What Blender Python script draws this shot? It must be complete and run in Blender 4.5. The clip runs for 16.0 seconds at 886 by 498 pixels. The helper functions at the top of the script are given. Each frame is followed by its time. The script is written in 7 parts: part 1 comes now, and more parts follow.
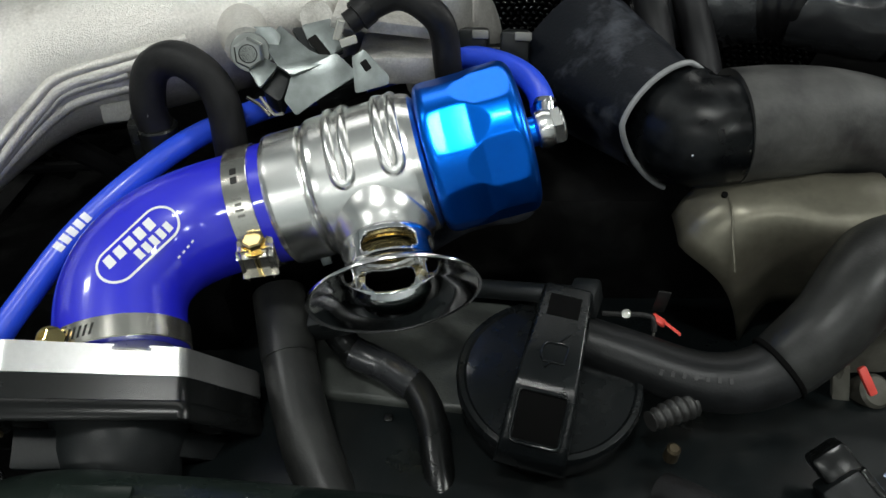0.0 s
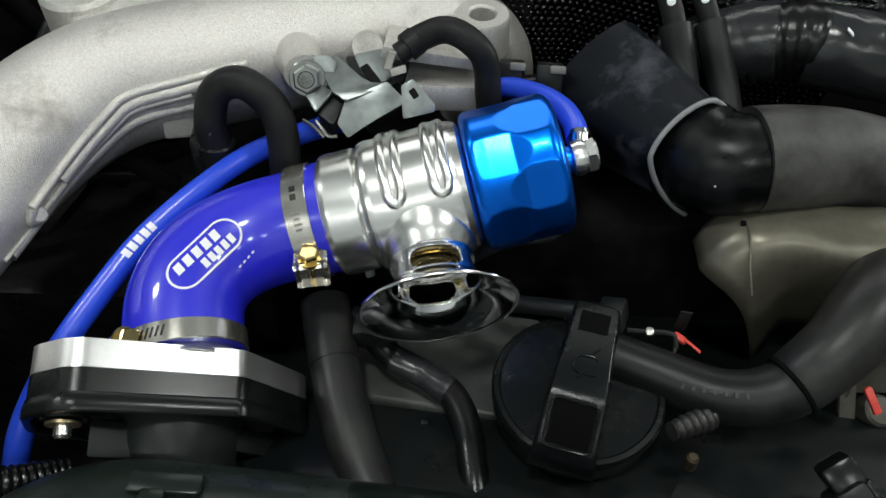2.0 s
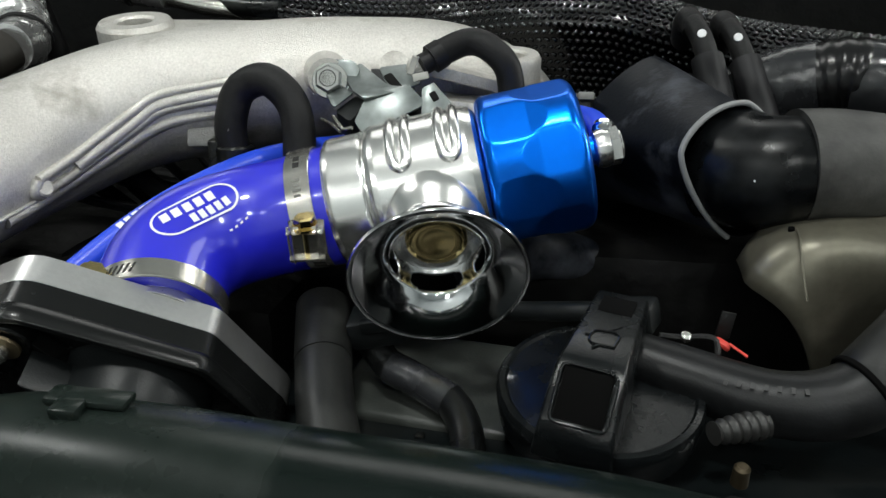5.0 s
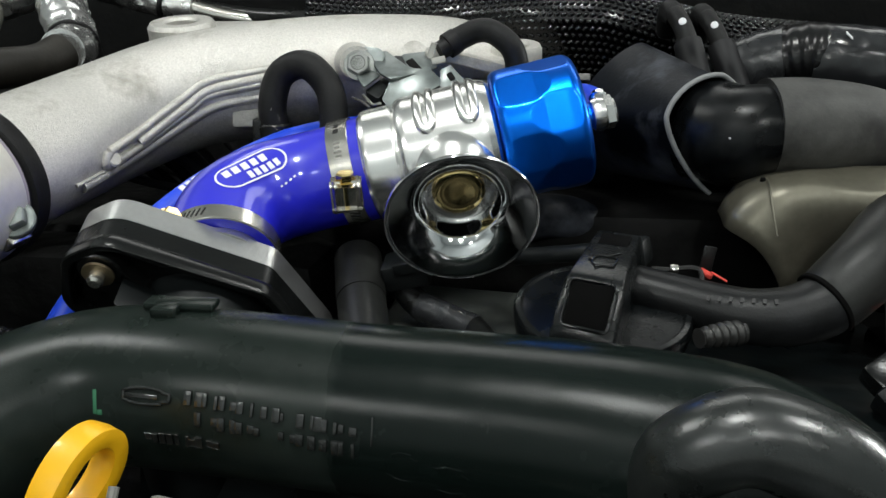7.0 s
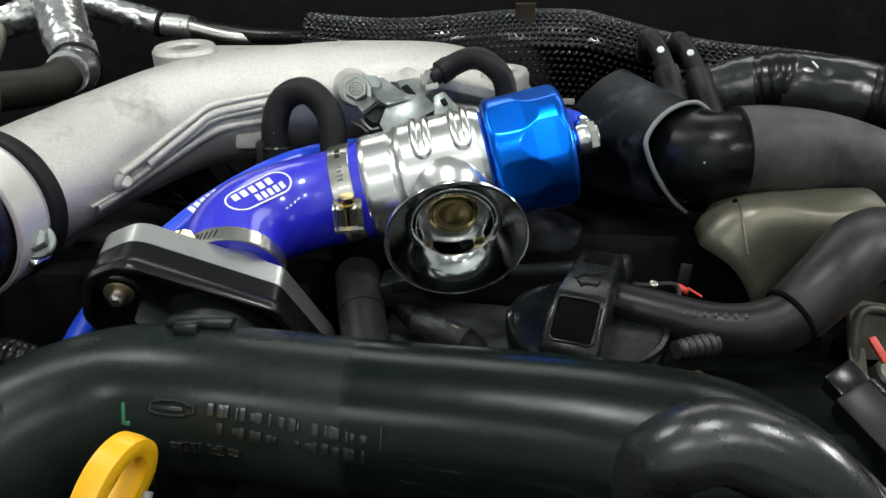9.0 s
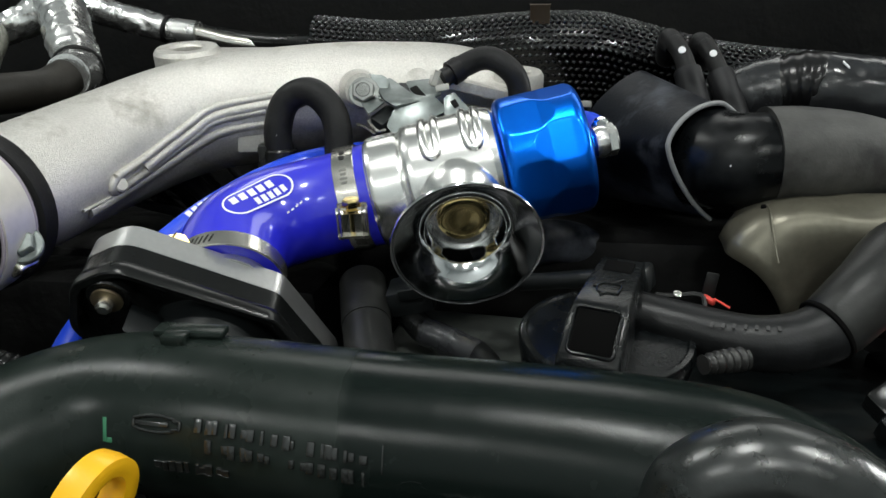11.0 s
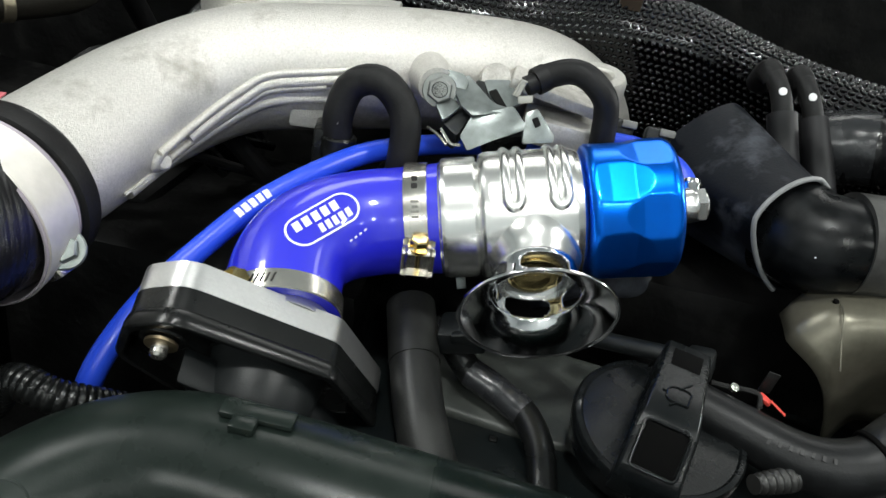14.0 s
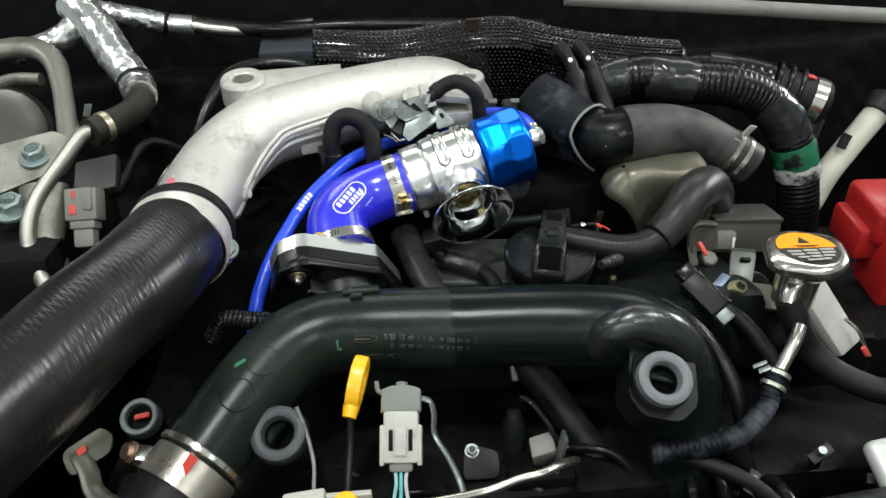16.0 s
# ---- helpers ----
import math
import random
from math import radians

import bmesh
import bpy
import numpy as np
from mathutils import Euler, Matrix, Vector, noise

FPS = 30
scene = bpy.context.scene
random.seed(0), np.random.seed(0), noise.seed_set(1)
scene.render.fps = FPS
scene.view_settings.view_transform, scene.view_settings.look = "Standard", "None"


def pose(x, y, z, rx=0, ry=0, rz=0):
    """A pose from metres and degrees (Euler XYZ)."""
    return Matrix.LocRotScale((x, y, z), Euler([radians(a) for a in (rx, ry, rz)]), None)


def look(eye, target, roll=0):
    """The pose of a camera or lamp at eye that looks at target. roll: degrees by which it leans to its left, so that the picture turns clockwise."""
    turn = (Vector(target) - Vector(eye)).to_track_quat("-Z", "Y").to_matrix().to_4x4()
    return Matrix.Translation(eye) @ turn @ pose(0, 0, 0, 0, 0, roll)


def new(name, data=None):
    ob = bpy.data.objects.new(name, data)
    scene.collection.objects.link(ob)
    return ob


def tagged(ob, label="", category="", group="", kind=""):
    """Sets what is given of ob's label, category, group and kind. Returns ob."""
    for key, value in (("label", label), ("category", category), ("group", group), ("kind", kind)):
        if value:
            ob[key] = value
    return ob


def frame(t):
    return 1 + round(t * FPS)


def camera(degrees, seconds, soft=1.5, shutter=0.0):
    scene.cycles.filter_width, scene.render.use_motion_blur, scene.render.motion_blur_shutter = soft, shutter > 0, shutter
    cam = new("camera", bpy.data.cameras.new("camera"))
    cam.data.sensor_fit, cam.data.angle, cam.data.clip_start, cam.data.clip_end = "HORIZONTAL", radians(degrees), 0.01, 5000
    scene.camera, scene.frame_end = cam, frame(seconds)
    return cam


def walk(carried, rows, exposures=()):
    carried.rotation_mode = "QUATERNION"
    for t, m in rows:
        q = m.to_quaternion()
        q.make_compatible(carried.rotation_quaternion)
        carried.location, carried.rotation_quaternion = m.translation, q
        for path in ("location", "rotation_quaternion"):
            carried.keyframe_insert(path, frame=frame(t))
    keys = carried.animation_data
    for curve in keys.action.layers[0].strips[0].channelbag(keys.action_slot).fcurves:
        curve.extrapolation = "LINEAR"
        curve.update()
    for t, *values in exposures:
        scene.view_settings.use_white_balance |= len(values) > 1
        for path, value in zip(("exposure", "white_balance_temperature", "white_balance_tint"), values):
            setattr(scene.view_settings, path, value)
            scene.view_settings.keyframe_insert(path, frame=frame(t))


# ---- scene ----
cam = camera(60.68, 16.0)
PATH = [
    (0, (0.0121, 0.0209, 1.1477), (-0.0480, 1.2063, 0.2306), -1.48),
    (0.5, (0.0104, 0.0326, 1.1456), (-0.0652, 1.2125, 0.2225), -1.27),
    (1, (0.0002, 0.0373, 1.1444), (-0.0701, 1.2114, 0.2135), -0.12),
    (1.5, (-0.0034, 0.0182, 1.1539), (-0.0508, 1.2017, 0.2334), 0.61),
    (2, (-0.0044, 0.0016, 1.1642), (-0.0648, 1.2023, 0.2672), 0.26),
    (2.5, (-0.0061, -0.0036, 1.1580), (-0.0581, 1.2145, 0.2843), 0.16),
    (3, (0.0077, -0.0013, 1.1087), (-0.0865, 1.2624, 0.3061), -0.62),
    (3.5, (0.0256, -0.0026, 1.0783), (-0.1396, 1.3717, 0.5002), -0.75),
    (4, (0.0266, -0.0051, 1.0635), (-0.1814, 1.3809, 0.5290), 0.47),
    (4.2, (0.0270, -0.0082, 1.0591), (-0.1955, 1.3830, 0.5444), 0.46),
    (6.3, (0.0185, -0.0585, 1.0510), (-0.1783, 1.3612, 0.6086), 0.22),
    (6.5, (0.0203, -0.0679, 1.0419), (-0.1710, 1.3571, 0.6142), 0.32),
    (7, (0.0215, -0.0783, 1.0355), (-0.1937, 1.3461, 0.6172), -0.43),
    (7.5, (0.0217, -0.0879, 1.0350), (-0.1700, 1.3424, 0.6258), -0.34),
    (8, (0.0167, -0.0917, 1.0394), (-0.1642, 1.3399, 0.6297), -0.27),
    (8.5, (0.0146, -0.0988, 1.0432), (-0.1661, 1.3314, 0.6286), -0.17),
    (9, (0.0184, -0.1002, 1.0491), (-0.1628, 1.3305, 0.6366), -0.22),
    (9.2, (0.0190, -0.0999, 1.0533), (-0.1637, 1.3318, 0.6448), 0.01),
    (11.3, (0.0170, -0.0724, 1.0342), (-0.1935, 1.3630, 0.6530), -0.12),
    (11.5, (0.0174, -0.0656, 1.0317), (-0.1954, 1.3682, 0.6461), 0.28),
    (12, (0.0169, -0.0494, 1.0435), (-0.2033, 1.3602, 0.5805), 1.69),
    (12.5, (0.0126, -0.0402, 1.0784), (-0.1928, 1.3395, 0.5267), 5.10),
    (13, (-0.0042, -0.0407, 1.1082), (-0.1396, 1.2968, 0.4428), 8.23),
    (13.5, (-0.0244, -0.0369, 1.1151), (-0.1261, 1.2939, 0.4305), 9.82),
    (14, (-0.0433, -0.0363, 1.1178), (-0.1352, 1.2971, 0.4368), 10.54),
    (14.5, (-0.0479, -0.0387, 1.1201), (-0.1277, 1.2940, 0.4364), 10.85),
    (15, (-0.0527, -0.0698, 1.1323), (-0.1132, 1.2405, 0.4047), 8.43),
    (15.3, (-0.0520, -0.1476, 1.1720), (-0.0957, 1.1240, 0.3776), 1.58),
    (15.5, (-0.0599, -0.1978, 1.1887), (-0.0491, 1.0840, 0.4097), 0.47),
    (15.8, (-0.0653, -0.2707, 1.2134), (-0.0311, 1.0403, 0.4853), -2.35),
    (16, (-0.0738, -0.3041, 1.2180), (-0.0006, 1.0170, 0.5112), -2.60),
]
walk(cam, [(t, look(eye, target, roll)) for t, eye, target, roll in PATH],
     exposures=((0.0, -0.55), (2.0, -0.52), (3.0, -0.46), (3.8, -0.38), (6.5, -0.28), (9.0, -0.2), (11.5, -0.25), (12.5, -0.16), (14.0, 0.02), (16.0, 0.06)))

# ---- light: unseen ceiling lamps over an opened engine bay, some added as fill ----
world = bpy.data.worlds.new("World")
scene.world = world
world.use_nodes = True
world.node_tree.nodes["Background"].inputs[0].default_value = (0.55, 0.62, 0.7, 1)
world.node_tree.nodes["Background"].inputs[1].default_value = 0.01


def ceiling_lamp(x, y, z, sx, sy, watts, colour=(0.97, 1.0, 0.965)):
    lamp = bpy.data.lights.new("ceiling_lamp_light", "AREA")
    lamp.shape, lamp.size, lamp.size_y = "RECTANGLE", sx, sy
    lamp.energy, lamp.color = watts, colour
    ob = new("ceiling_lamp_light", lamp)
    ob.matrix_world = pose(x, y, z)
    return ob


# first five follow highlights; the last four are added as fill
LAMPS = ((-0.15, -0.38, 0.18, 0.16, 16), (1.35, -0.1, 0.4, 0.16, 21), (-1.4, 0.2, 0.4, 0.16, 15), (-1.35, -2.2, 0.3, 0.25, 30), (0.5, -1.85, 0.22, 0.18, 20), (1.5, -1.6, 0.35, 0.25, 7), (-0.35, -3.0, 0.3, 0.2, 9), (-0.3, 1.5, 1.2, 0.6, 7), (1.2, 1.5, 1.2, 0.6, 7))
for lx, ly, sx, sy, watts in LAMPS:
    ceiling_lamp(lx, ly, 2.52, sx, sy, watts)

# unseen lamp added for highlights from the right; its stand is made up
SIDE_LAMP_AT = Vector((1.6, 0.85, 1.4))
work = bpy.data.lights.new("added_side_light", "AREA")
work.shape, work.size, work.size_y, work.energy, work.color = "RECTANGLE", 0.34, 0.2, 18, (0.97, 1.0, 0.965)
side_light_ob = new("added_side_light", work)
side_light_ob.matrix_world = look(SIDE_LAMP_AT, (-0.12, 0.2, 0.97))

# ---- materials ----


def mat(name, base=(0.5, 0.5, 0.5), rough=0.5, metal=0.0, var=0.0, scale=200.0, bump=0.0, bscale=None, coat=0.0,
        dust=None, dust_scale=25.0, dust_lo=0.5, dust_hi=0.75, rvar=0.0, aniso=0.0, spec=0.5, emit=0.0):
    """Principled surface: fine grain, a second coarse layer of dust or wear, roughness variation and fine relief."""
    m = bpy.data.materials.new(name)
    m.use_nodes = True
    nt = m.node_tree
    n, l = nt.nodes, nt.links
    b = n["Principled BSDF"]
    b.inputs["Base Color"].default_value = (*base, 1)
    b.inputs["Roughness"].default_value = rough
    b.inputs["Metallic"].default_value = metal
    b.inputs["Specular IOR Level"].default_value = spec
    b.inputs["Coat Weight"].default_value = coat
    b.inputs["Coat Roughness"].default_value = 0.08
    if aniso:
        b.inputs["Anisotropic"].default_value = aniso
    tc = n.new("ShaderNodeTexCoord")
    fine = n.new("ShaderNodeTexNoise")
    fine.inputs["Scale"].default_value = scale
    fine.inputs["Detail"].default_value = 6
    l.new(tc.outputs["Object"], fine.inputs["Vector"])
    coarse = n.new("ShaderNodeTexNoise")
    coarse.inputs["Scale"].default_value = dust_scale
    coarse.inputs["Detail"].default_value = 5
    coarse.inputs["Roughness"].default_value = 0.65
    l.new(tc.outputs["Object"], coarse.inputs["Vector"])
    colour = None
    if var:
        mix = n.new("ShaderNodeMix")
        mix.data_type = "RGBA"
        l.new(fine.outputs["Fac"], mix.inputs["Factor"])
        mix.inputs["A"].default_value = (*[c * (1 - var) for c in base], 1)
        mix.inputs["B"].default_value = (*[min(1, c * (1 + var)) for c in base], 1)
        colour = mix.outputs["Result"]
    if dust:
        ramp = n.new("ShaderNodeMapRange")
        ramp.inputs["From Min"].default_value = dust_lo
        ramp.inputs["From Max"].default_value = dust_hi
        l.new(coarse.outputs["Fac"], ramp.inputs["Value"])
        mix2 = n.new("ShaderNodeMix")
        mix2.data_type = "RGBA"
        l.new(ramp.outputs["Result"], mix2.inputs["Factor"])
        if colour:
            l.new(colour, mix2.inputs["A"])
        else:
            mix2.inputs["A"].default_value = (*base, 1)
        mix2.inputs["B"].default_value = (*dust, 1)
        colour = mix2.outputs["Result"]
    if colour:
        l.new(colour, b.inputs["Base Color"])
    if rvar:
        rr = n.new("ShaderNodeMapRange")
        rr.inputs["From Min"].default_value = 0.3
        rr.inputs["From Max"].default_value = 0.7
        rr.inputs["To Min"].default_value = max(0.02, rough - rvar)
        rr.inputs["To Max"].default_value = min(1, rough + rvar)
        l.new(coarse.outputs["Fac"], rr.inputs["Value"])
        l.new(rr.outputs["Result"], b.inputs["Roughness"])
    if bump:
        bn = n.new("ShaderNodeTexNoise")
        bn.inputs["Scale"].default_value = bscale or scale
        bn.inputs["Detail"].default_value = 4
        l.new(tc.outputs["Object"], bn.inputs["Vector"])
        bp = n.new("ShaderNodeBump")
        bp.inputs["Strength"].default_value = bump
        bp.inputs["Distance"].default_value = 0.001
        l.new(bn.outputs["Fac"], bp.inputs["Height"])
        l.new(bp.outputs["Normal"], b.inputs["Normal"])
    if emit:
        b.inputs["Emission Color"].default_value = (*base, 1)
        b.inputs["Emission Strength"].default_value = emit
    return m


CAST = mat("cast_aluminium", (0.6, 0.585, 0.55), 0.42, 0.65, 0.3, 900, 0.5, 1500, dust=(0.3, 0.285, 0.25), dust_scale=34, dust_lo=0.54, dust_hi=0.76, rvar=0.1)
# darker copy of CAST, with the lug's shade put into its colour
SHADECAST = mat("shaded_cast_aluminium", (0.3, 0.295, 0.28), 0.5, 0.5, 0.3, 700, 0.5, 1200)
POLISH = mat("polished_aluminium", (0.86, 0.86, 0.84), 0.26, 1.0, 0.02, 40)
PLATE = mat("machined_aluminium", (0.58, 0.58, 0.575), 0.32, 0.9, 0.08, 500, 0.08, 900, rvar=0.06)
CHROME = mat("chrome", (0.9, 0.9, 0.91), 0.09, 1.0, 0.04, 90, rvar=0.03, dust_scale=60)
BRASS = mat("brass", (0.95, 0.73, 0.34), 0.14, 1.0, 0.1, 300, rvar=0.06)
STEEL = mat("stainless_steel", (0.64, 0.62, 0.57), 0.2, 0.95, 0.08, 400, 0.05, 600, rvar=0.07)
ZINC = mat("zinc_plated_steel", (0.21, 0.232, 0.228), 0.38, 0.75, 0.4, 220, 0.1, 500, rvar=0.1)
ANOD = mat("blue_anodised_aluminium", (0.0, 0.15, 0.8), 0.3, 0.95, 0.05, 200, coat=0.12)
SILIC = mat("blue_silicone", (0.018, 0.02, 0.6), 0.36, 0.0, 0.06, 150, 0.04, 700, coat=0.9, rvar=0.05)
VACSIL = mat("light_blue_silicone", (0.02, 0.07, 0.66), 0.32, 0.0, 0.06, 150, 0.05, 700, coat=0.15)
WHITE = mat("white_print", (0.8, 0.8, 0.82), 0.5, 0.0, 0.05, 300)
RUBBER = mat("black_rubber", (0.009, 0.009, 0.0095), 0.48, 0.0, 0.3, 500, 0.15, 900, dust=(0.018, 0.018, 0.018), dust_scale=40, rvar=0.1, spec=0.2)
DUCTSKIN = mat("grey_worn_rubber", (0.016, 0.016, 0.016), 0.5, 0.0, 0.3, 300, 0.12, 700, dust=(0.085, 0.085, 0.08), dust_scale=22, dust_lo=0.44, dust_hi=0.74, rvar=0.12, spec=0.35)
RUBBER_DUSTY = mat("dusty_black_rubber", (0.004, 0.0052, 0.008), 0.46, 0.0, 0.3, 400, 0.12, 800, dust=(0.1, 0.108, 0.128), dust_scale=22, dust_lo=0.46, dust_hi=0.74, rvar=0.1, spec=0.14)
PLASTIC = mat("black_plastic", (0.0055, 0.006, 0.006), 0.28, 0.0, 0.25, 600, 0.03, 900, dust=(0.012, 0.0125, 0.012), dust_scale=18, rvar=0.08, spec=0.3)
PIPE = mat("moulded_black_plastic", (0.009, 0.0135, 0.0115), 0.22, 0.0, 0.2, 500, 0.06, 1500, dust=(0.019, 0.0255, 0.0225), dust_scale=16, dust_lo=0.45, dust_hi=0.68, rvar=0.07, spec=0.2)
pn_, pl_ = PIPE.node_tree.nodes, PIPE.node_tree.links
wob = pn_.new("ShaderNodeTexNoise")
wob.inputs["Scale"].default_value = 9
wob.inputs["Detail"].default_value = 3
wob_bump = pn_.new("ShaderNodeBump")
wob_bump.inputs["Strength"].default_value = 0.7
wob_bump.inputs["Distance"].default_value = 0.0016
pl_.new(pn_["Texture Coordinate"].outputs["Object"], wob.inputs["Vector"])
pl_.new(wob.outputs["Fac"], wob_bump.inputs["Height"])
pl_.new(pn_["Bump"].outputs["Normal"], wob_bump.inputs["Normal"])
pl_.new(wob_bump.outputs["Normal"], pn_["Principled BSDF"].inputs["Normal"])
COVER = mat("engine_cover_plastic", (0.0045, 0.0062, 0.0066), 0.36, 0.0, 0.25, 500, 0.08, 1200, dust=(0.009, 0.01, 0.0095), dust_scale=30, rvar=0.1, spec=0.22)
# the pipe's right half is darker and glossier than its left half
pipe_xyz = pn_.new("ShaderNodeSeparateXYZ")
pl_.new(pn_["Texture Coordinate"].outputs["Object"], pipe_xyz.inputs["Vector"])
right_half = pn_.new("ShaderNodeMapRange")
right_half.inputs["From Min"].default_value = -0.007
right_half.inputs["From Max"].default_value = -0.003
pl_.new(pipe_xyz.outputs["X"], right_half.inputs["Value"])
tone = pn_.new("ShaderNodeMix")
tone.data_type = "RGBA"
pipe_bsdf = pn_["Principled BSDF"]
pl_.new(pipe_bsdf.inputs["Base Color"].links[0].from_socket, tone.inputs["A"])
tone.inputs["B"].default_value = (0.0045, 0.0078, 0.0068, 1)
pl_.new(right_half.outputs["Result"], tone.inputs["Factor"])
pl_.new(tone.outputs["Result"], pipe_bsdf.inputs["Base Color"])
gloss = pn_.new("ShaderNodeMapRange")
gloss.inputs["To Min"].default_value = 0.08
gloss.inputs["To Max"].default_value = 0.0
pl_.new(right_half.outputs["Result"], gloss.inputs["Value"])
rough_sum = pn_.new("ShaderNodeMath")
pl_.new(pipe_bsdf.inputs["Roughness"].links[0].from_socket, rough_sum.inputs[0])
pl_.new(gloss.outputs["Result"], rough_sum.inputs[1])
pl_.new(rough_sum.outputs[0], pipe_bsdf.inputs["Roughness"])
MATTE = mat("matte_black_plastic", (0.0065, 0.008, 0.0085), 0.4, 0.0, 0.25, 600, 0.1, 1200, dust=(0.014, 0.0155, 0.016), dust_scale=30, rvar=0.08, spec=0.28)
DARK = mat("dark_metal", (0.012, 0.012, 0.012), 0.45, 0.4, 0.3, 200, 0.2, 400)
# near-black stands in for shade in the bay, below parts and in holes
VOID = mat("shade_black", (0.003, 0.003, 0.003), 0.5, 0.0, 0.4, 120, 0.6, 160, dust=(0.006, 0.006, 0.0055), dust_scale=45, dust_lo=0.52, dust_hi=0.7, rvar=0.2, spec=0.1)
SHIELD = mat("heat_shield_steel", (0.15, 0.141, 0.108), 0.4, 0.55, 0.2, 140, 0.2, 120, dust=(0.075, 0.07, 0.053), dust_scale=20, dust_lo=0.45, dust_hi=0.7, rvar=0.1)
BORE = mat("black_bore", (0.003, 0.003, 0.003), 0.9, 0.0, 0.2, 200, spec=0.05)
FOIL = mat("aluminium_foil", (0.75, 0.75, 0.74), 0.26, 0.9, 0.15, 150, 1.0, 75, rvar=0.1)
BRAID = mat("glossy_black_braid", (0.002, 0.002, 0.0025), 0.16, 0.0, 0.2, 300, spec=0.6)
YELLOW = mat("yellow_plastic", (0.85, 0.45, 0.008), 0.4, 0.0, 0.08, 200, 0.05, 800, coat=0.2)
GREY = mat("grey_plastic", (0.17, 0.17, 0.155), 0.5, 0.0, 0.1, 300, 0.05, 900, dust=(0.12, 0.12, 0.11), dust_scale=60)
PALE = mat("pale_grey_plastic", (0.4, 0.395, 0.36), 0.42, 0.0, 0.1, 200, 0.05, 700, dust=(0.3, 0.295, 0.27), dust_scale=40)
RED = mat("red_plastic", (0.34, 0.012, 0.012), 0.38, 0.0, 0.1, 200, 0.05, 700, coat=0.2)
REDMARK = mat("red_paint_mark", (0.6, 0.06, 0.045), 0.5, 0.0, 0.2, 200)
GREENMARK = mat("green_paint_mark", (0.03, 0.16, 0.08), 0.55, 0.0, 0.3, 300)
GREENTAPE = mat("green_tape", (0.02, 0.14, 0.07), 0.3, 0.0, 0.2, 90, 0.4, 120, dust=(0.012, 0.014, 0.013), dust_scale=35, dust_lo=0.5, dust_hi=0.56)
ORANGE = mat("orange_label", (0.9, 0.32, 0.0), 0.45, 0.0, 0.05, 200)
INK = mat("black_ink", (0.01, 0.01, 0.01), 0.5)
RIBBED = mat("glossy_ribbed_plastic", (0.006, 0.006, 0.0065), 0.26, 0.0, 0.2, 300, spec=0.33)
TAPE = mat("black_tape", (0.02, 0.021, 0.023), 0.24, 0.0, 0.2, 120, 0.5, 90, rvar=0.08)
BODYPAINT = mat("bay_paint", (0.006, 0.006, 0.0065), 0.5, 0.0, 0.15, 60, 0.05, 300)
SILVERPAINT = mat("silver_car_paint", (0.5, 0.5, 0.49), 0.4, 0.3, 0.05, 300, 0.02, 300)
CONCRETE = mat("garage_concrete", (0.335, 0.355, 0.355), 0.8, 0.0, 0.15, 30, 0.2, 60, dust=(0.27, 0.265, 0.255), dust_scale=1.5)
PLASTER = mat("garage_plaster", (0.575, 0.61, 0.615), 0.8, 0.0, 0.06, 20, 0.1, 60)
GLOW = mat("lamp_diffuser", (1.0, 0.98, 0.95), 0.5, emit=1.2)

# ---- building helpers ----
BASE = {}


def thing(name, at, label, category, group=""):
    ob = new(name)
    ob.empty_display_size = 0.01
    ob.location = at
    BASE[ob.name] = Vector(at)
    return tagged(ob, label, category, group)


def finish(bm, smooth=True, sharp=32):
    bmesh.ops.recalc_face_normals(bm, faces=bm.faces)
    for f in bm.faces:
        f.smooth = smooth
    if smooth:
        for e in bm.edges:
            if len(e.link_faces) == 2 and e.calc_face_angle(0) > radians(sharp):
                e.smooth = False


def part(name, bm, material, parent=None, label="", smooth=True, sharp=32):
    """Links a bmesh, modelled in world metres, as one mesh object under a thing or a part."""
    finish(bm, smooth, sharp)
    off = BASE[parent.name] if parent else Vector((0, 0, 0))
    bmesh.ops.translate(bm, verts=bm.verts, vec=-off)
    me = bpy.data.meshes.new(name)
    bm.to_mesh(me)
    bm.free()
    me.materials.append(material)
    ob = new(name, me)
    BASE[ob.name] = off
    if parent:
        ob.parent = parent
    return tagged(ob, label)


def single(name, bm, material, label, category, kind="", group="", smooth=True, sharp=32):
    """One mesh that is a thing of its own."""
    finish(bm, smooth, sharp)
    c = sum((v.co for v in bm.verts), Vector()) / len(bm.verts)
    bmesh.ops.translate(bm, verts=bm.verts, vec=-c)
    me = bpy.data.meshes.new(name)
    bm.to_mesh(me)
    bm.free()
    me.materials.append(material)
    ob = new(name, me)
    ob.location = c
    BASE[ob.name] = c
    return tagged(ob, label, category, group, kind)


def solidify(ob, t, offset=0.0):
    md = ob.modifiers.new("thickness", "SOLIDIFY")
    md.thickness, md.offset = t, offset
    return ob


def bevel(ob, w, seg=2):
    md = ob.modifiers.new("edges", "BEVEL")
    md.width, md.segments, md.limit_method = w, seg, "ANGLE"
    return ob


def V(*a):
    return Vector(a)


def frame_of(axis, up=(0, 0, 1)):
    """Two unit vectors square to axis: the first towards up."""
    a = Vector(axis).normalized()
    u = Vector(up)
    e1 = u - a * u.dot(a)
    if e1.length < 1e-5:
        e1 = Vector((0, -1, 0)) - a * a.dot(Vector((0, -1, 0)))
    e1.normalize()
    return a, e1, a.cross(e1)


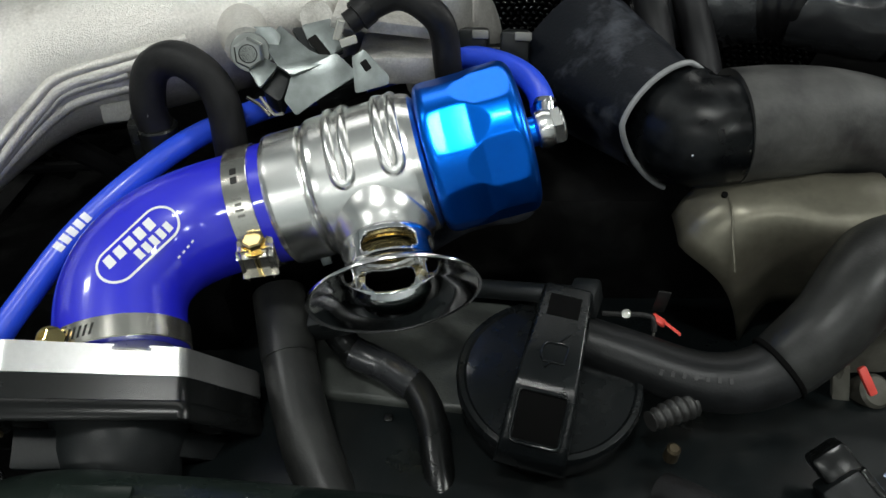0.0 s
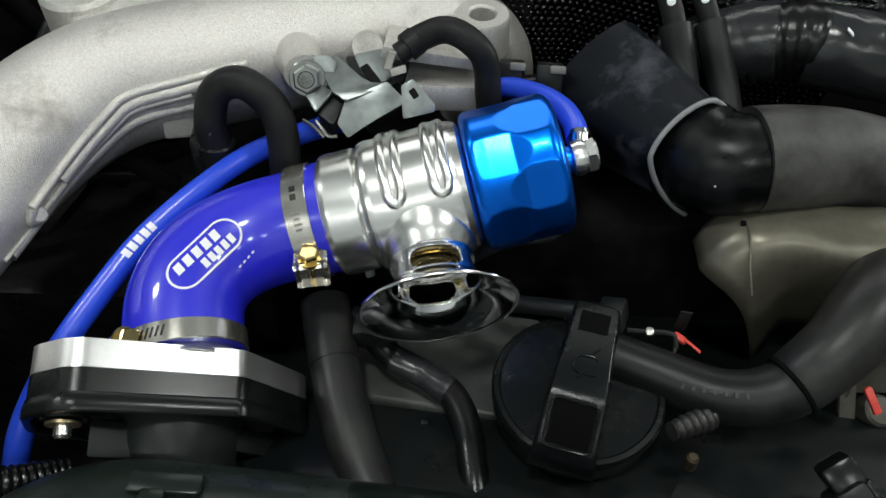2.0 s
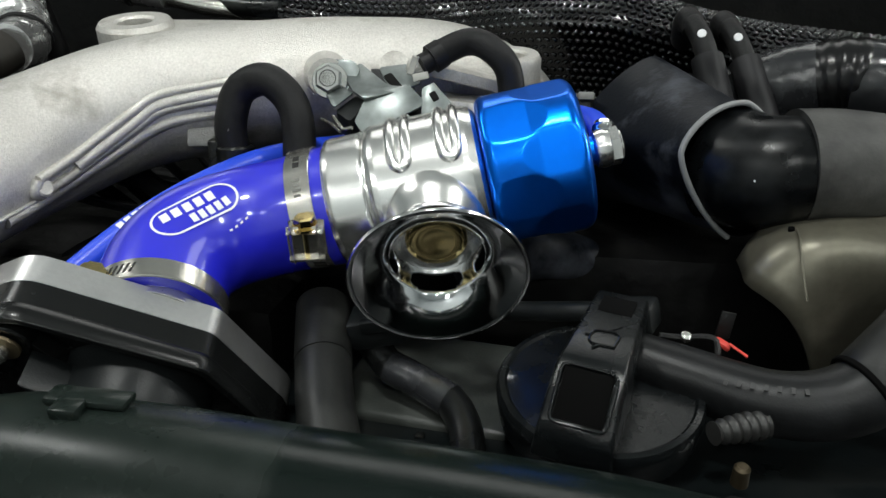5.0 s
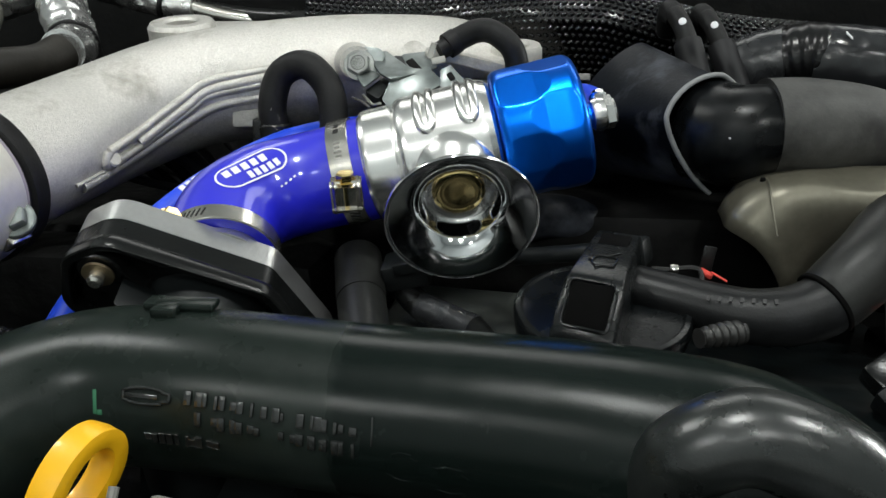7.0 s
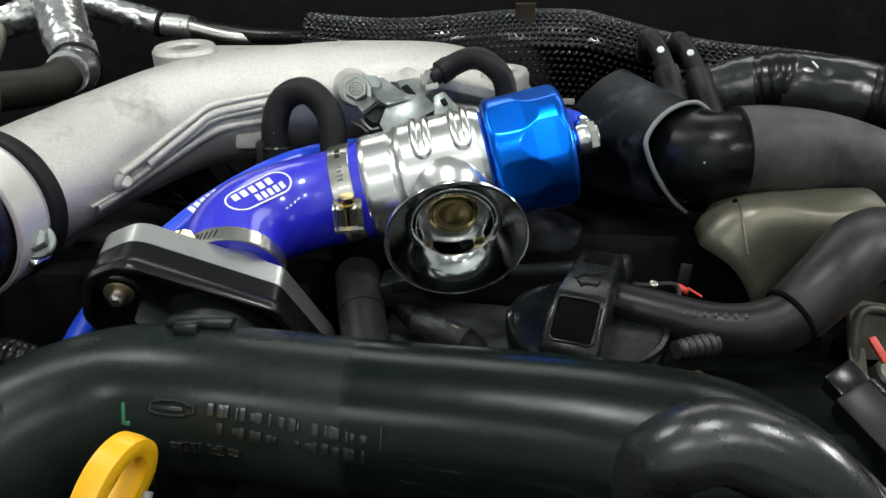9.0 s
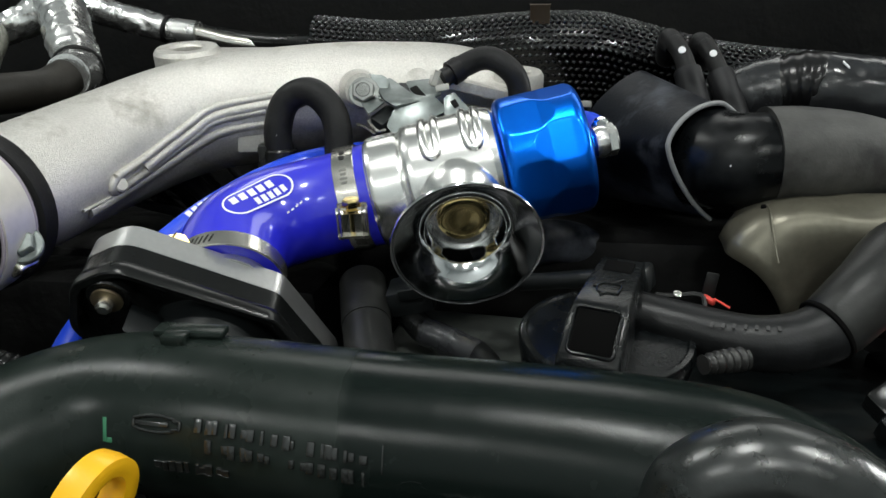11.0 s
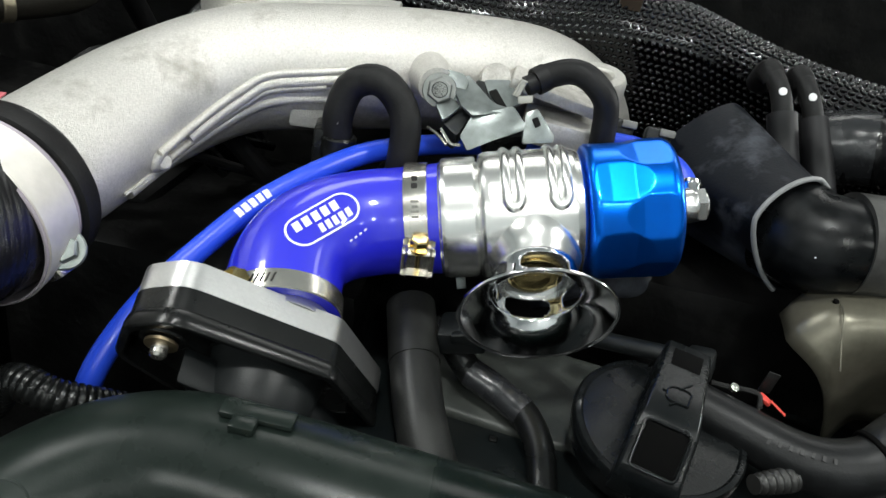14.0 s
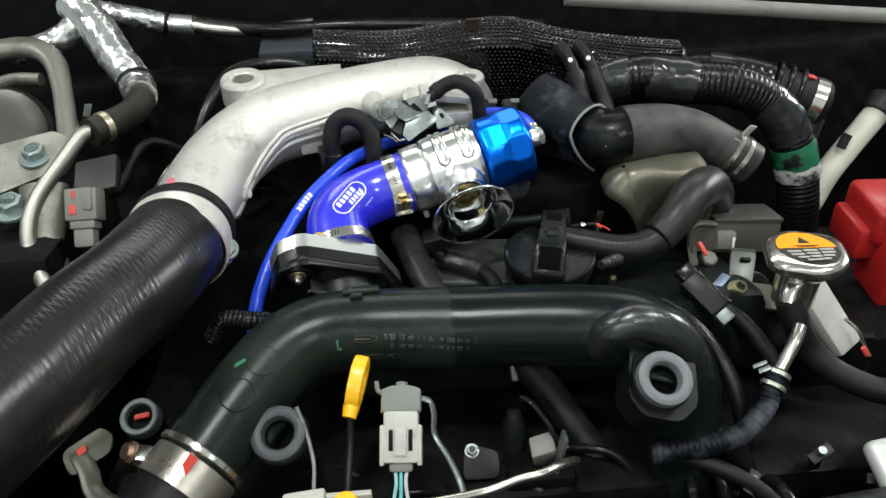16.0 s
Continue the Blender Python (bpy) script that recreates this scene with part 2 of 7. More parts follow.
def smooth_path(pts, step=0.004):
    """Catmull-Rom points through pts."""
    P = [Vector(p) for p in pts]
    P = [2 * P[0] - P[1]] + P + [2 * P[-1] - P[-2]]
    out, tt = [], []
    for i in range(1, len(P) - 2):
        a, b, c, d = P[i - 1:i + 3]
        n = max(2, int((c - b).length / step))
        for k in range(n):
            u = k / n
            out.append(0.5 * (2 * b + (c - a) * u + (2 * a - 5 * b + 4 * c - d) * u * u + (3 * b - a - 3 * c + d) * u ** 3))
            tt.append(i - 1 + u)
    out.append(P[-2])
    tt.append(len(P) - 3)
    return out, tt


def rings(bm, centres, axes_r, seg, squash=1.0, closed=False, caps=True, up=(0, 0, 1)):
    """Skin of rings along centres; radii may vary. Parallel-carried axes."""
    n = len(centres)
    tang = []
    for i in range(n):
        if closed:
            t = centres[(i + 1) % n] - centres[i - 1]
        else:
            t = centres[min(i + 1, n - 1)] - centres[max(i - 1, 0)]
        tang.append(t.normalized())
    _, e1, _ = frame_of(tang[0], up)
    rows = []
    for i in range(n):
        e1 = (e1 - tang[i] * e1.dot(tang[i])).normalized()
        e2 = tang[i].cross(e1)
        r = axes_r[i]
        rows.append([bm.verts.new(centres[i] + e1 * (r * squash * math.cos(2 * math.pi * k / seg)) + e2 * (r * math.sin(2 * math.pi * k / seg))) for k in range(seg)])
    last = n if closed else n - 1
    for i in range(last):
        a, b = rows[i], rows[(i + 1) % n]
        for k in range(seg):
            bm.faces.new((a[k], a[(k + 1) % seg], b[(k + 1) % seg], b[k]))
    if caps and not closed:
        bm.faces.new(rows[0][::-1])
        bm.faces.new(rows[-1])
    return rows


def tube(pts, r, seg=24, step=0.004, squash=1.0, caps=True, bm=None, ripple=None, up=(0, 0, 1)):
    """A hose through pts; r is one radius or one for each point; ripple (pitch, depth) corrugates it."""
    bm = bm or bmesh.new()
    path, tt = smooth_path(pts, step if not ripple else ripple[0] / 6)
    if isinstance(r, (int, float)):
        rad = [r] * len(path)
    else:
        rad = [r[min(int(t), len(r) - 2)] * (1 - (t - min(int(t), len(r) - 2))) + r[min(int(t), len(r) - 2) + 1] * (t - min(int(t), len(r) - 2)) for t in tt]
    if ripple:
        s = 0.0
        for i in range(len(path)):
            if i:
                s += (path[i] - path[i - 1]).length
            w = 0.5 + 0.5 * math.cos(2 * math.pi * s / ripple[0])
            rad[i] += ripple[1] * (w ** 0.6 - 0.5)
    rings(bm, path, rad, seg, squash, caps=caps, up=up)
    return bm


def lathe(origin, axis, profile, seg=48, bm=None, caps=True, shape=None, up=(0, 0, 1), arc=None):
    """Turned form: profile of (along, radius). shape(along, radius, angle) may change the radius."""
    bm = bm or bmesh.new()
    a, e1, e2 = frame_of(axis, up)
    o = Vector(origin)
    rows = []
    for s, r in profile:
        row = []
        for k in range(seg):
            th = 2 * math.pi * k / seg
            q = shape(s, r, th) if shape else r
            row.append(bm.verts.new(o + a * s + e1 * (q * math.cos(th)) + e2 * (q * math.sin(th))))
        rows.append(row)
    for i in range(len(rows) - 1):
        for k in range(seg):
            if arc and arc(i, k):
                continue
            bm.faces.new((rows[i][k], rows[i][(k + 1) % seg], rows[i + 1][(k + 1) % seg], rows[i + 1][k]))
    if caps:
        bm.faces.new(rows[0][::-1])
        bm.faces.new(rows[-1])
    return bm


def block(c, ax, ay, az, sx, sy, sz, bev=0.001, bm=None, seg=2):
    """A bevelled box about c along three axes."""
    bm2 = bmesh.new()
    bmesh.ops.create_cube(bm2, size=1)
    X, Y, Z = (Vector(v).normalized() for v in (ax, ay, az))
    for v in bm2.verts:
        v.co = Vector(c) + X * (v.co.x * sx) + Y * (v.co.y * sy) + Z * (v.co.z * sz)
    if bev:
        bmesh.ops.bevel(bm2, geom=list(bm2.edges), offset=bev, segments=seg, affect="EDGES", profile=0.5)
    return merge(bm, bm2)


def merge(bm, bm2):
    if bm is None:
        return bm2
    me = bpy.data.meshes.new("tmp")
    bm2.to_mesh(me)
    bm2.free()
    bm.from_mesh(me)
    bpy.data.meshes.remove(me)
    return bm


def prism(outline, origin, ax, ay, depth, bev=0.0, bm=None, seg=2):
    """A flat outline in the plane (ax, ay) about origin, pushed through by depth along ax x ay, with softened rims."""
    X, Y = Vector(ax).normalized(), Vector(ay).normalized()
    Z = X.cross(Y)
    bm2 = bmesh.new()
    lo = [bm2.verts.new(Vector(origin) + X * x + Y * y) for x, y in outline]
    hi = [bm2.verts.new(v.co + Z * depth) for v in lo]
    n = len(lo)
    bm2.faces.new(lo[::-1])
    bm2.faces.new(hi)
    for i in range(n):
        bm2.faces.new((lo[i], lo[(i + 1) % n], hi[(i + 1) % n], hi[i]))
    if bev:
        ed = [e for e in bm2.edges if (e.verts[0] in lo) == (e.verts[1] in lo)]
        bmesh.ops.bevel(bm2, geom=ed, offset=bev, segments=seg, affect="EDGES", profile=0.5)
    return merge(bm, bm2)


def round_outline(pts, radii, seg=6):
    """Rounds the corners of a convex or concave outline."""
    out = []
    n = len(pts)
    for i in range(n):
        p, a, b = Vector(pts[i]), Vector(pts[i - 1]), Vector(pts[(i + 1) % n])
        r = radii[i] if not isinstance(radii, (int, float)) else radii
        u, w = (a - p).normalized(), (b - p).normalized()
        ang = u.angle(w)
        dist = min(r / math.tan(ang / 2), 0.48 * (a - p).length, 0.48 * (b - p).length)
        s, e = p + u * dist, p + w * dist
        for k in range(seg + 1):
            t = k / seg
            out.append(tuple((1 - t) ** 2 * s + 2 * t * (1 - t) * p + t * t * e))
    return out


def crisp(profile, d=0.0003):
    """Adds support points beside the corners of a turned profile, so that its flats stay flat."""
    out = [profile[0]]
    for (s0, r0), (s1, r1) in zip(profile, profile[1:]):
        length = math.hypot(s1 - s0, r1 - r0)
        if length > 3 * d:
            u = d / length
            out += [(s0 + (s1 - s0) * u, r0 + (r1 - r0) * u), (s1 - (s1 - s0) * u, r1 - (r1 - r0) * u)]
        out.append((s1, r1))
    return out


def ring_band(c, axis, r, width, thick, seg=64, bm=None, up=(0, 0, 1)):
    """A flat strap round a hose."""
    w, t = width / 2, thick
    return lathe(c, axis, [(-w, r), (-w, r + t * 0.7), (-w + t * 0.3, r + t), (w - t * 0.3, r + t), (w, r + t * 0.7), (w, r), (-w, r)], seg, bm, caps=False, up=up)


def hexagon(c, axis, r, h, bm=None, dome=True, up=(0, 0, 1)):
    prof = [(0, r), (h * 0.85, r), (h, r * 0.86)] if dome else [(0, r), (h, r)]
    return lathe(c, axis, prof, 6, bm, up=up)


def hex_bolt(c, axis, r, h, parent_label, washer=1.5, material=None, washer_material=None):
    material = material or ZINC
    t = thing("hex_bolt", c, parent_label, "bolt", "engine bolts")
    a = Vector(axis).normalized()
    part("washer", lathe(c, a, [(0, r * washer), (r * 0.25, r * washer), (r * 0.3, r * washer * 0.96)], 32), washer_material or material, t)
    b = hexagon(V(*c) + a * r * 0.3, a, r, h)
    part("head", b, material, t)
    part("recess", lathe(V(*c) + a * (r * 0.3 + h), a, [(0, r * 0.6), (0.0002, r * 0.55), (-0.0008, r * 0.45)], 24), DARK if material is not BRASS else BRASS, t)
    return t


def clamp(c, axis, r, width, screw_at, screw_dir, label, gold=True, slots=6):
    """Worm-drive hose clamp: slotted strap, housing and screw. screw_at: direction from the axis to the screw."""
    t = thing("hose_clamp", c, label, "hose clamp", "hose clamps")
    a, e1, e2 = frame_of(axis, screw_at)
    part("strap", ring_band(c, a, r, width, 0.0009, 72, up=screw_at), STEEL, t)
    o = V(*c) + e1 * (r + 0.0035)
    sd = Vector(screw_dir)
    sd = (sd - e1 * sd.dot(e1)).normalized()
    sq = e1.cross(sd)
    part("housing", block(o, sd, sq, e1, width * 1.05, width * 0.9, 0.0056, 0.0024, seg=4), STEEL, t)
    s = part("screw", lathe(o - sd * width * 0.55, sd, [(0, 0.003), (width * 1.2, 0.003)], 20), BRASS if gold else STEEL, t)
    h = hexagon(o + sd * width * 0.6, sd, 0.0042, 0.0048)
    part("screw_head", h, BRASS if gold else STEEL, t, "golden hex screw head" if gold else "")
    part("screw_flange", lathe(o + sd * width * 0.56, sd, [(0, 0.0052), (0.001, 0.0052)], 24), BRASS if gold else STEEL, t)
    # punched slots of the strap
    for k in range(slots):
        th = radians(17 + k * 5)
        q = e1 * math.cos(th) + e2 * math.sin(th)
        tq = -e1 * math.sin(th) + e2 * math.cos(th)
        part("slot", block(V(*c) + q * (r + 0.0009), a + tq * 0.35, tq, q, width * 0.5, 0.0008, 0.0003, 0), DARK, t)
    # punched squares and a worn stamp on the far side of the screw
    for deg, sx, sy in ((-70, 0.0026, 0.0028), (-79, 0.0026, 0.0028), (-38, 0.0028, 0.001), (-43, 0.0034, 0.001), (-48, 0.0026, 0.001), (-53, 0.0034, 0.001)):
        th = radians(deg)
        q = e1 * math.cos(th) + e2 * math.sin(th)
        tq = -e1 * math.sin(th) + e2 * math.cos(th)
        part("stamp_mark", block(V(*c) + q * (r + 0.0009), a, tq, q, sx, sy, 0.0003, 0), DARK if sy > 0.002 else GREY, t)
    return t

# ---- setting: garage, bay walls, firewall ----


def room_box(name, lo, hi, material, label, category="wall"):
    c = (V(*lo) + V(*hi)) / 2
    d = V(*hi) - V(*lo)
    return single(name, block(c, (1, 0, 0), (0, 1, 0), (0, 0, 1), d.x, d.y, d.z, 0), material, label, category, "structure", smooth=False)


# unseen room closing the scene; wall and floor tones set for reflections
room_box("floor", (-3.2, -3.4, -0.1), (3.2, 3.4, 0.0), CONCRETE, "grey concrete garage floor", "floor")
room_box("ceiling", (-3.2, -3.4, 2.7), (3.2, 3.4, 2.8), PLASTER, "pale plastered garage ceiling", "ceiling")
room_box("wall_north", (-3.2, 3.4, 0.0), (3.2, 3.5, 2.7), PLASTER, "pale plastered garage wall")
room_box("wall_south", (-3.2, -3.5, 0.0), (3.2, -3.4, 2.7), PLASTER, "pale plastered garage wall")
room_box("wall_east", (3.2, -3.4, 0.0), (3.3, 3.4, 2.7), PLASTER, "pale plastered garage wall")
room_box("wall_west", (-3.3, -3.4, 0.0), (-3.2, 3.4, 2.7), PLASTER, "pale plastered garage wall")

for lx, ly, sx, sy, watts in LAMPS:
    lt = thing("ceiling_lamp", (lx, ly, 2.7), "white lamp on the unseen ceiling, set for highlights and fill", "ceiling lamp", "garage lamps")
    part("housing", block((lx, ly, 2.63), (1, 0, 0), (0, 1, 0), (0, 0, 1), sx + 0.04, sy + 0.04, 0.14, 0.01), PALE, lt)
    part("diffuser", block((lx, ly, 2.548), (1, 0, 0), (0, 1, 0), (0, 0, 1), sx, sy, 0.02, 0.004), GLOW, lt, "glowing white diffuser")

wdir = (Vector((-0.12, 0.2, 0.97)) - SIDE_LAMP_AT).normalized()
# housing and tripod invented to carry the added side lamp
wl = thing("added_side_lamp", (SIDE_LAMP_AT.x, SIDE_LAMP_AT.y, 0.0), "unseen square lamp on a made-up tripod, added for side highlights", "work lamp")
part("housing", block(SIDE_LAMP_AT - wdir * 0.045, wdir, wdir.cross(Vector((0, 0, 1))), (0, 0, 1), 0.07, 0.38, 0.24, 0.012), MATTE, wl)
part("lens", block(SIDE_LAMP_AT - wdir * 0.006, wdir, wdir.cross(Vector((0, 0, 1))), (0, 0, 1), 0.006, 0.34, 0.2, 0.002), GLOW, wl, "glowing lamp face")
part("pole", tube([SIDE_LAMP_AT - wdir * 0.06 - V(0, 0, 0.1), (SIDE_LAMP_AT.x, SIDE_LAMP_AT.y, 0.9), (SIDE_LAMP_AT.x, SIDE_LAMP_AT.y, 0.3)], 0.014, 14, 0.1), DARK, wl)
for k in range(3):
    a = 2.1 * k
    part("leg", tube([(SIDE_LAMP_AT.x, SIDE_LAMP_AT.y, 0.45), (SIDE_LAMP_AT.x + 0.16 * math.cos(a), SIDE_LAMP_AT.y + 0.16 * math.sin(a), 0.22), (SIDE_LAMP_AT.x + 0.32 * math.cos(a), SIDE_LAMP_AT.y + 0.32 * math.sin(a), 0.005)], 0.01, 12, 0.1), DARK, wl)

# bay shell; VOID panels are near-black for the shade round the engine
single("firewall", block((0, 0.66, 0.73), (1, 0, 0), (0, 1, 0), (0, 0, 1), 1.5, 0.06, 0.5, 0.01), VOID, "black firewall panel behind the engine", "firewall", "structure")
# near-black panel added to hide the lit room behind the bay
cowl = thing("black_backdrop_panel", (0.0, 0.71, 0.94), "near-black backdrop panel added behind the bay's firewall", "cowl")
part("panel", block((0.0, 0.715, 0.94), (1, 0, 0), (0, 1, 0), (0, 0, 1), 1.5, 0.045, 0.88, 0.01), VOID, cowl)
part("rim", tube([(-0.75, 0.7, 1.385), (0.0, 0.7, 1.385), (0.75, 0.7, 1.385)], 0.012, 12, 0.05), RUBBER, cowl)
single("fender_apron", block((-0.66, 0.2, 0.75), (1, 0, 0), (0, 1, 0), (0, 0, 1), 0.06, 1.0, 0.5, 0.01), BODYPAINT, "dark inner fender apron of the bay", "fender apron", "structure")
single("fender_apron", block((0.66, 0.2, 0.75), (1, 0, 0), (0, 1, 0), (0, 0, 1), 0.06, 1.0, 0.5, 0.01), BODYPAINT, "dark inner fender apron of the bay", "fender apron", "structure")
single("radiator_support", block((0, -0.2, 0.66), (1, 0, 0), (0, 1, 0), (0, 0, 1), 1.3, 0.06, 0.36, 0.01), VOID, "black radiator support panel at the bay's front", "radiator support", "structure")
# unseen; added as a pale reflector for the chrome horn and blue cap
single("front_reflector", block((0, -0.42, 0.6), (1, 0, 0), (0, 1, 0), (0, 0, 1), 1.5, 0.34, 0.44, 0.06, seg=4), SILVERPAINT, "unseen silver bumper block added to brighten reflections", "bumper", "structure")
single("undertray", block((0, 0.22, 0.49), (1, 0, 0), (0, 1, 0), (0, 0, 1), 1.36, 0.9, 0.02, 0.004), VOID, "black undertray below the engine", "undertray", "structure")

prop = thing("bonnet_prop", (0.3, 0.33, 1.08), "pale grey bonnet prop rod lying across the bay", "prop rod")
part("rod", tube([(0.0708, 0.3306, 1.1033), (0.1167, 0.3258, 1.099), (0.2223, 0.3148, 1.0895), (0.328, 0.3038, 1.0799), (0.4864, 0.2874, 1.0655), (0.63, 0.34, 1.0)], 0.0062, 16, 0.01), GREY, prop)
part("clip", block((0.635, 0.34, 1.003), (1, 0, 0), (0, 1, 0), (0, 0, 1), 0.03, 0.02, 0.012, 0.003), MATTE, prop)

# engine mass; VOID blocks are near-black for the bay's shade
engine = thing("engine", (0.0, 0.25, 0.5), "dark engine block with a black valve cover", "engine")
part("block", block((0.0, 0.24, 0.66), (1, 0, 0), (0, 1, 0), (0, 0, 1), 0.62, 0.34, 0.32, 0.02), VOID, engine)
part("valve_cover", block((0.03, 0.27, 0.85), (1, 0, 0), (0, 1, -0.16), (0, 0.16, 1), 0.36, 0.19, 0.07, 0.012), COVER, engine, "black plastic valve cover")
part("ledge", block((-0.01, 0.2, 0.868), (1, 0.08, 0), (0, 1, -0.1), (0, 0.1, 1), 0.07, 0.035, 0.03, 0.004), COVER, engine)
PLATEGREY = mat("grey_cover_paint", (0.04, 0.044, 0.04), 0.42, 0.0, 0.25, 400, 0.15, 900, dust=(0.06, 0.064, 0.058), dust_scale=26, rvar=0.1, spec=0.35)
part("cover_plate", block((-0.017, 0.271, 0.8926), (1, -0.13, 0), (0.13, 1, 0.16), (0, -0.16, 1), 0.09, 0.062, 0.012, 0.003, seg=3), PLATEGREY, engine, "grey painted cover plate")
part("lower_plate", block((-0.02, 0.217, 0.871), (1, -0.1, 0), (0.1, 1, 0.16), (0, -0.16, 1), 0.075, 0.04, 0.01, 0.002), PLATEGREY, engine, "grey painted cover plate")
part("clip_post", block((-0.024, 0.2335, 0.883), (1, 0, 0), (0, 1, 0.1), (0, -0.1, 1), 0.004, 0.004, 0.02, 0.0008), PLASTIC, engine)
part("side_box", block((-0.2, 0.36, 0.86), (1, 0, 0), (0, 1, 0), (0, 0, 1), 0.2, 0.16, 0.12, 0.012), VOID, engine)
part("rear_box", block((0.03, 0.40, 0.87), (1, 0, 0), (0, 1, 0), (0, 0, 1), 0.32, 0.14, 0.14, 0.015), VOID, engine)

# ---- cast aluminium intake pipe ----
SPINE = [(-0.2385, 0.232, 0.9715), (-0.2367, 0.2475, 0.9746), (-0.2247, 0.3062, 0.9864), (-0.1939, 0.3456, 1.0006), (-0.1446, 0.3625, 1.0083), (-0.091, 0.3854, 1.012), (-0.0369, 0.4144, 1.009), (-0.005, 0.44, 0.985), (0.0, 0.46, 0.94)]
intake = thing("intake_pipe", (-0.16, 0.35, 0.98), "curved cast aluminium intake pipe with rough silver skin", "intake pipe")
part("pipe", tube(SPINE, [0.031, 0.0315, 0.0325, 0.033, 0.033, 0.0325, 0.031, 0.03, 0.03], 56, 0.004), CAST, intake)


def beside(spine, r, turns, lo, hi, lift=0.0):
    """Points along the skin of a pipe, on the side that turns names (0: flat to its right, up positive), from start to end."""
    if isinstance(turns, (int, float)):
        turns = (turns, turns)
    path, tt = smooth_path(spine, 0.006)
    out = []
    for i in range(1, len(path) - 1):
        if not lo <= tt[i] <= hi:
            continue
        t = (path[i + 1] - path[i - 1]).normalized()
        side = t.cross(Vector((0, 0, 1))).normalized()
        up = side.cross(t)
        turn = turns[0] + (turns[1] - turns[0]) * (tt[i] - lo) / (hi - lo)
        q = side * math.cos(radians(turn)) + up * math.sin(radians(turn))
        out.append(path[i] + q * (r + lift))
    return out


rib_up = beside(SPINE, 0.0325, (-4, 15), 1.5, 4.4, 0.0004)[::4]
rib_low = beside(SPINE, 0.0325, (-17, 1), 1.5, 4.2, 0.0004)[::4]
part("rib", tube(rib_up, 0.0023, 12), CAST, intake, "raised moulding line")
part("rib", tube(rib_low, 0.0023, 12), CAST, intake, "raised moulding line")
part("rib_end", tube([rib_up[0], rib_up[0] * 0.35 + rib_low[0] * 0.65 + (rib_up[0] - rib_up[1]).normalized() * 0.003, rib_low[0]], 0.0025, 12, 0.001), CAST, intake)
part("ledge", tube(beside(SPINE, 0.0325, (-11, 8), 1.9, 4.4, -0.0006)[::4], 0.0036, 12), CAST, intake)
part("flange", tube(beside(SPINE, 0.0325, (-27, -12), 1.2, 4.3, -0.0014)[::4], 0.0032, 12), CAST, intake, "parting flange of the casting")
part("seam", tube(beside(SPINE, 0.0325, -20, 1.05, 1.7, 0.0), 0.0009, 8), CAST, intake)
part("lug", lathe((-0.199, 0.272, 0.9735), (0.75, -0.4, 0.3), [(-0.004, 0.004), (0.0012, 0.004), (0.002, 0.003)], 20), CAST, intake)


def ear(boss, toward, rb, half, drop):
    """A bolting ear: a thick tapering web that carries a round boss with a bore."""
    b, t = V(*boss), V(*toward)
    z = Vector((0.02, -0.22, 0.97)).normalized()
    w = (t - b)
    w = (w - z * w.dot(z)).normalized()
    s = z.cross(w)
    L = (t - b).length
    out = [(0.0, -rb), (L, -half), (L, half), (0.0, rb)]
    for k in range(13):
        th = radians(90 - 15 * k)
        out.append((math.cos(th) * rb * 0.62, math.sin(th) * rb * 0.62))
    bm = prism(out, b - z * drop, w, s, drop * 0.8, 0.0025)
    return bm, z


e_bm, ez = ear((-0.2085, 0.377, 1.043), (-0.122, 0.39, 1.028), 0.0215, 0.02, 0.03)
part("ear", e_bm, CAST, intake)
b1 = part("boss", lathe(V(-0.2085, 0.377, 1.041) - ez * 0.022, ez, [(0, 0.0205), (0.02, 0.0202), (0.0225, 0.0185), (0.0225, 0.011), (0.021, 0.0095), (0.004, 0.009)], 40), CAST, intake)
# near-black disc paints the shade down the bore
part("bore", lathe(V(-0.2085, 0.377, 1.041) - ez * 0.014, ez, [(0, 0.0077), (0.001, 0.0077)], 24), VOID, b1, "near-black disc for the shaded bolt bore")
part("stud", lathe(V(-0.21, 0.375, 1.041) - ez * 0.013, ez, [(0, 0.003), (0.008, 0.003), (0.009, 0.002)], 12), STEEL, b1)
e_bm, ez = ear((-0.004, 0.394, 1.026), (-0.07, 0.4, 1.012), 0.0165, 0.022, 0.02)
part("ear", e_bm, CAST, intake)
b2 = part("boss", lathe(V(-0.004, 0.394, 1.026) - ez * 0.02, ez, [(0, 0.0155), (0.018, 0.0152), (0.0205, 0.0138), (0.0205, 0.008), (0.019, 0.007), (0.004, 0.0068)], 40), CAST, intake)
# same near-black disc for the second bore's shade
part("bore", lathe(V(-0.004, 0.394, 1.026) - ez * 0.013, ez, [(0, 0.0067), (0.001, 0.0067)], 24), VOID, b2, "near-black disc for the shaded bolt bore")
# bosses on the front flank
part("boss", tube([(-0.0975, 0.366, 1.016), (-0.0925, 0.348, 1.018), (-0.0862, 0.330, 1.0182)], [0.0125, 0.0112, 0.0092], 28), CAST, intake)
part("boss", tube([(-0.0615, 0.376, 1.014), (-0.0605, 0.364, 1.0185), (-0.0592, 0.353, 1.0225)], [0.0098, 0.0084, 0.0075], 24), CAST, intake)
part("web", block((-0.028, 0.366, 1.018), (1, 0.3, -0.25), (0, 1, 0), (0.25, 0, 1), 0.05, 0.03, 0.006, 0.001), CAST, intake)
part("web", block((-0.022, 0.36, 1.0), (1, 0.2, -0.1), (0, 1, 0), (0.1, 0, 1), 0.04, 0.03, 0.014, 0.002), CAST, intake)
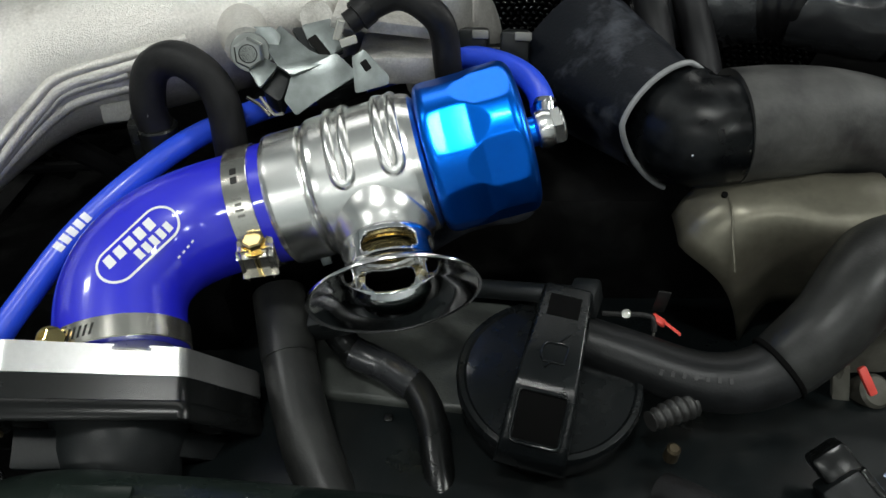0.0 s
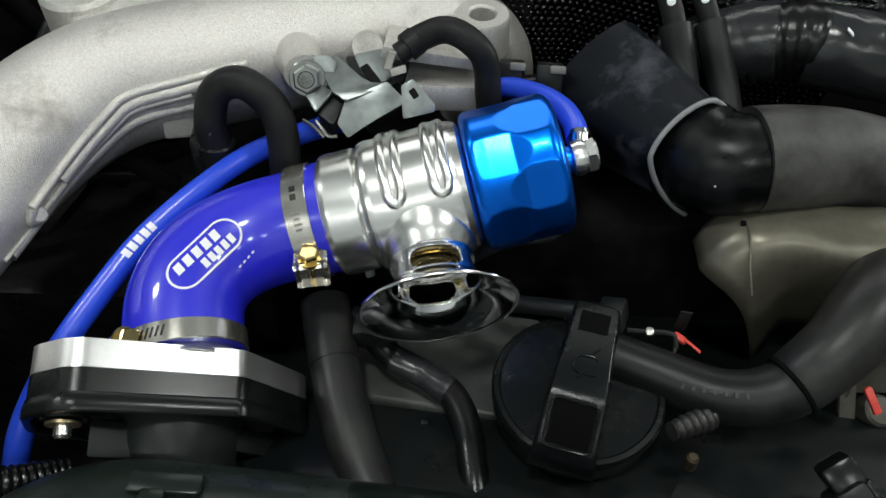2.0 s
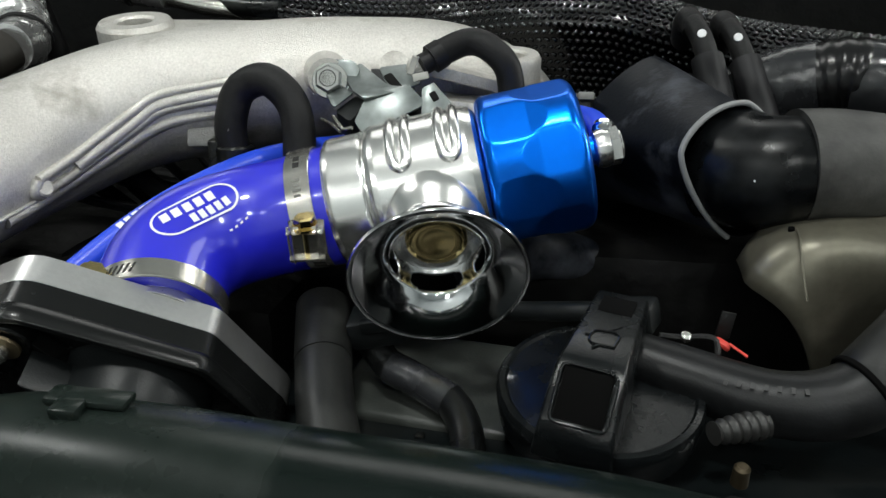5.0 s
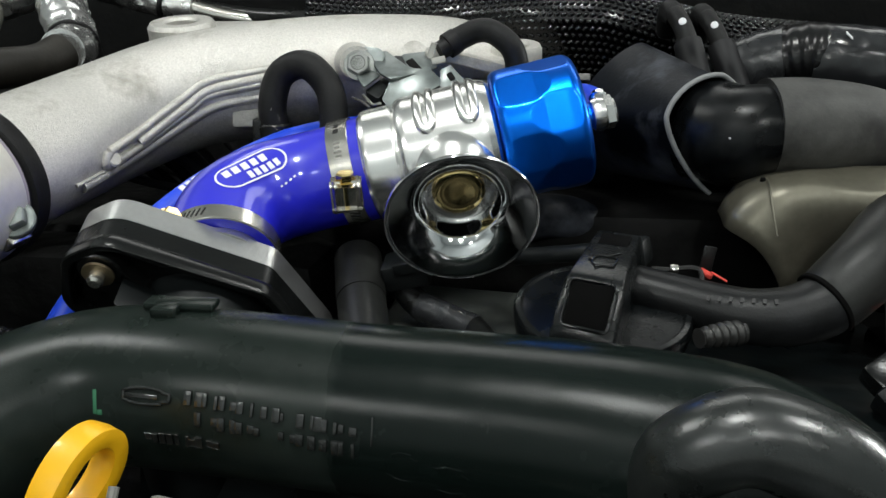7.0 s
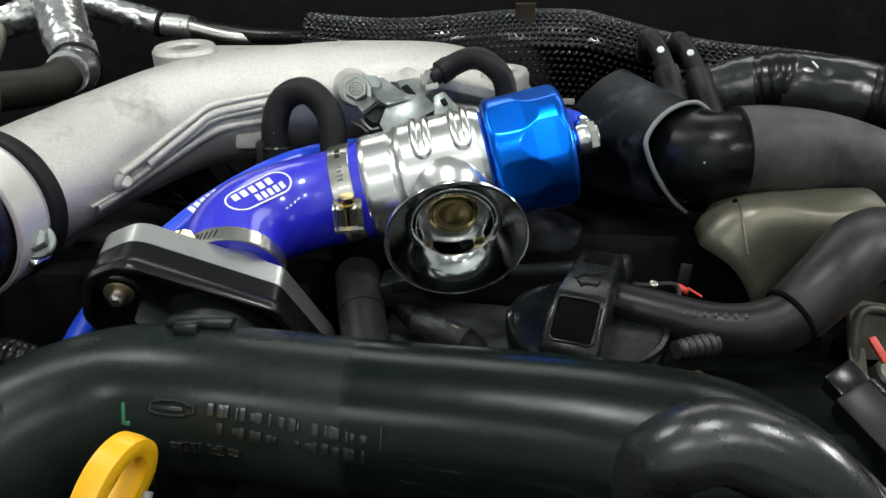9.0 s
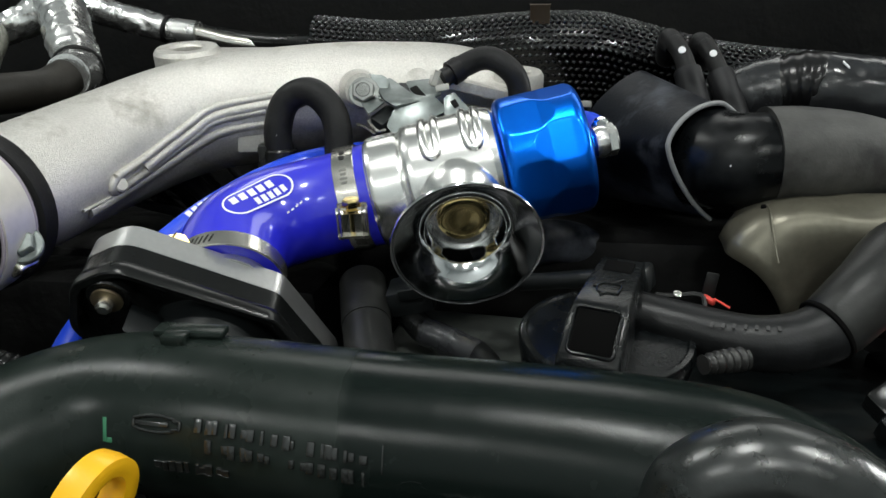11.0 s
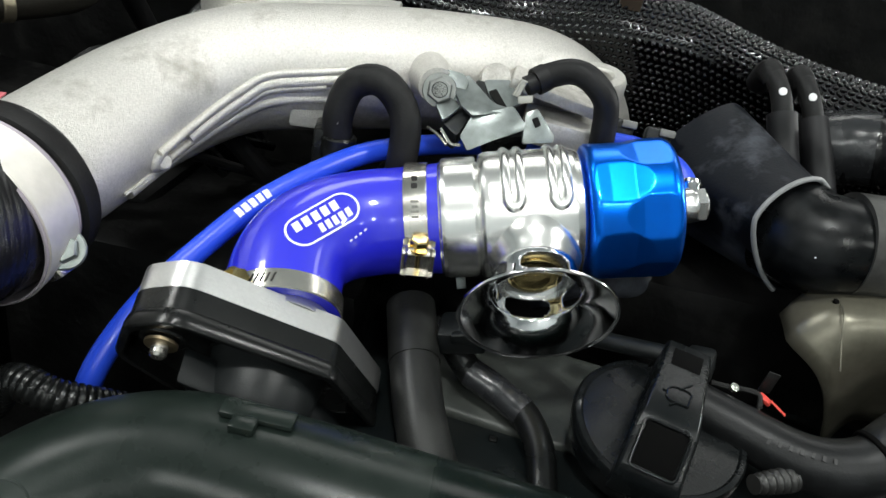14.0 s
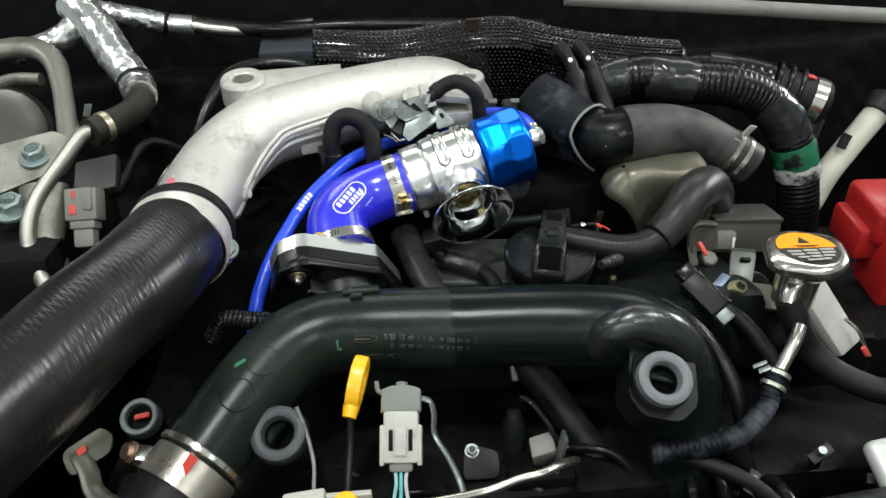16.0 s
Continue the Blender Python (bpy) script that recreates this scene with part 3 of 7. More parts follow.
part("foot", block((-0.1485, 0.347, 0.991), (1, 0.25, 0), (0, 0.25, 1), (0, -1, 0.25), 0.021, 0.024, 0.034, 0.002), SHADECAST, intake, "square cast lug darkened for the shade on it")

# end clamp, thick hose below it
big_axis = V(0.02, -1, -0.12)
BIG = [(-0.2388, 0.226, 0.9715), (-0.2395, 0.205, 0.9705), (-0.2425, 0.17, 0.973), (-0.252, 0.133, 0.972), (-0.2705, 0.092, 0.969), (-0.289, 0.047, 0.963), (-0.315, -0.005, 0.955), (-0.345, -0.06, 0.945)]
bighose = thing("charge_air_hose", (-0.27, 0.09, 0.96), "thick black rubber charge-air hose with a fine weave", "hose")
WEAVE = mat("woven_black_rubber", (0.006, 0.006, 0.0065), 0.3, 0.0, 0.25, 400, 0.0, 900, dust=(0.016, 0.016, 0.017), dust_scale=18, rvar=0.04, spec=0.5)
wn_ = WEAVE.node_tree.nodes
wl_ = WEAVE.node_tree.links
bands = []
for wx in ((0.25, 0.2, -1.45), (-0.2, -0.2, -0.75)):
    mp = wn_.new("ShaderNodeMapping")
    mp.inputs["Rotation"].default_value = wx
    wv = wn_.new("ShaderNodeTexWave")
    wv.inputs["Scale"].default_value = 66 if not bands else 92
    wv.inputs["Distortion"].default_value = 0.8
    wv.inputs["Detail Scale"].default_value = 0.6
    wl_.new(wn_["Texture Coordinate"].outputs["Object"], mp.inputs["Vector"])
    wl_.new(mp.outputs["Vector"], wv.inputs["Vector"])
    bands.append(wv)
wm_ = wn_.new("ShaderNodeMath")
wm_.operation = "MAXIMUM"
wl_.new(bands[0].outputs["Fac"], wm_.inputs[0])
wl_.new(bands[1].outputs["Fac"], wm_.inputs[1])
wb_ = wn_.new("ShaderNodeBump")
wb_.inputs["Strength"].default_value = 0.17
wb_.inputs["Distance"].default_value = 0.0006
wl_.new(wm_.outputs[0], wb_.inputs["Height"])
wl_.new(wb_.outputs["Normal"], wn_["Principled BSDF"].inputs["Normal"])
part("hose", tube(BIG, 0.0358, 64, 0.003), WEAVE, bighose)
part("cuff", lathe((-0.239, 0.2185, 0.9709), big_axis, [(-0.0055, 0.0335), (-0.0055, 0.0372), (-0.0045, 0.0378), (0.0045, 0.0378), (0.0055, 0.036), (0.0055, 0.0335), (-0.0055, 0.0335)], 64, caps=False), RUBBER, bighose, "plain black cuff ring")
bclamp = thing("large_hose_clamp", (-0.239, 0.216, 0.97), "wide stainless strap clamp with hex bolt on the thick hose", "hose clamp", "hose clamps")
part("strap", ring_band((-0.2395, 0.1995, 0.9697), big_axis, 0.0362, 0.0195, 0.0013, 80), mat("nickel_strap", (0.72, 0.69, 0.64), 0.36, 0.5, 0.2, 120, 0.08, 400, rvar=0.12), bclamp)
part("liner", ring_band((-0.2393, 0.2, 0.9698), big_axis, 0.0357, 0.0235, 0.0009, 80), mat("lilac_liner", (0.34, 0.3, 0.34), 0.45, 0, 0.1, 100), bclamp, "pale lilac liner edge")
part("housing", block((-0.2125, 0.2045, 0.9575), (0.5, 0.1, -0.8), (0.1, 1, 0.1), (0.75, -0.1, 0.6), 0.024, 0.0125, 0.007, 0.0015), STEEL, bclamp)
for k in range(7):
    part("thread", block((-0.2165 + k * 0.0014, 0.2045, 0.9685 - k * 0.0024), (0.6, 0.1, -0.75), (0.1, 1, 0.1), (0.75, -0.1, 0.6), 0.0011, 0.011, 0.0086, 0.0003), STEEL, bclamp)
bs = (-0.2065, 0.2055, 0.9585)
bd = V(0.3, -0.62, 0.45).normalized()
part("bolt_flange", lathe(V(*bs), bd, [(-0.002, 0.0082), (0.001, 0.0084), (0.0016, 0.0078)], 32), ZINC, bclamp)
part("bolt_head", hexagon(V(*bs) + bd * 0.0014, bd, 0.0058, 0.005), ZINC, bclamp, "bright hex bolt head")
part("paint_mark", block((-0.2415, 0.2215, 1.0092), (1, 0.2, 0.06), (-0.2, 1, 0.1), (-0.06, -0.1, 1), 0.0055, 0.008, 0.0008, 0.0003), mat("pink_paint_mark", (0.5, 0.12, 0.14), 0.5, 0, 0.2, 200), bclamp, "pink paint mark")



def crumple(bm, amp, scale):
    """Pushes the vertices about by noise, as wrinkled foil or tape lies."""
    bm.normal_update()
    for v in bm.verts:
        v.co += v.normal * amp * noise.noise(v.co * scale) + v.normal * amp * 0.5 * noise.noise(v.co * scale * 2.3)
    return bm


# ---- blow-off valve ----
A0 = V(-0.0666, 0.284, 0.9703)
D = V(0.1017, 0.0144, 0.0237).normalized()
_, DU, DF = frame_of(D)
valve = thing("blow_off_valve", A0 + D * 0.04, "polished blow-off valve with blue cap and chrome horn", "blow-off valve")
part("collar", lathe(A0, D, crisp([(-0.006, 0.0235), (-0.0018, 0.0262), (-0.0012, 0.0275), (0.0005, 0.028), (0.0135, 0.028), (0.0145, 0.0274), (0.0148, 0.0255), (0.0165, 0.0252)]), 80), POLISH, valve)
part("body", lathe(A0, D, crisp([(0.0155, 0.0255), (0.0157, 0.0276), (0.0165, 0.0288), (0.018, 0.0295), (0.02, 0.0298), (0.055, 0.0298), (0.0575, 0.0296), (0.0605, 0.0285), (0.062, 0.0262), (0.0625, 0.024)]), 96), POLISH, valve)


def skin(s, th, r):
    return A0 + D * s + DU * (r * math.cos(th)) + DF * (r * math.sin(th))


for s0 in (0.0305, 0.0505):
    loop, lo, hi, hw = [], radians(-28), radians(50), 0.0030
    for k in range(33):
        loop.append(skin(s0 - hw, lo + (hi - lo) * k / 32, 0.0290))
    for k in range(1, 8):
        a = math.pi * k / 8
        loop.append(skin(s0 - hw * math.cos(a), hi + 0.17 * math.sin(a), 0.0290))
    for k in range(33):
        loop.append(skin(s0 + hw, hi + (lo - hi) * k / 32, 0.0290))
    for k in range(1, 8):
        a = math.pi * k / 8
        loop.append(skin(s0 + hw * math.cos(a), lo - 0.17 * math.sin(a), 0.0290))
    bm = bmesh.new()
    rings(bm, loop, [0.0025] * len(loop), 20, closed=True)
    part("raised_loop", bm, POLISH, valve)


def cap_shape(s, r, th):
    """Two staggered rows of six milled flats on a round cap."""
    deg = math.degrees(th)
    out = r
    for centre, lean in ((42, 1), (72, -1)):
        dlt = (deg - centre + 30) % 60 - 30
        u = (s - 0.0838) * lean
        flat = 0.03035 + 0.19 * max(0.0, u + 0.0012) + 0.06 * max(0.0, -u - 0.012)
        out = min(out, flat / math.cos(radians(dlt)))
    return out


prof = [(0.0625, 0.024), (0.0628, 0.0285), (0.0636, 0.0302), (0.0652, 0.0314), (0.0672, 0.0318)]
prof += [(0.0672 + 0.031 * k / 60, 0.0318) for k in range(1, 61)]
prof += [(0.0994, 0.0316), (0.1006, 0.0311), (0.1017, 0.0303), (0.1027, 0.029), (0.1034, 0.0272), (0.1038, 0.0245), (0.104, 0.02), (0.104, 0.012)]
part("cap", lathe(A0, D, prof, 240, shape=cap_shape), ANOD, valve, "blue anodised cap with milled flats", sharp=60)
nip = part("hose_nipple", lathe(A0, D, [(0.1035, 0.0062), (0.1078, 0.0062), (0.1083, 0.0045), (0.1098, 0.0045)], 32), ANOD, valve)
part("hex", hexagon(A0 + D * 0.115, D, 0.0082, 0.0042), POLISH, nip, "chrome hex fitting")
part("barb", lathe(A0 + D * 0.112, V(0.0, 0.75, 0.65), [(0.0, 0.0042), (0.01, 0.0042), (0.0105, 0.005), (0.0125, 0.0044)], 24), CHROME, nip)
part("banjo", lathe(A0 + D * 0.1117, D, [(-0.0042, 0.0055), (-0.003, 0.0076), (0.0, 0.0084), (0.003, 0.0076), (0.0042, 0.0055)], 32), POLISH, nip)
part("end_face", lathe(A0 + D * 0.1183, D, [(0.0, 0.0066), (0.0012, 0.0064), (0.0016, 0.0056), (0.0012, 0.003)], 24), POLISH, nip)

# horn with slots, brass piston inside
HN = V(0.1884, -0.89, -0.4153).normalized()
HB = A0 + D * 0.0394
part("branch", lathe(HB, HN, [(0.012, 0.0235), (0.024, 0.022), (0.0275, 0.0212), (0.030, 0.0198), (0.033, 0.0184), (0.0345, 0.0178)], 64), POLISH, valve)
hp = [(0.0335, 0.0178), (0.0345, 0.0180), (0.0358, 0.0181)]
hp += [(0.0362 + 0.0009 * k, 0.0181 + 0.00013 * max(0, k - 4)) for k in range(12)]
hp += [(0.0466, 0.0195), (0.0478, 0.0204), (0.0491, 0.0217), (0.0504, 0.0232), (0.0517, 0.025), (0.0530, 0.0269), (0.0542, 0.0289), (0.0553, 0.0308), (0.0562, 0.0323), (0.0567, 0.0331), (0.0568, 0.0336), (0.0562, 0.0339)]


def horn_gap(i, k):
    """Four windows with rounded corners through the horn's throat."""
    a = abs((k / 192 * 360 + 45.5) % 90 - 45)
    lim = {3: 25, 4: 31, 5: 33.5, 6: 34.5, 7: 34.5, 8: 34.5, 9: 34.5, 10: 33.5, 11: 31, 12: 25}
    return i in lim and a < lim[i]


horn = part("horn", lathe(HB, HN, hp, 192, caps=False, arc=horn_gap), CHROME, valve, "flared chrome horn with slots", sharp=60)
solidify(horn, 0.0011, 0.0)
piston = part("piston", lathe(HB - HN * 0.0012, HN, [(0.016, 0.0168), (0.0338, 0.0168), (0.0346, 0.0165), (0.0348, 0.0157), (0.0343, 0.0149), (0.0326, 0.0145), (0.0323, 0.0137), (0.0335, 0.0133), (0.0345, 0.0125), (0.0372, 0.012), (0.038, 0.0108), (0.0382, 0.0085), (0.0376, 0.006), (0.0373, 0.002)], 64), BRASS, valve, "brass piston inside the horn")
part("throat", lathe(HB, HN, [(0.022, 0.0175), (0.0338, 0.0175)], 64, caps=False), POLISH, valve)
part("clip_tab", block(A0 + D * 0.012 - V(0, 0, 0.031), (0.3, -0.4, -0.85), (1, 0.2, 0.25), (0, -1, 0.4), 0.014, 0.0045, 0.0015, 0.0004), ZINC, valve)

# ---- blue elbow hose ----
PN = V(-0.12, 0.86, 0.49).normalized()
PU = V(0.773, 0.392, -0.499)
PU = (PU - PN * PU.dot(PN)).normalized()
PV = PN.cross(PU)
PC = V(-0.0915, 0.2125, 0.9385)
P0 = PC + PN * 0.011 - PU * 0.0205 + PV * 0.022
FN = (PN + V(-0.12, 0, 0)).normalized()
ea, eb, ek = P0 + FN * 0.013, A0 - D * 0.0235, 0.0285
ELB = [P0 + FN * 0.0005, P0 + FN * 0.006, ea]
for k in range(1, 8):
    u = k / 8
    ELB.append((1 - u) ** 3 * ea + 3 * u * (1 - u) ** 2 * (ea + FN * ek) + 3 * u * u * (1 - u) * (eb - D * ek) + u ** 3 * eb)
ELB += [eb, A0 - D * 0.012, A0 - D * 0.0019]
ER = 0.0248
elbow = thing("silicone_elbow_hose", P0, "glossy blue silicone elbow hose with white oval print", "hose")
part("hose", tube(ELB, [ER] * (len(ELB) - 2) + [0.0252, 0.0258], 64, 0.002), SILIC, elbow)
ELP, _ = smooth_path(ELB, 0.0008)


LC = V(-0.1155, 0.2475, 0.9735)
LX = V(0.024, 0.022, 0.0150).normalized()
cc = min(ELP, key=lambda q: (q - LC).length_squared)
LZ = (LC - cc)
LZ = (LZ - LX * LZ.dot(LX)).normalized()
LY = LZ.cross(LX)
LX, LY = (LX + LY * 0.11).normalized(), (LY - LX * 0.11).normalized()


def decal(bm, outline, project, hole=None):
    """A thin printed patch laid on a curved skin: a strip between two outlines, or a filled quad grid."""
    if hole:
        a = [bm.verts.new(project(*p)) for p in outline]
        b = [bm.verts.new(project(*p)) for p in hole]
        n = len(a)
        for i in range(n):
            bm.faces.new((a[i], a[(i + 1) % n], b[(i + 1) % n], b[i]))
    else:
        (x0, y0), (x1, y1), (x2, y2), (x3, y3) = outline
        g = [[None] * 5 for _ in range(5)]
        for i in range(5):
            for j in range(5):
                u, w = i / 4, j / 4
                x = (x0 * (1 - u) + x1 * u) * (1 - w) + (x3 * (1 - u) + x2 * u) * w
                y = (y0 * (1 - u) + y1 * u) * (1 - w) + (y3 * (1 - u) + y2 * u) * w
                g[i][j] = bm.verts.new(project(x, y))
        for i in range(4):
            for j in range(4):
                bm.faces.new((g[i][j], g[i + 1][j], g[i + 1][j + 1], g[i][j + 1]))


def el_proj(x, y, lift=0.0003):
    """Drops a point of the print straight onto the hose."""
    p = LC + LX * x + LY * y + LZ * 0.012
    for _ in range(60):
        g = min((q - p).length for q in ELP[::3]) - ER - lift
        if g < 0.00002:
            break
        p = p - LZ * g * 0.8
    return p


def stadium(hx, hy, n=20):
    pts = []
    for k in range(n + 1):
        a = -math.pi / 2 + math.pi * k / n
        pts.append((hx - hy + hy * math.cos(a), hy * math.sin(a)))
    for k in range(n + 1):
        a = math.pi / 2 + math.pi * k / n
        pts.append((-hx + hy + hy * math.cos(a), hy * math.sin(a)))
    return pts


bm = bmesh.new()
decal(bm, stadium(0.0182, 0.0074), el_proj, stadium(0.0172, 0.0065))
part("oval_print", bm, WHITE, elbow, "white printed oval outline")
for k in range(5):
    bm = bmesh.new()
    x = -0.0135 + k * 0.0049
    decal(bm, [(x, 0.0004), (x + 0.0034, 0.0004), (x + 0.004, 0.005), (x + 0.0006, 0.005)], el_proj)
    part("print_bar", bm, WHITE, elbow, "white printed bar")
for k in range(5):
    bm = bmesh.new()
    x = -0.0042 + k * 0.0036
    decal(bm, [(x, -0.005), (x + 0.0025, -0.005), (x + 0.0029, -0.001), (x + 0.0004, -0.001)], el_proj)
    part("print_bar", bm, WHITE, elbow, "white printed bar")
for k in range(4):
    bm = bmesh.new()
    x = 0.0045 + k * 0.0026
    decal(bm, [(x, -0.0136), (x + 0.0013, -0.0136), (x + 0.0015, -0.0129), (x + 0.0002, -0.0129)], el_proj)
    part("small_print", bm, WHITE, elbow, "tiny white printed mark")

clamp(A0 - D * 0.0125, D, 0.0256, 0.0105, V(0.06, -0.96, -0.2), V(0.0, -0.25, 0.95), "stainless worm clamp with golden screw on the blue hose")
clamp(P0 + FN * 0.0048, FN, 0.0249, 0.0086, V(-0.0215, -0.0152, 0.0185), V(0.92, -0.09, 0.38), "stainless worm clamp with golden screw at the blue hose's foot")

# ---- flange: aluminium adapter on a black plastic throttle duct ----
adapter = thing("flange_adapter", PC, "machined aluminium flange plate bolted to a black plastic duct", "flange plate")
OUT = [(-0.0775, 0.026), (-0.068, 0.0085), (-0.004, 0.0005), (0.041, 0.029), (0.038, 0.045), (0.018, 0.058), (-0.04, 0.066), (-0.07, 0.052)]
RAD = [0.012, 0.014, 0.009, 0.009, 0.012, 0.02, 0.02, 0.014]
ro = round_outline(OUT, RAD)
part("plate", prism(ro, PC, PU, PV, 0.011, 0.0008), PLATE, adapter, sharp=25)
part("spigot", lathe(P0 - PN * 0.002, PN, [(0, 0.0205), (0.0012, 0.0205), (0.002, 0.02), (0.012, 0.02)], 48), PLATE, adapter)
base_duct = thing("throttle_duct", PC - PN * 0.02, "black plastic duct flange with brass insert", "duct")
part("flange", prism(ro, PC - PN * 0.0095, PU, PV, 0.0093, 0.0012), PLASTIC, base_duct, sharp=25)
bm = bmesh.new()
mid = V(sum(x for x, y in ro) / len(ro), sum(y for x, y in ro) / len(ro))
wall_rows = []
for grow, deep in ((0.0, 0.009), (0.0006, 0.0095), (0.0012, 0.0125), (0.0012, 0.0158), (0.0006, 0.0164), (-0.0022, 0.0164), (-0.0028, 0.0158), (-0.0028, 0.009)):
    wall_rows.append([])
    for x, y in ro:
        o2 = (V(x, y) - mid).normalized() * grow
        wall_rows[-1].append(bm.verts.new(PC - PN * deep + PU * (x + o2.x) + PV * (y + o2.y)))
for r0, r1 in zip(wall_rows, wall_rows[1:]):
    for k in range(len(ro)):
        bm.faces.new((r0[k], r0[(k + 1) % len(ro)], r1[(k + 1) % len(ro)], r1[k]))
part("rim", bm, PLASTIC, base_duct, "raised moulded rim", sharp=40)
for a, b in (((-0.058, 0.02), (-0.02, 0.04)), ((-0.015, 0.012), (-0.012, 0.03)), ((0.02, 0.024), (0.002, 0.04))):
    o3, o4 = PC - PN * 0.0125 + PU * a[0] + PV * a[1], PC - PN * 0.0125 + PU * b[0] + PV * b[1]
    part("web", block((o3 + o4) / 2, o4 - o3, PN.cross(o4 - o3), PN, (o4 - o3).length, 0.002, 0.0065, 0.0004), PLASTIC, base_duct)
part("boss", lathe(PC - PN * 0.009 - PU * 0.064 + PV * 0.0235, -PN, [(0, 0.0092), (0.007, 0.0088), (0.0078, 0.0082)], 32), PLASTIC, base_duct)
ins = PC - PN * 0.0175 - PU * 0.064 + PV * 0.0235
part("insert", lathe(ins, -PN, [(0, 0.0062), (0.0012, 0.0062), (0.0014, 0.0052)], 28), mat("old_brass", (0.3, 0.24, 0.15), 0.4, 0.9, 0.2, 300), base_duct, "dull brass insert")
part("stud", lathe(ins - PN * 0.001, -PN, [(0, 0.0032), (0.004, 0.0032), (0.005, 0.0022)], 20), STEEL, base_duct)
duct_c = PC - PN * 0.0135 - PU * 0.018 + PV * 0.036
part("neck", tube([duct_c + PN * 0.004, duct_c - PN * 0.012, duct_c - PN * 0.024 + V(0, 0, -0.015), duct_c + V(0.0, -0.01, -0.07)], [0.028, 0.025, 0.0235, 0.0235], 40), MATTE, base_duct)
part("gusset", prism([(-0.055, 0.022), (-0.02, 0.024), (-0.02, 0.045)], PC - PN * 0.03, PU, PV, 0.014, 0.0008), MATTE, base_duct)
part("gusset", prism([(0.0, 0.02), (0.032, 0.036), (0.005, 0.05)], PC - PN * 0.026, PU, PV, 0.01, 0.0008), MATTE, base_duct)
part("paint_dot", lathe(PC - PN * 0.0175 - PU * 0.045 + PV * 0.0385, -PN, [(0, 0.0018), (0.0004, 0.0016)], 16), WHITE, base_duct, "white paint dot")

# ---- hoses round the valve ----


def hose(name, pts, r, material, label, category="hose", seg=28, step=0.003, **kw):
    return single(name, tube(pts, r, seg, step, **kw), material, label, category)


VAC = [(-0.196, 0.186, 0.885), (-0.1913, 0.2011, 0.9121), (-0.181, 0.2242, 0.9337), (-0.1677, 0.2492, 0.9492), (-0.1531, 0.2731, 0.9627), (-0.1321, 0.2959, 0.9751), (-0.1107, 0.3192, 0.982), (-0.08, 0.345, 0.984), (-0.045, 0.368, 0.983), (-0.0154, 0.376, 0.9885), (0.0, 0.3715, 0.9945), (0.014, 0.362, 0.999), (0.027, 0.348, 1.0015), (0.036, 0.333, 1.002), (0.0402, 0.32, 1.0005), (0.0412, 0.311, 0.998)]
vac = thing("vacuum_hose", (-0.1531, 0.2731, 0.9627), "thin light blue silicone vacuum hose behind the valve", "hose")
part("hose", tube(VAC, 0.0054, 28, 0.002), VACSIL, vac)
vp, vt = smooth_path(VAC, 0.001)
vi = min(range(len(vp)), key=lambda i: (vp[i] - V(-0.1545, 0.2705, 0.961)).length)
for k in range(5):
    bm = bmesh.new()
    i0 = vi - 10 + k * 4

    def vproj(x, y):
        i = max(1, min(len(vp) - 2, i0 + int(round(x))))
        t = (vp[i + 1] - vp[i - 1]).normalized()
        nrm = V(0.15, -0.72, 0.62)
        nrm = (nrm - t * nrm.dot(t)).normalized()
        sd = t.cross(nrm)
        return vp[i] + nrm * (0.0057 * math.cos(y)) - sd * (0.0057 * math.sin(y))
    decal(bm, [(0, -0.38), (3, -0.38), (3.3, 0.42), (0.3, 0.42)], vproj)
    part("print_bar", bm, WHITE, vac, "white printed bar")

UH = [(-0.1295, 0.32, 0.968), (-0.1297, 0.3187, 0.9817), (-0.1313, 0.3185, 0.9954), (-0.1274, 0.3204, 1.0109), (-0.1186, 0.3205, 1.0172), (-0.109, 0.3177, 1.0172), (-0.0998, 0.3163, 1.0087), (-0.0957, 0.3132, 0.9977), (-0.0955, 0.311, 0.98), (-0.098, 0.315, 0.955)]
uh = thing("bent_hose", UH[4], "black rubber hose bent into an upright loop", "hose")
part("hose", tube(UH, 0.0076, 28, 0.003), RUBBER, uh)
part("end_cuff", tube(UH[:2], 0.0086, 28, 0.003), RUBBER, uh)
part("paint_speck", lathe(V(-0.1303, 0.3115, 0.9955), (0.1, -1, 0.1), [(0, 0.0016), (0.0004, 0.0012)], 12), GREY, uh, "pale grey speck")
lh = thing("hose_connector", (-0.133, 0.322, 0.972), "black plastic hose connector under the looped hose", "connector")
part("body", block((-0.137, 0.3235, 0.977), (1, 0.2, 0), (-0.2, 1, 0), (0, 0, 1), 0.013, 0.02, 0.026, 0.002), PLASTIC, lh)
part("collar", lathe((-0.13, 0.3187, 0.978), (0, 0, 1), [(0, 0.0092), (0.008, 0.0092), (0.009, 0.0085)], 28), PLASTIC, lh)
RH = [(-0.0392, 0.3435, 1.0265), (-0.0344, 0.3462, 1.0296), (-0.0233, 0.3462, 1.0345), (-0.0141, 0.3435, 1.0338), (-0.0046, 0.342, 1.0266), (-0.0012, 0.3428, 1.0179), (0.0, 0.3424, 1.005), (0.002, 0.345, 0.985)]
rh = thing("bent_hose", RH[3], "short black rubber hose arching to the solenoid", "hose")
part("hose", tube(RH, 0.0064, 28, 0.003), RUBBER, rh)
part("end_cuff", tube([RH[0], RH[1]], 0.007, 28, 0.002), RUBBER, rh)

# solenoid valve on its folded bracket
sol = thing("solenoid_valve", (-0.065, 0.318, 1.008), "zinc bracket and black solenoid bolted to the pipe", "solenoid valve")


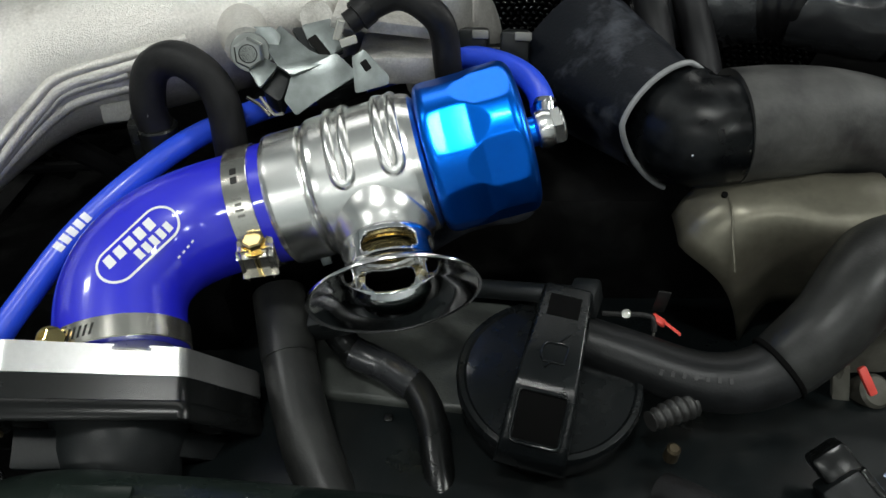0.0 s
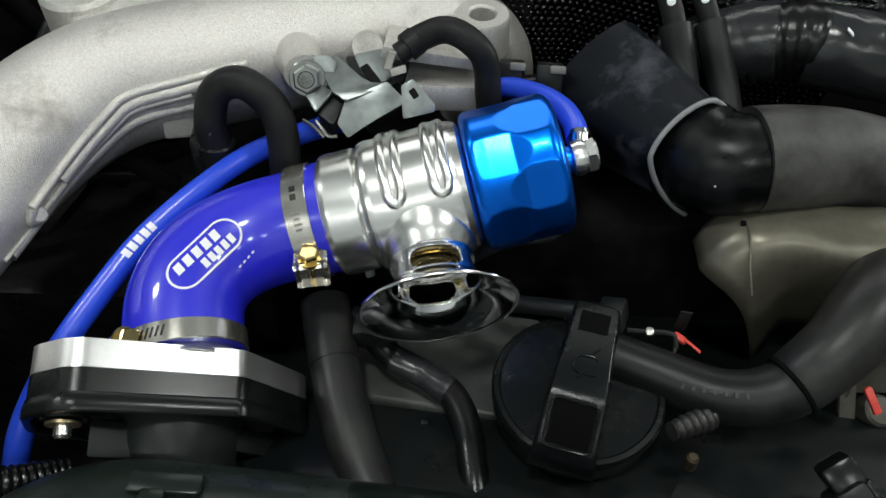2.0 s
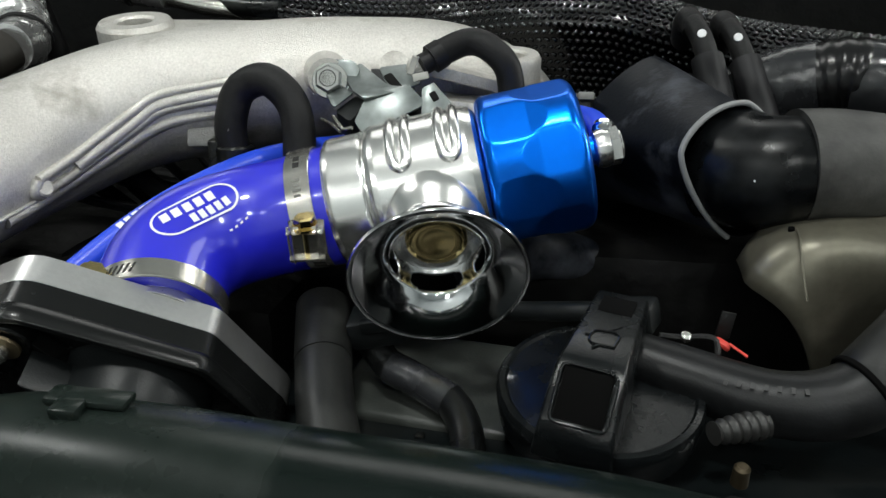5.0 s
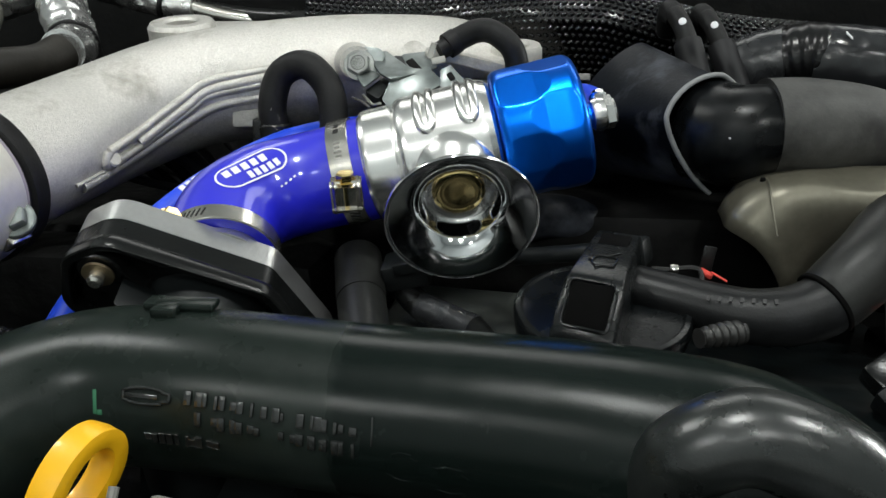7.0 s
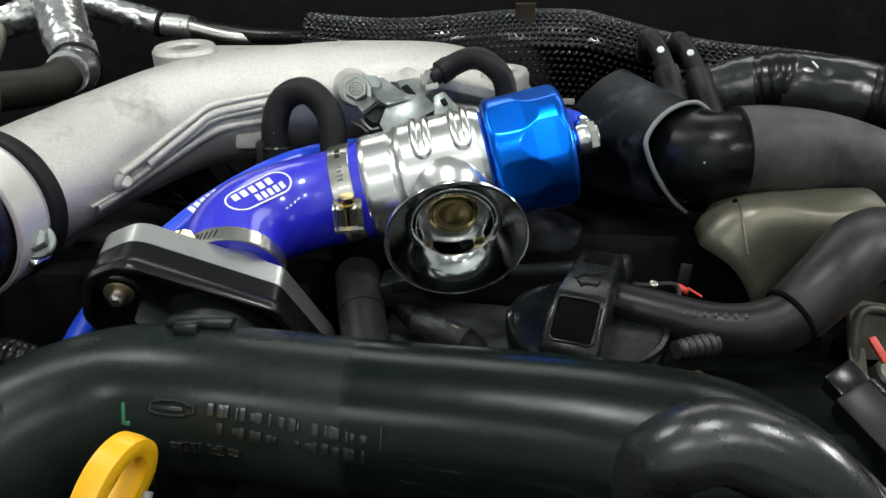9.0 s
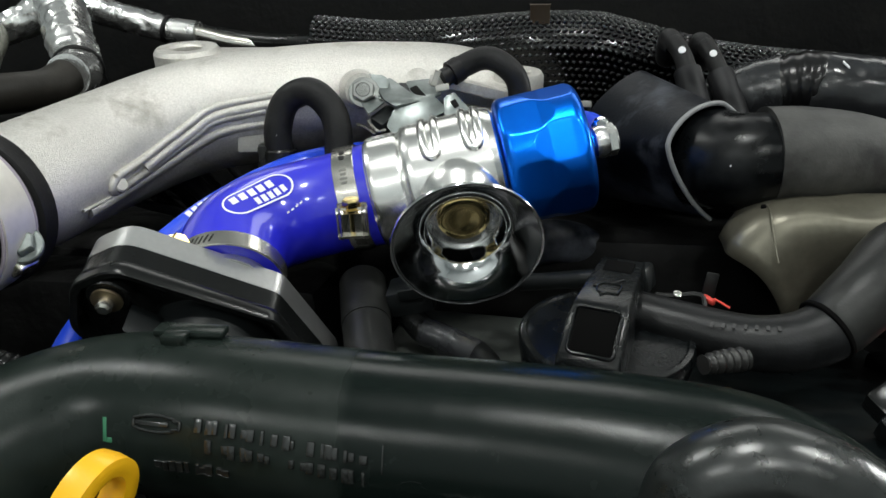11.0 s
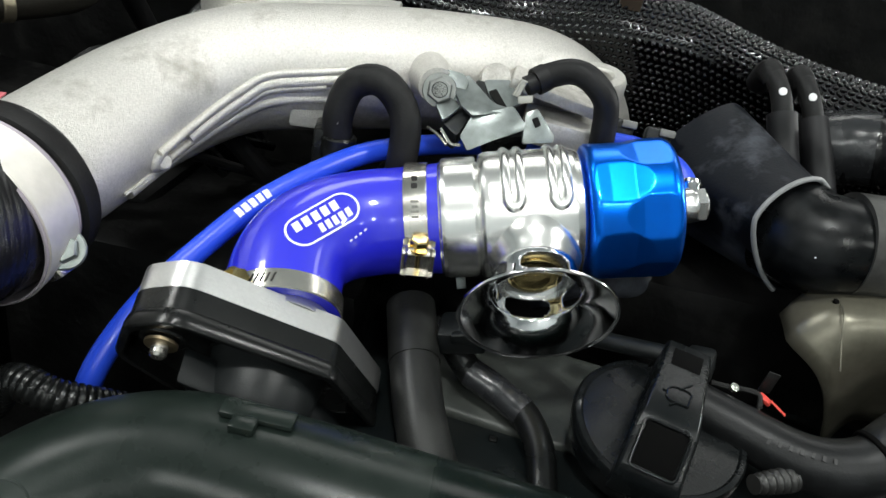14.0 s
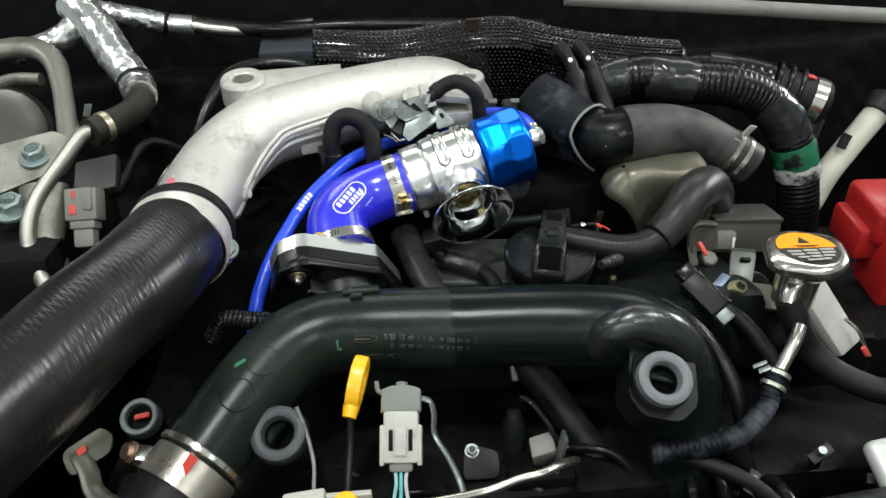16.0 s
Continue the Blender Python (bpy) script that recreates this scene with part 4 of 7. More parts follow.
def sheet(corners, thick, r=0.0015):
    """A flat plate through its corners, with rounded outline."""
    P = [V(*c) for c in corners]
    c = sum(P, Vector()) / len(P)
    nrm = Vector()
    for i in range(len(P)):
        nrm += (P[i] - c).cross(P[(i + 1) % len(P)] - c)
    nrm.normalize()
    if nrm.dot(V(0, -0.8, 0.6)) < 0:
        nrm = -nrm
    x = (P[1] - P[0])
    x = (x - nrm * x.dot(nrm)).normalized()
    y = nrm.cross(x)
    out = [((p - c).dot(x), (p - c).dot(y)) for p in P]
    area = sum(out[i - 1][0] * out[i][1] - out[i][0] * out[i - 1][1] for i in range(len(out)))
    if area < 0:
        out.reverse()
    return prism(round_outline(out, r, 3), c - nrm * thick, x, y, thick, 0.0003)


part("bracket", sheet([(-0.0785, 0.3302, 1.0199), (-0.0725, 0.3388, 1.0249), (-0.059, 0.3294, 1.0171), (-0.0548, 0.328, 1.0158), (-0.048, 0.3285, 1.0155), (-0.0505, 0.3255, 1.0135), (-0.0657, 0.3185, 1.0106), (-0.0718, 0.3217, 1.0135)], 0.0014), ZINC, sol)
part("bracket_front", sheet([(-0.0659, 0.321, 1.0104), (-0.0472, 0.3274, 1.0167), (-0.0375, 0.3239, 1.0085), (-0.0555, 0.3163, 0.9999), (-0.0647, 0.3119, 0.9947), (-0.0695, 0.3145, 1.0008)], 0.0014), ZINC, sol)
part("bracket_side", sheet([(-0.0647, 0.3442, 1.0225), (-0.0519, 0.3487, 1.024), (-0.0433, 0.3387, 1.0163), (-0.0473, 0.3353, 1.0145), (-0.0531, 0.3312, 1.0125), (-0.0593, 0.3349, 1.0157)], 0.0014), ZINC, sol)
# black sheet paints the shade in the bracket's slot
part("slot_shade", sheet([(-0.0612, 0.3365, 1.0192), (-0.0575, 0.3385, 1.0208), (-0.0502, 0.3315, 1.0146), (-0.0533, 0.3295, 1.013)], 0.001, 0.001), VOID, sol, "black sheet for the bracket slot's shade")
part("strip", sheet([(-0.0845, 0.321, 1.0124), (-0.0791, 0.3267, 1.0155), (-0.072, 0.3237, 1.0127), (-0.079, 0.3134, 1.0067)], 0.0013), ZINC, sol)
part("tongue", sheet([(-0.0925, 0.3282, 1.0187), (-0.0906, 0.3302, 1.0244), (-0.0836, 0.3319, 1.0268), (-0.0747, 0.3329, 1.0262), (-0.0706, 0.3324, 1.0228), (-0.0735, 0.3288, 1.0154), (-0.0805, 0.3246, 1.0098), (-0.0866, 0.3249, 1.0104), (-0.091, 0.3262, 1.0145)], 0.0015, 0.003), ZINC, sol)
part("coil_body", sheet([(-0.0792, 0.3171, 1.0047), (-0.0715, 0.3286, 1.0114), (-0.0664, 0.3252, 1.0085), (-0.071, 0.3125, 1.0007)], 0.012, 0.002), MATTE, sol, "black solenoid coil body")
# dark filler plate added so that the bracket's gap looks shaded
part("gap_shade_plate", sheet([(-0.069, 0.343, 1.0215), (-0.0515, 0.349, 1.021), (-0.0455, 0.337, 1.0125), (-0.058, 0.327, 1.0125)], 0.0014), MATTE, sol)
part("coil_rear", block((-0.05, 0.337, 0.998), (0.8, 0.4, 0.2), (-0.4, 0.8, 0.3), (0, -0.5, 0.87), 0.024, 0.018, 0.012, 0.002), PLASTIC, sol)
bm = sheet([(-0.0406, 0.3272, 1.0148), (-0.0354, 0.3295, 1.0176), (-0.0249, 0.325, 1.0073), (-0.0245, 0.3231, 1.004), (-0.0395, 0.3195, 1.0014)], 0.0016, 0.0015)
part("cup", bm, ZINC, sol, "bent zinc fin")
# black sheet paints the shade in the fin's opening
part("cup_slot_shade", sheet([(-0.0372, 0.3258, 1.0128), (-0.0345, 0.3269, 1.0143), (-0.032, 0.3253, 1.0107), (-0.0345, 0.3241, 1.0093)], 0.0012, 0.0006), VOID, sol)
part("plug_band", tube([(-0.0795, 0.3162, 1.0062), (-0.072, 0.327, 1.0136)], 0.0008, 8, 0.002), PALE, sol)
part("white_clip", block((-0.046, 0.3335, 1.0245), (0.3, 0.1, 0.9), (1, 0.3, -0.3), (0.2, -0.95, 0.1), 0.008, 0.0024, 0.0016, 0.0005), PALE, sol, "white plastic clip")
part("white_clip", block((-0.0423, 0.333, 1.0196), (1, 0.3, 0.2), (-0.2, 0.1, 0.9), (0.2, -0.95, 0.1), 0.0075, 0.0035, 0.0018, 0.0005), PALE, sol, "white plastic clip")
part("spigot", lathe((-0.0415, 0.342, 1.025), (0.75, 0.35, 0.45), [(-0.002, 0.0052), (0.008, 0.005), (0.0085, 0.0056), (0.0105, 0.0056)], 24), RUBBER, sol)
part("wire_hook", tube([(-0.079, 0.313, 1.003), (-0.075, 0.309, 1.0), (-0.072, 0.306, 0.9985), (-0.068, 0.305, 0.9995)], 0.0008, 8, 0.001), STEEL, sol)
part("wire_hook", tube([(-0.086, 0.317, 1.001), (-0.08, 0.313, 0.9995), (-0.0745, 0.308, 0.997)], 0.0008, 8, 0.001), STEEL, sol)
hex_bolt((-0.0845, 0.3285, 1.0168), (0.12, -0.9, 0.28), 0.0066, 0.0056, "hex bolt with washer holding the solenoid bracket", 1.28, mat("dark_zinc", (0.3, 0.31, 0.3), 0.3, 0.9, 0.2, 200))

LOWH = [(-0.075, 0.275, 0.925), (-0.066, 0.245, 0.914), (-0.058, 0.222, 0.905), (-0.049, 0.203, 0.897), (-0.036, 0.182, 0.886), (-0.02, 0.165, 0.868)]
COOLANT = mat("worn_grey_black_rubber", (0.013, 0.0135, 0.013), 0.4, 0.0, 0.3, 400, 0.12, 800, dust=(0.03, 0.031, 0.029), dust_scale=30, rvar=0.1, spec=0.35)
lowh = thing("coolant_hose", LOWH[2], "black rubber coolant hose running under the valve", "hose")
part("hose", tube(LOWH, 0.0114, 32, 0.003), COOLANT, lowh)
part("end_cuff", tube(LOWH[:2], 0.0119, 32, 0.003), COOLANT, lowh)
WC = [(-0.062, 0.274, 0.918), (-0.051, 0.2655, 0.9145), (-0.04, 0.255, 0.909), (-0.026, 0.249, 0.906), (-0.013, 0.241, 0.9035), (-0.005, 0.225, 0.901), (-0.002, 0.2085, 0.897), (0.001, 0.188, 0.886), (0.003, 0.16, 0.85)]
wc_ = thing("wiring_conduit", WC[2], "black wiring conduit snaking below the horn", "wiring conduit")
part("conduit", tube(WC, 0.0066, 26, 0.003), PLASTIC, wc_)
part("tape_wrap", crumple(tube(WC[2:5], 0.0071, 26, 0.0015), 0.0004, 220), TAPE, wc_, "shiny tape wrap")
ic = thing("injector_connector", (-0.045, 0.265, 0.925), "small black injector connector below the valve", "connector")
part("body", block((-0.047, 0.262, 0.925), (1, 0.1, 0.2), (0, 1, 0.3), (-0.2, -0.3, 1), 0.022, 0.016, 0.014, 0.002), MATTE, ic)
part("clip", block((-0.046, 0.252, 0.929), (1, 0.1, 0.2), (0, 1, 0.3), (-0.2, -0.3, 1), 0.012, 0.004, 0.006, 0.001), MATTE, ic)
part("cable", tube([(-0.058, 0.262, 0.924), (-0.054, 0.2585, 0.921), (-0.05, 0.258, 0.917)], 0.0012, 8, 0.002), mat("brown_cable", (0.25, 0.1, 0.05), 0.5), ic)

hose("vent_hose", [(-0.02, 0.325, 0.92), (0.006, 0.33, 0.934), (0.028, 0.338, 0.934), (0.045, 0.35, 0.922), (0.055, 0.36, 0.9)], 0.0125, RUBBER_DUSTY, "grey-black rubber hose behind the oil cap")
gr_ = thing("guide_rod", (0.04, 0.265, 0.936), "black plastic rod with a square end beside the oil cap", "rod")
part("rod", tube([(0.004, 0.2765, 0.9285), (0.0174, 0.2727, 0.931), (0.04, 0.2645, 0.936), (0.058, 0.258, 0.94)], 0.0042, 18), MATTE, gr_)
part("end", block((0.0585, 0.2585, 0.9385), (0.93, -0.33, 0.2), (0.33, 0.93, 0), (-0.2, 0, 0.97), 0.012, 0.015, 0.012, 0.002), MATTE, gr_)

# ---- oil filler cap ----
ON = V(0.02, -0.2, 0.97).normalized()
OC = V(0.043, 0.231, 0.921)
CAPMAT = mat("worn_black_cap", (0.0045, 0.0055, 0.006), 0.26, 0.0, 0.3, 400, 0.12, 900, dust=(0.0095, 0.0105, 0.011), dust_scale=30, rvar=0.1, spec=0.27)
oil = thing("oil_filler_cap", OC, "black plastic oil filler cap with a grip bar", "oil cap")
part("disc", lathe(OC, ON, [(-0.014, 0.036), (-0.004, 0.0375), (-0.001, 0.0375), (0.0008, 0.0365), (0.0012, 0.0345), (0.0002, 0.0335), (-0.0005, 0.02)], 64), CAPMAT, oil)
HX = V(0.25, 0.95, 0.17)
HX = (HX - ON * HX.dot(ON)).normalized()
HY = ON.cross(HX)
bm = bmesh.new()
rows = []
for hx, wb, wt, h in ((-0.041, 0.0135, 0.0112, 0.004), (-0.0402, 0.0134, 0.0113, 0.0085), (-0.0375, 0.0132, 0.0113, 0.0125), (-0.022, 0.0128, 0.011, 0.0245), (-0.018, 0.0125, 0.0106, 0.0258), (0.0, 0.0118, 0.0098, 0.025), (0.02, 0.0112, 0.0092, 0.0235), (0.029, 0.0108, 0.0088, 0.0222), (0.0315, 0.0105, 0.0082, 0.0195), (0.032, 0.0105, 0.0082, 0.0)):
    prof = [(-wb, -0.001), (-wb, 0.001), (-wt - 0.0012, h * 0.9), (-wt, h), (wt, h), (wt + 0.0012, h * 0.9), (wb, 0.001), (wb, -0.001)]
    rows.append([bm.verts.new(OC + HX * hx + HY * a + ON * b) for a, b in prof])
for r0, r1 in zip(rows, rows[1:]):
    for k in range(8):
        bm.faces.new((r0[k], r0[(k + 1) % 8], r1[(k + 1) % 8], r1[k]))
bm.faces.new(rows[0])
bm.faces.new(rows[-1])
bar = bevel(part("grip", bm, CAPMAT, oil, sharp=40), 0.0012, 2)
PS, PQ = (HX * 0.76 + ON * 0.65).normalized(), (HX * -0.65 + ON * 0.76).normalized()
pc0 = OC - HX * 0.0298 + ON * 0.0185
# black slab on the grip paints the shade of an open recess
part("grip_recess_shade", block(pc0 + PQ * 0.0002, PS, HY, PQ, 0.0175, 0.0165, 0.0012, 0.0003), BORE, oil, "black slab for the grip recess's shade")
bm = bmesh.new()
rings(bm, [pc0 + PS * a + HY * b + PQ * 0.0008 for a, b in round_outline([(-0.0098, -0.0092), (0.0098, -0.0092), (0.0098, 0.0092), (-0.0098, 0.0092)], 0.003, 5)], [0.0007] * 24, 8, closed=True)
part("grip_rim", bm, CAPMAT, oil)
for mk in ([(-0.009, -0.006), (-0.009, 0.004), (-0.004, 0.006), (0.002, 0.004), (0.002, -0.006), (-0.009, -0.006)], [(0.002, 0.0), (0.006, -0.003), (0.01, -0.006)], [(-0.009, 0.0), (-0.013, 0.003)], [(-0.003, 0.006), (-0.003, 0.0085)]):
    part("raised_mark", tube([OC + HX * (a * 0.75 - 0.003) + HY * b * 0.75 + ON * (0.0252 - 0.0001 * (a * 0.75 - 0.003) / 0.0013) for a, b in mk], 0.0004, 8, 0.0015), CAPMAT, oil)
# second black slab, for the shade in the rear recess
part("rear_recess_shade", block(OC + HX * 0.0175 + ON * 0.0236, HX, HY, ON, 0.0105, 0.0125, 0.0016, 0.0003), BORE, oil, "black slab for the rear recess's shade")
fill = thing("corrugated_conduit", (0.09, 0.2, 0.9), "dull metal corrugated conduit with a brass tip beside the oil cap", "conduit")
part("sleeve", tube([(0.08, 0.212, 0.917), (0.088, 0.216, 0.917), (0.098, 0.221, 0.917)], [0.0035, 0.0045, 0.005], 20, ripple=(0.0035, 0.0012)), mat("dull_metal_conduit", (0.035, 0.035, 0.034), 0.38, 0.4, 0.2, 200), fill)
part("stub", lathe((0.089, 0.207, 0.902), (0, -0.2, 1), [(0, 0.003), (0.007, 0.0027), (0.008, 0.0018)], 14), mat("dull_brass", (0.09, 0.072, 0.045), 0.4, 0.8, 0.2, 200), fill)
hose("engine_loom", [(0.085, 0.195, 0.895), (0.095, 0.185, 0.9), (0.105, 0.175, 0.9), (0.12, 0.165, 0.892), (0.135, 0.15, 0.878)], 0.0085, RUBBER, "black taped wiring loom over the engine", "wiring loom", 20)

# breather hose with red paint mark
LRH = [(0.05, 0.25, 0.926), (0.0745, 0.2415, 0.9225), (0.1048, 0.2295, 0.9205), (0.1293, 0.2302, 0.9255), (0.1503, 0.2398, 0.943), (0.1679, 0.2573, 0.952), (0.1895, 0.281, 0.9485), (0.206, 0.3, 0.93), (0.212, 0.308, 0.89)]
br = thing("breather_hose", (0.13, 0.24, 0.93), "black rubber breather hose with red paint mark", "hose")
part("hose", tube(LRH, [0.0105, 0.011, 0.0118, 0.0128, 0.0142, 0.016, 0.017, 0.0168, 0.016], 36), mat("breather_rubber", (0.0065, 0.007, 0.0075), 0.4, 0.0, 0.3, 400, 0.12, 800, dust=(0.017, 0.018, 0.0195), dust_scale=24, rvar=0.08, spec=0.28), br)
PRINTGREY = mat("faint_grey_print", (0.028, 0.028, 0.028), 0.6)
for mp_, mt_, mn_ in (((0.0851, 0.2261, 0.9291), (0.91, -0.41, -0.08), (-0.26, -0.74, 0.63)), ((0.0893, 0.2249, 0.9294), (0.92, -0.39, -0.07), (-0.23, -0.7, 0.68)), ((0.0934, 0.2238, 0.9298), (0.93, -0.36, -0.04), (-0.2, -0.67, 0.72)), ((0.0976, 0.2227, 0.93), (0.95, -0.31, -0.01), (-0.21, -0.63, 0.75)), ((0.1017, 0.2218, 0.9303), (0.97, -0.23, 0.03), (-0.16, -0.62, 0.77)), ((0.1058, 0.221, 0.9305), (0.99, -0.15, 0.06), (-0.13, -0.63, 0.77)), ((0.11, 0.2204, 0.9307), (0.99, -0.07, 0.1), (-0.13, -0.64, 0.76))):
    part("faint_print", block(mp_, mt_, Vector(mn_).cross(Vector(mt_)), mn_, 0.0013, 0.0022, 0.0004, 0), PRINTGREY, br, "faint printed bar")
part("sleeve", tube([(0.1325, 0.2313, 0.9278), (0.1345, 0.2322, 0.9292), (0.1503, 0.2398, 0.943), (0.1679, 0.2573, 0.952), (0.1895, 0.281, 0.9485), (0.206, 0.3, 0.93)], [0.0128, 0.014, 0.0151, 0.0168, 0.0178, 0.0174], 36), COOLANT, br, "thicker worn hose sleeve")
part("joint", ring_band((0.1318, 0.2311, 0.9274), (0.8, 0.35, 0.5), 0.0128, 0.0022, 0.0014, 40), BORE, br, "black joint ring")
sc = thing("spring_clip", (0.083, 0.256, 0.931), "thin wire clip with red paint on the hose", "clip")
part("wire", tube([(0.066, 0.2575, 0.931), (0.074, 0.257, 0.931), (0.083, 0.2545, 0.933), (0.0865, 0.253, 0.932), (0.0868, 0.25, 0.928)], 0.0013, 8, 0.002), DARK, sc)
part("tip", lathe((0.0757, 0.2565, 0.9312), (0, -0.5, 0.8), [(0, 0.0022), (0.0018, 0.002), (0.0022, 0.0012)], 14), STEEL, sc)
part("red_mark", block((0.0888, 0.2535, 0.931), (0.75, -0.3, -0.35), (0.3, 0.9, 0.1), (0.2, -0.4, 0.85), 0.0062, 0.0042, 0.0026, 0.001), REDMARK, sc, "red paint mark")
part("red_streak", block((0.0935, 0.2485, 0.9312), (0.7, -0.55, -0.3), (0.3, 0.9, 0.1), (0.1, -0.5, 0.85), 0.008, 0.0018, 0.0006, 0.0002), REDMARK, sc)
part("fin", block((0.0902, 0.259, 0.9365), (0.15, 0, 1), (1, 0, -0.15), (0, 1, 0), 0.011, 0.0055, 0.001, 0.0004), DARK, sc)
part("wire_end", tube([(0.0868, 0.25, 0.928), (0.086, 0.247, 0.921), (0.0875, 0.2445, 0.9165), (0.089, 0.243, 0.9145)], 0.0007, 8, 0.002), STEEL, sc)

# ---- intake duct with open scoop ----
scoop = thing("air_duct", (0.09, 0.35, 0.97), "dusty black rubber air duct with a cut lip", "air duct")
MC = V(0.103, 0.3235, 0.982)
MU, MW = V(-0.028, -0.0175, 0.011), V(0.0, 0.002, 0.0285)
bm = bmesh.new()
rows = []


def pinched(a):
    """Sine and cosine drawn towards a rounded diamond."""
    return tuple(math.copysign(abs(v) ** 1.32, v) for v in (math.sin(a), math.cos(a)))


BC, BU, BW = V(0.0615, 0.386, 0.989), V(-0.031, -0.014, 0.0), V(0.006, -0.003, 0.038)
for k in range(17):
    f = k / 10
    g = min(1.0, f)
    shrink = 1.0 if f <= 1 else 1.0 - 0.3 * (f - 1) / 0.6
    c = MC.lerp(BC, g) + (V(-0.008, 0.03, -0.03) * (f - 1) / 0.6 if f > 1 else Vector())
    u, w = MU.lerp(BU, g) * shrink, MW.lerp(BW, g) * shrink
    rows.append([bm.verts.new(c + u * s + w * q * 1.01) for s, q in (pinched(2 * math.pi * a / 56) for a in range(56))])
for r0, r1 in zip(rows, rows[1:]):
    for k in range(56):
        bm.faces.new((r0[k], r0[(k + 1) % 56], r1[(k + 1) % 56], r1[k]))
bm.faces.new(rows[-1])
so = part("sleeve", bm, RUBBER_DUSTY, scoop)
lip = [MC + MU * 1.035 * s + MW * 1.06 * q for s, q in (pinched(radians(a)) for a in range(-22, 172, 4))]
bm = bmesh.new()
rings(bm, lip, [0.0013] * len(lip), 10)
part("lip", bm, mat("worn_grey_lip", (0.2, 0.205, 0.21), 0.5, 0, 0.2, 200), scoop, "worn pale grey lip edge")
# near-black plug stands in for the shade inside the duct's mouth
part("mouth", tube([(0.098, 0.3315, 0.984), (0.108, 0.3205, 0.983), (0.1165, 0.316, 0.9845), (0.13, 0.3165, 0.986)], [0.027, 0.0256, 0.0243, 0.023], 48), mat("mouth_shade_rubber", (0.002, 0.0025, 0.003), 0.3, 0, 0.2, 200, 0.5, 45, dust=(0.009, 0.01, 0.011), dust_scale=50, dust_lo=0.5, dust_hi=0.7, rvar=0.12, spec=0.2), scoop, "near-black plug for the duct mouth's shade")
DUCT = [(0.1225, 0.3165, 0.9865), (0.14, 0.319, 0.987), (0.165, 0.3235, 0.985), (0.19, 0.3265, 0.979), (0.213, 0.3255, 0.968), (0.234, 0.3213, 0.9552), (0.2425, 0.3195, 0.9492)]
part("pipe", tube(DUCT, [0.0252, 0.0248, 0.0236, 0.022, 0.0205, 0.0205, 0.0205], 48), DUCTSKIN, scoop)
part("paint_speck", lathe((0.1023, 0.295, 0.9851), (-0.29, -0.95, 0.1), [(-0.001, 0.0005), (0.0003, 0.0004)], 10), WHITE, scoop, "tiny white speck")
dax = V(0.75, -0.15, -0.5)
dclamp = thing("spring_hose_clamp", (0.229, 0.3225, 0.959), "bright steel spring clamp round the air duct", "hose clamp", "hose clamps")
for k, s in enumerate((-0.0035, 0.007)):
    part("band", ring_band(V(0.2265, 0.323, 0.9598) + dax.normalized() * s, dax, 0.0207, 0.0042, 0.0012, 48), STEEL, dclamp)
part("bridge", block(V(0.2275, 0.3115, 0.976), dax, (0, 1, 0.3), (0.5, -0.3, 0.75), 0.012, 0.006, 0.0015, 0.0005), STEEL, dclamp)
part("ear", block(V(0.237, 0.317, 0.982), (0.45, -0.3, 0.8), (1, 0.3, -0.3), (0, 1, 0.4), 0.014, 0.008, 0.0015, 0.0005), PALE, dclamp)

# heat shield
hs = bmesh.new()
NX, NY = 26, 18
grid = []
for i in range(NX + 1):
    u = i / NX
    row = []
    for j in range(NY + 1):
        w = j / NY
        x0 = 0.103 + 0.06 * max(0.0, w - 0.35)
        x = x0 + (0.196 - x0) * u
        back = 0.306 + 0.004 * math.sin(u * 6)
        edge = math.sin(min(1, u / 0.22) * math.pi / 2) * math.sin(min(1, (1 - u) / 0.14) * math.pi / 2)
        top = 0.947 + 0.021 * edge ** 0.8 + 0.004 * u
        if w < 0.45:
            q = w / 0.45
            y = back - 0.024 * q
            z = top - 0.002 * q - 0.004 * q * q
        else:
            q = (w - 0.45) / 0.55
            y = back - 0.024 - 0.006 * math.sin(q * 3.1) + 0.012 * q * q
            z = top - 0.006 - 0.06 * (0.25 * q + 0.75 * q * q)
        z += 0.0012 * math.sin(x * 140 + 1.3) * math.sin(w * 5)
        row.append(hs.verts.new((x, y, z)))
    grid.append(row)
for i in range(NX):
    for j in range(NY):
        hs.faces.new((grid[i][j], grid[i + 1][j], grid[i + 1][j + 1], grid[i][j + 1]))
shield = thing("heat_shield", (0.14, 0.29, 0.95), "dull tan pressed-steel heat shield below the duct", "heat shield")
solidify(part("sheet", hs, SHIELD, shield), 0.0012, 1.0)
part("crease", tube([(0.12, 0.292, 0.967), (0.1195, 0.283, 0.965), (0.1195, 0.276, 0.957), (0.121, 0.268, 0.945)], 0.0005, 8, 0.002), SHIELD, shield)
# near-black discs on the sheet paint the shade of small holes
for p in ((0.1195, 0.295, 0.9655), (0.145, 0.3045, 0.9685), (0.179, 0.302, 0.9705)):
    part("hole", lathe(p, (0, -0.3, 1), [(-0.001, 0.0016), (0.0007, 0.0016)], 12), VOID, shield, "small near-black disc for a hole's shade")

# ---- corrugated hose with tape, cable pair ----
CORR = [(0.1, 0.43, 0.96), (0.104, 0.412, 0.992), (0.1525, 0.3898, 1.0165), (0.1748, 0.3827, 1.016), (0.2, 0.376, 1.0125), (0.24, 0.372, 1.008), (0.272, 0.372, 0.994), (0.297, 0.37, 0.97), (0.312, 0.368, 0.94), (0.32, 0.367, 0.912), (0.3266, 0.3668, 0.8792), (0.3382, 0.3749, 0.8318)]
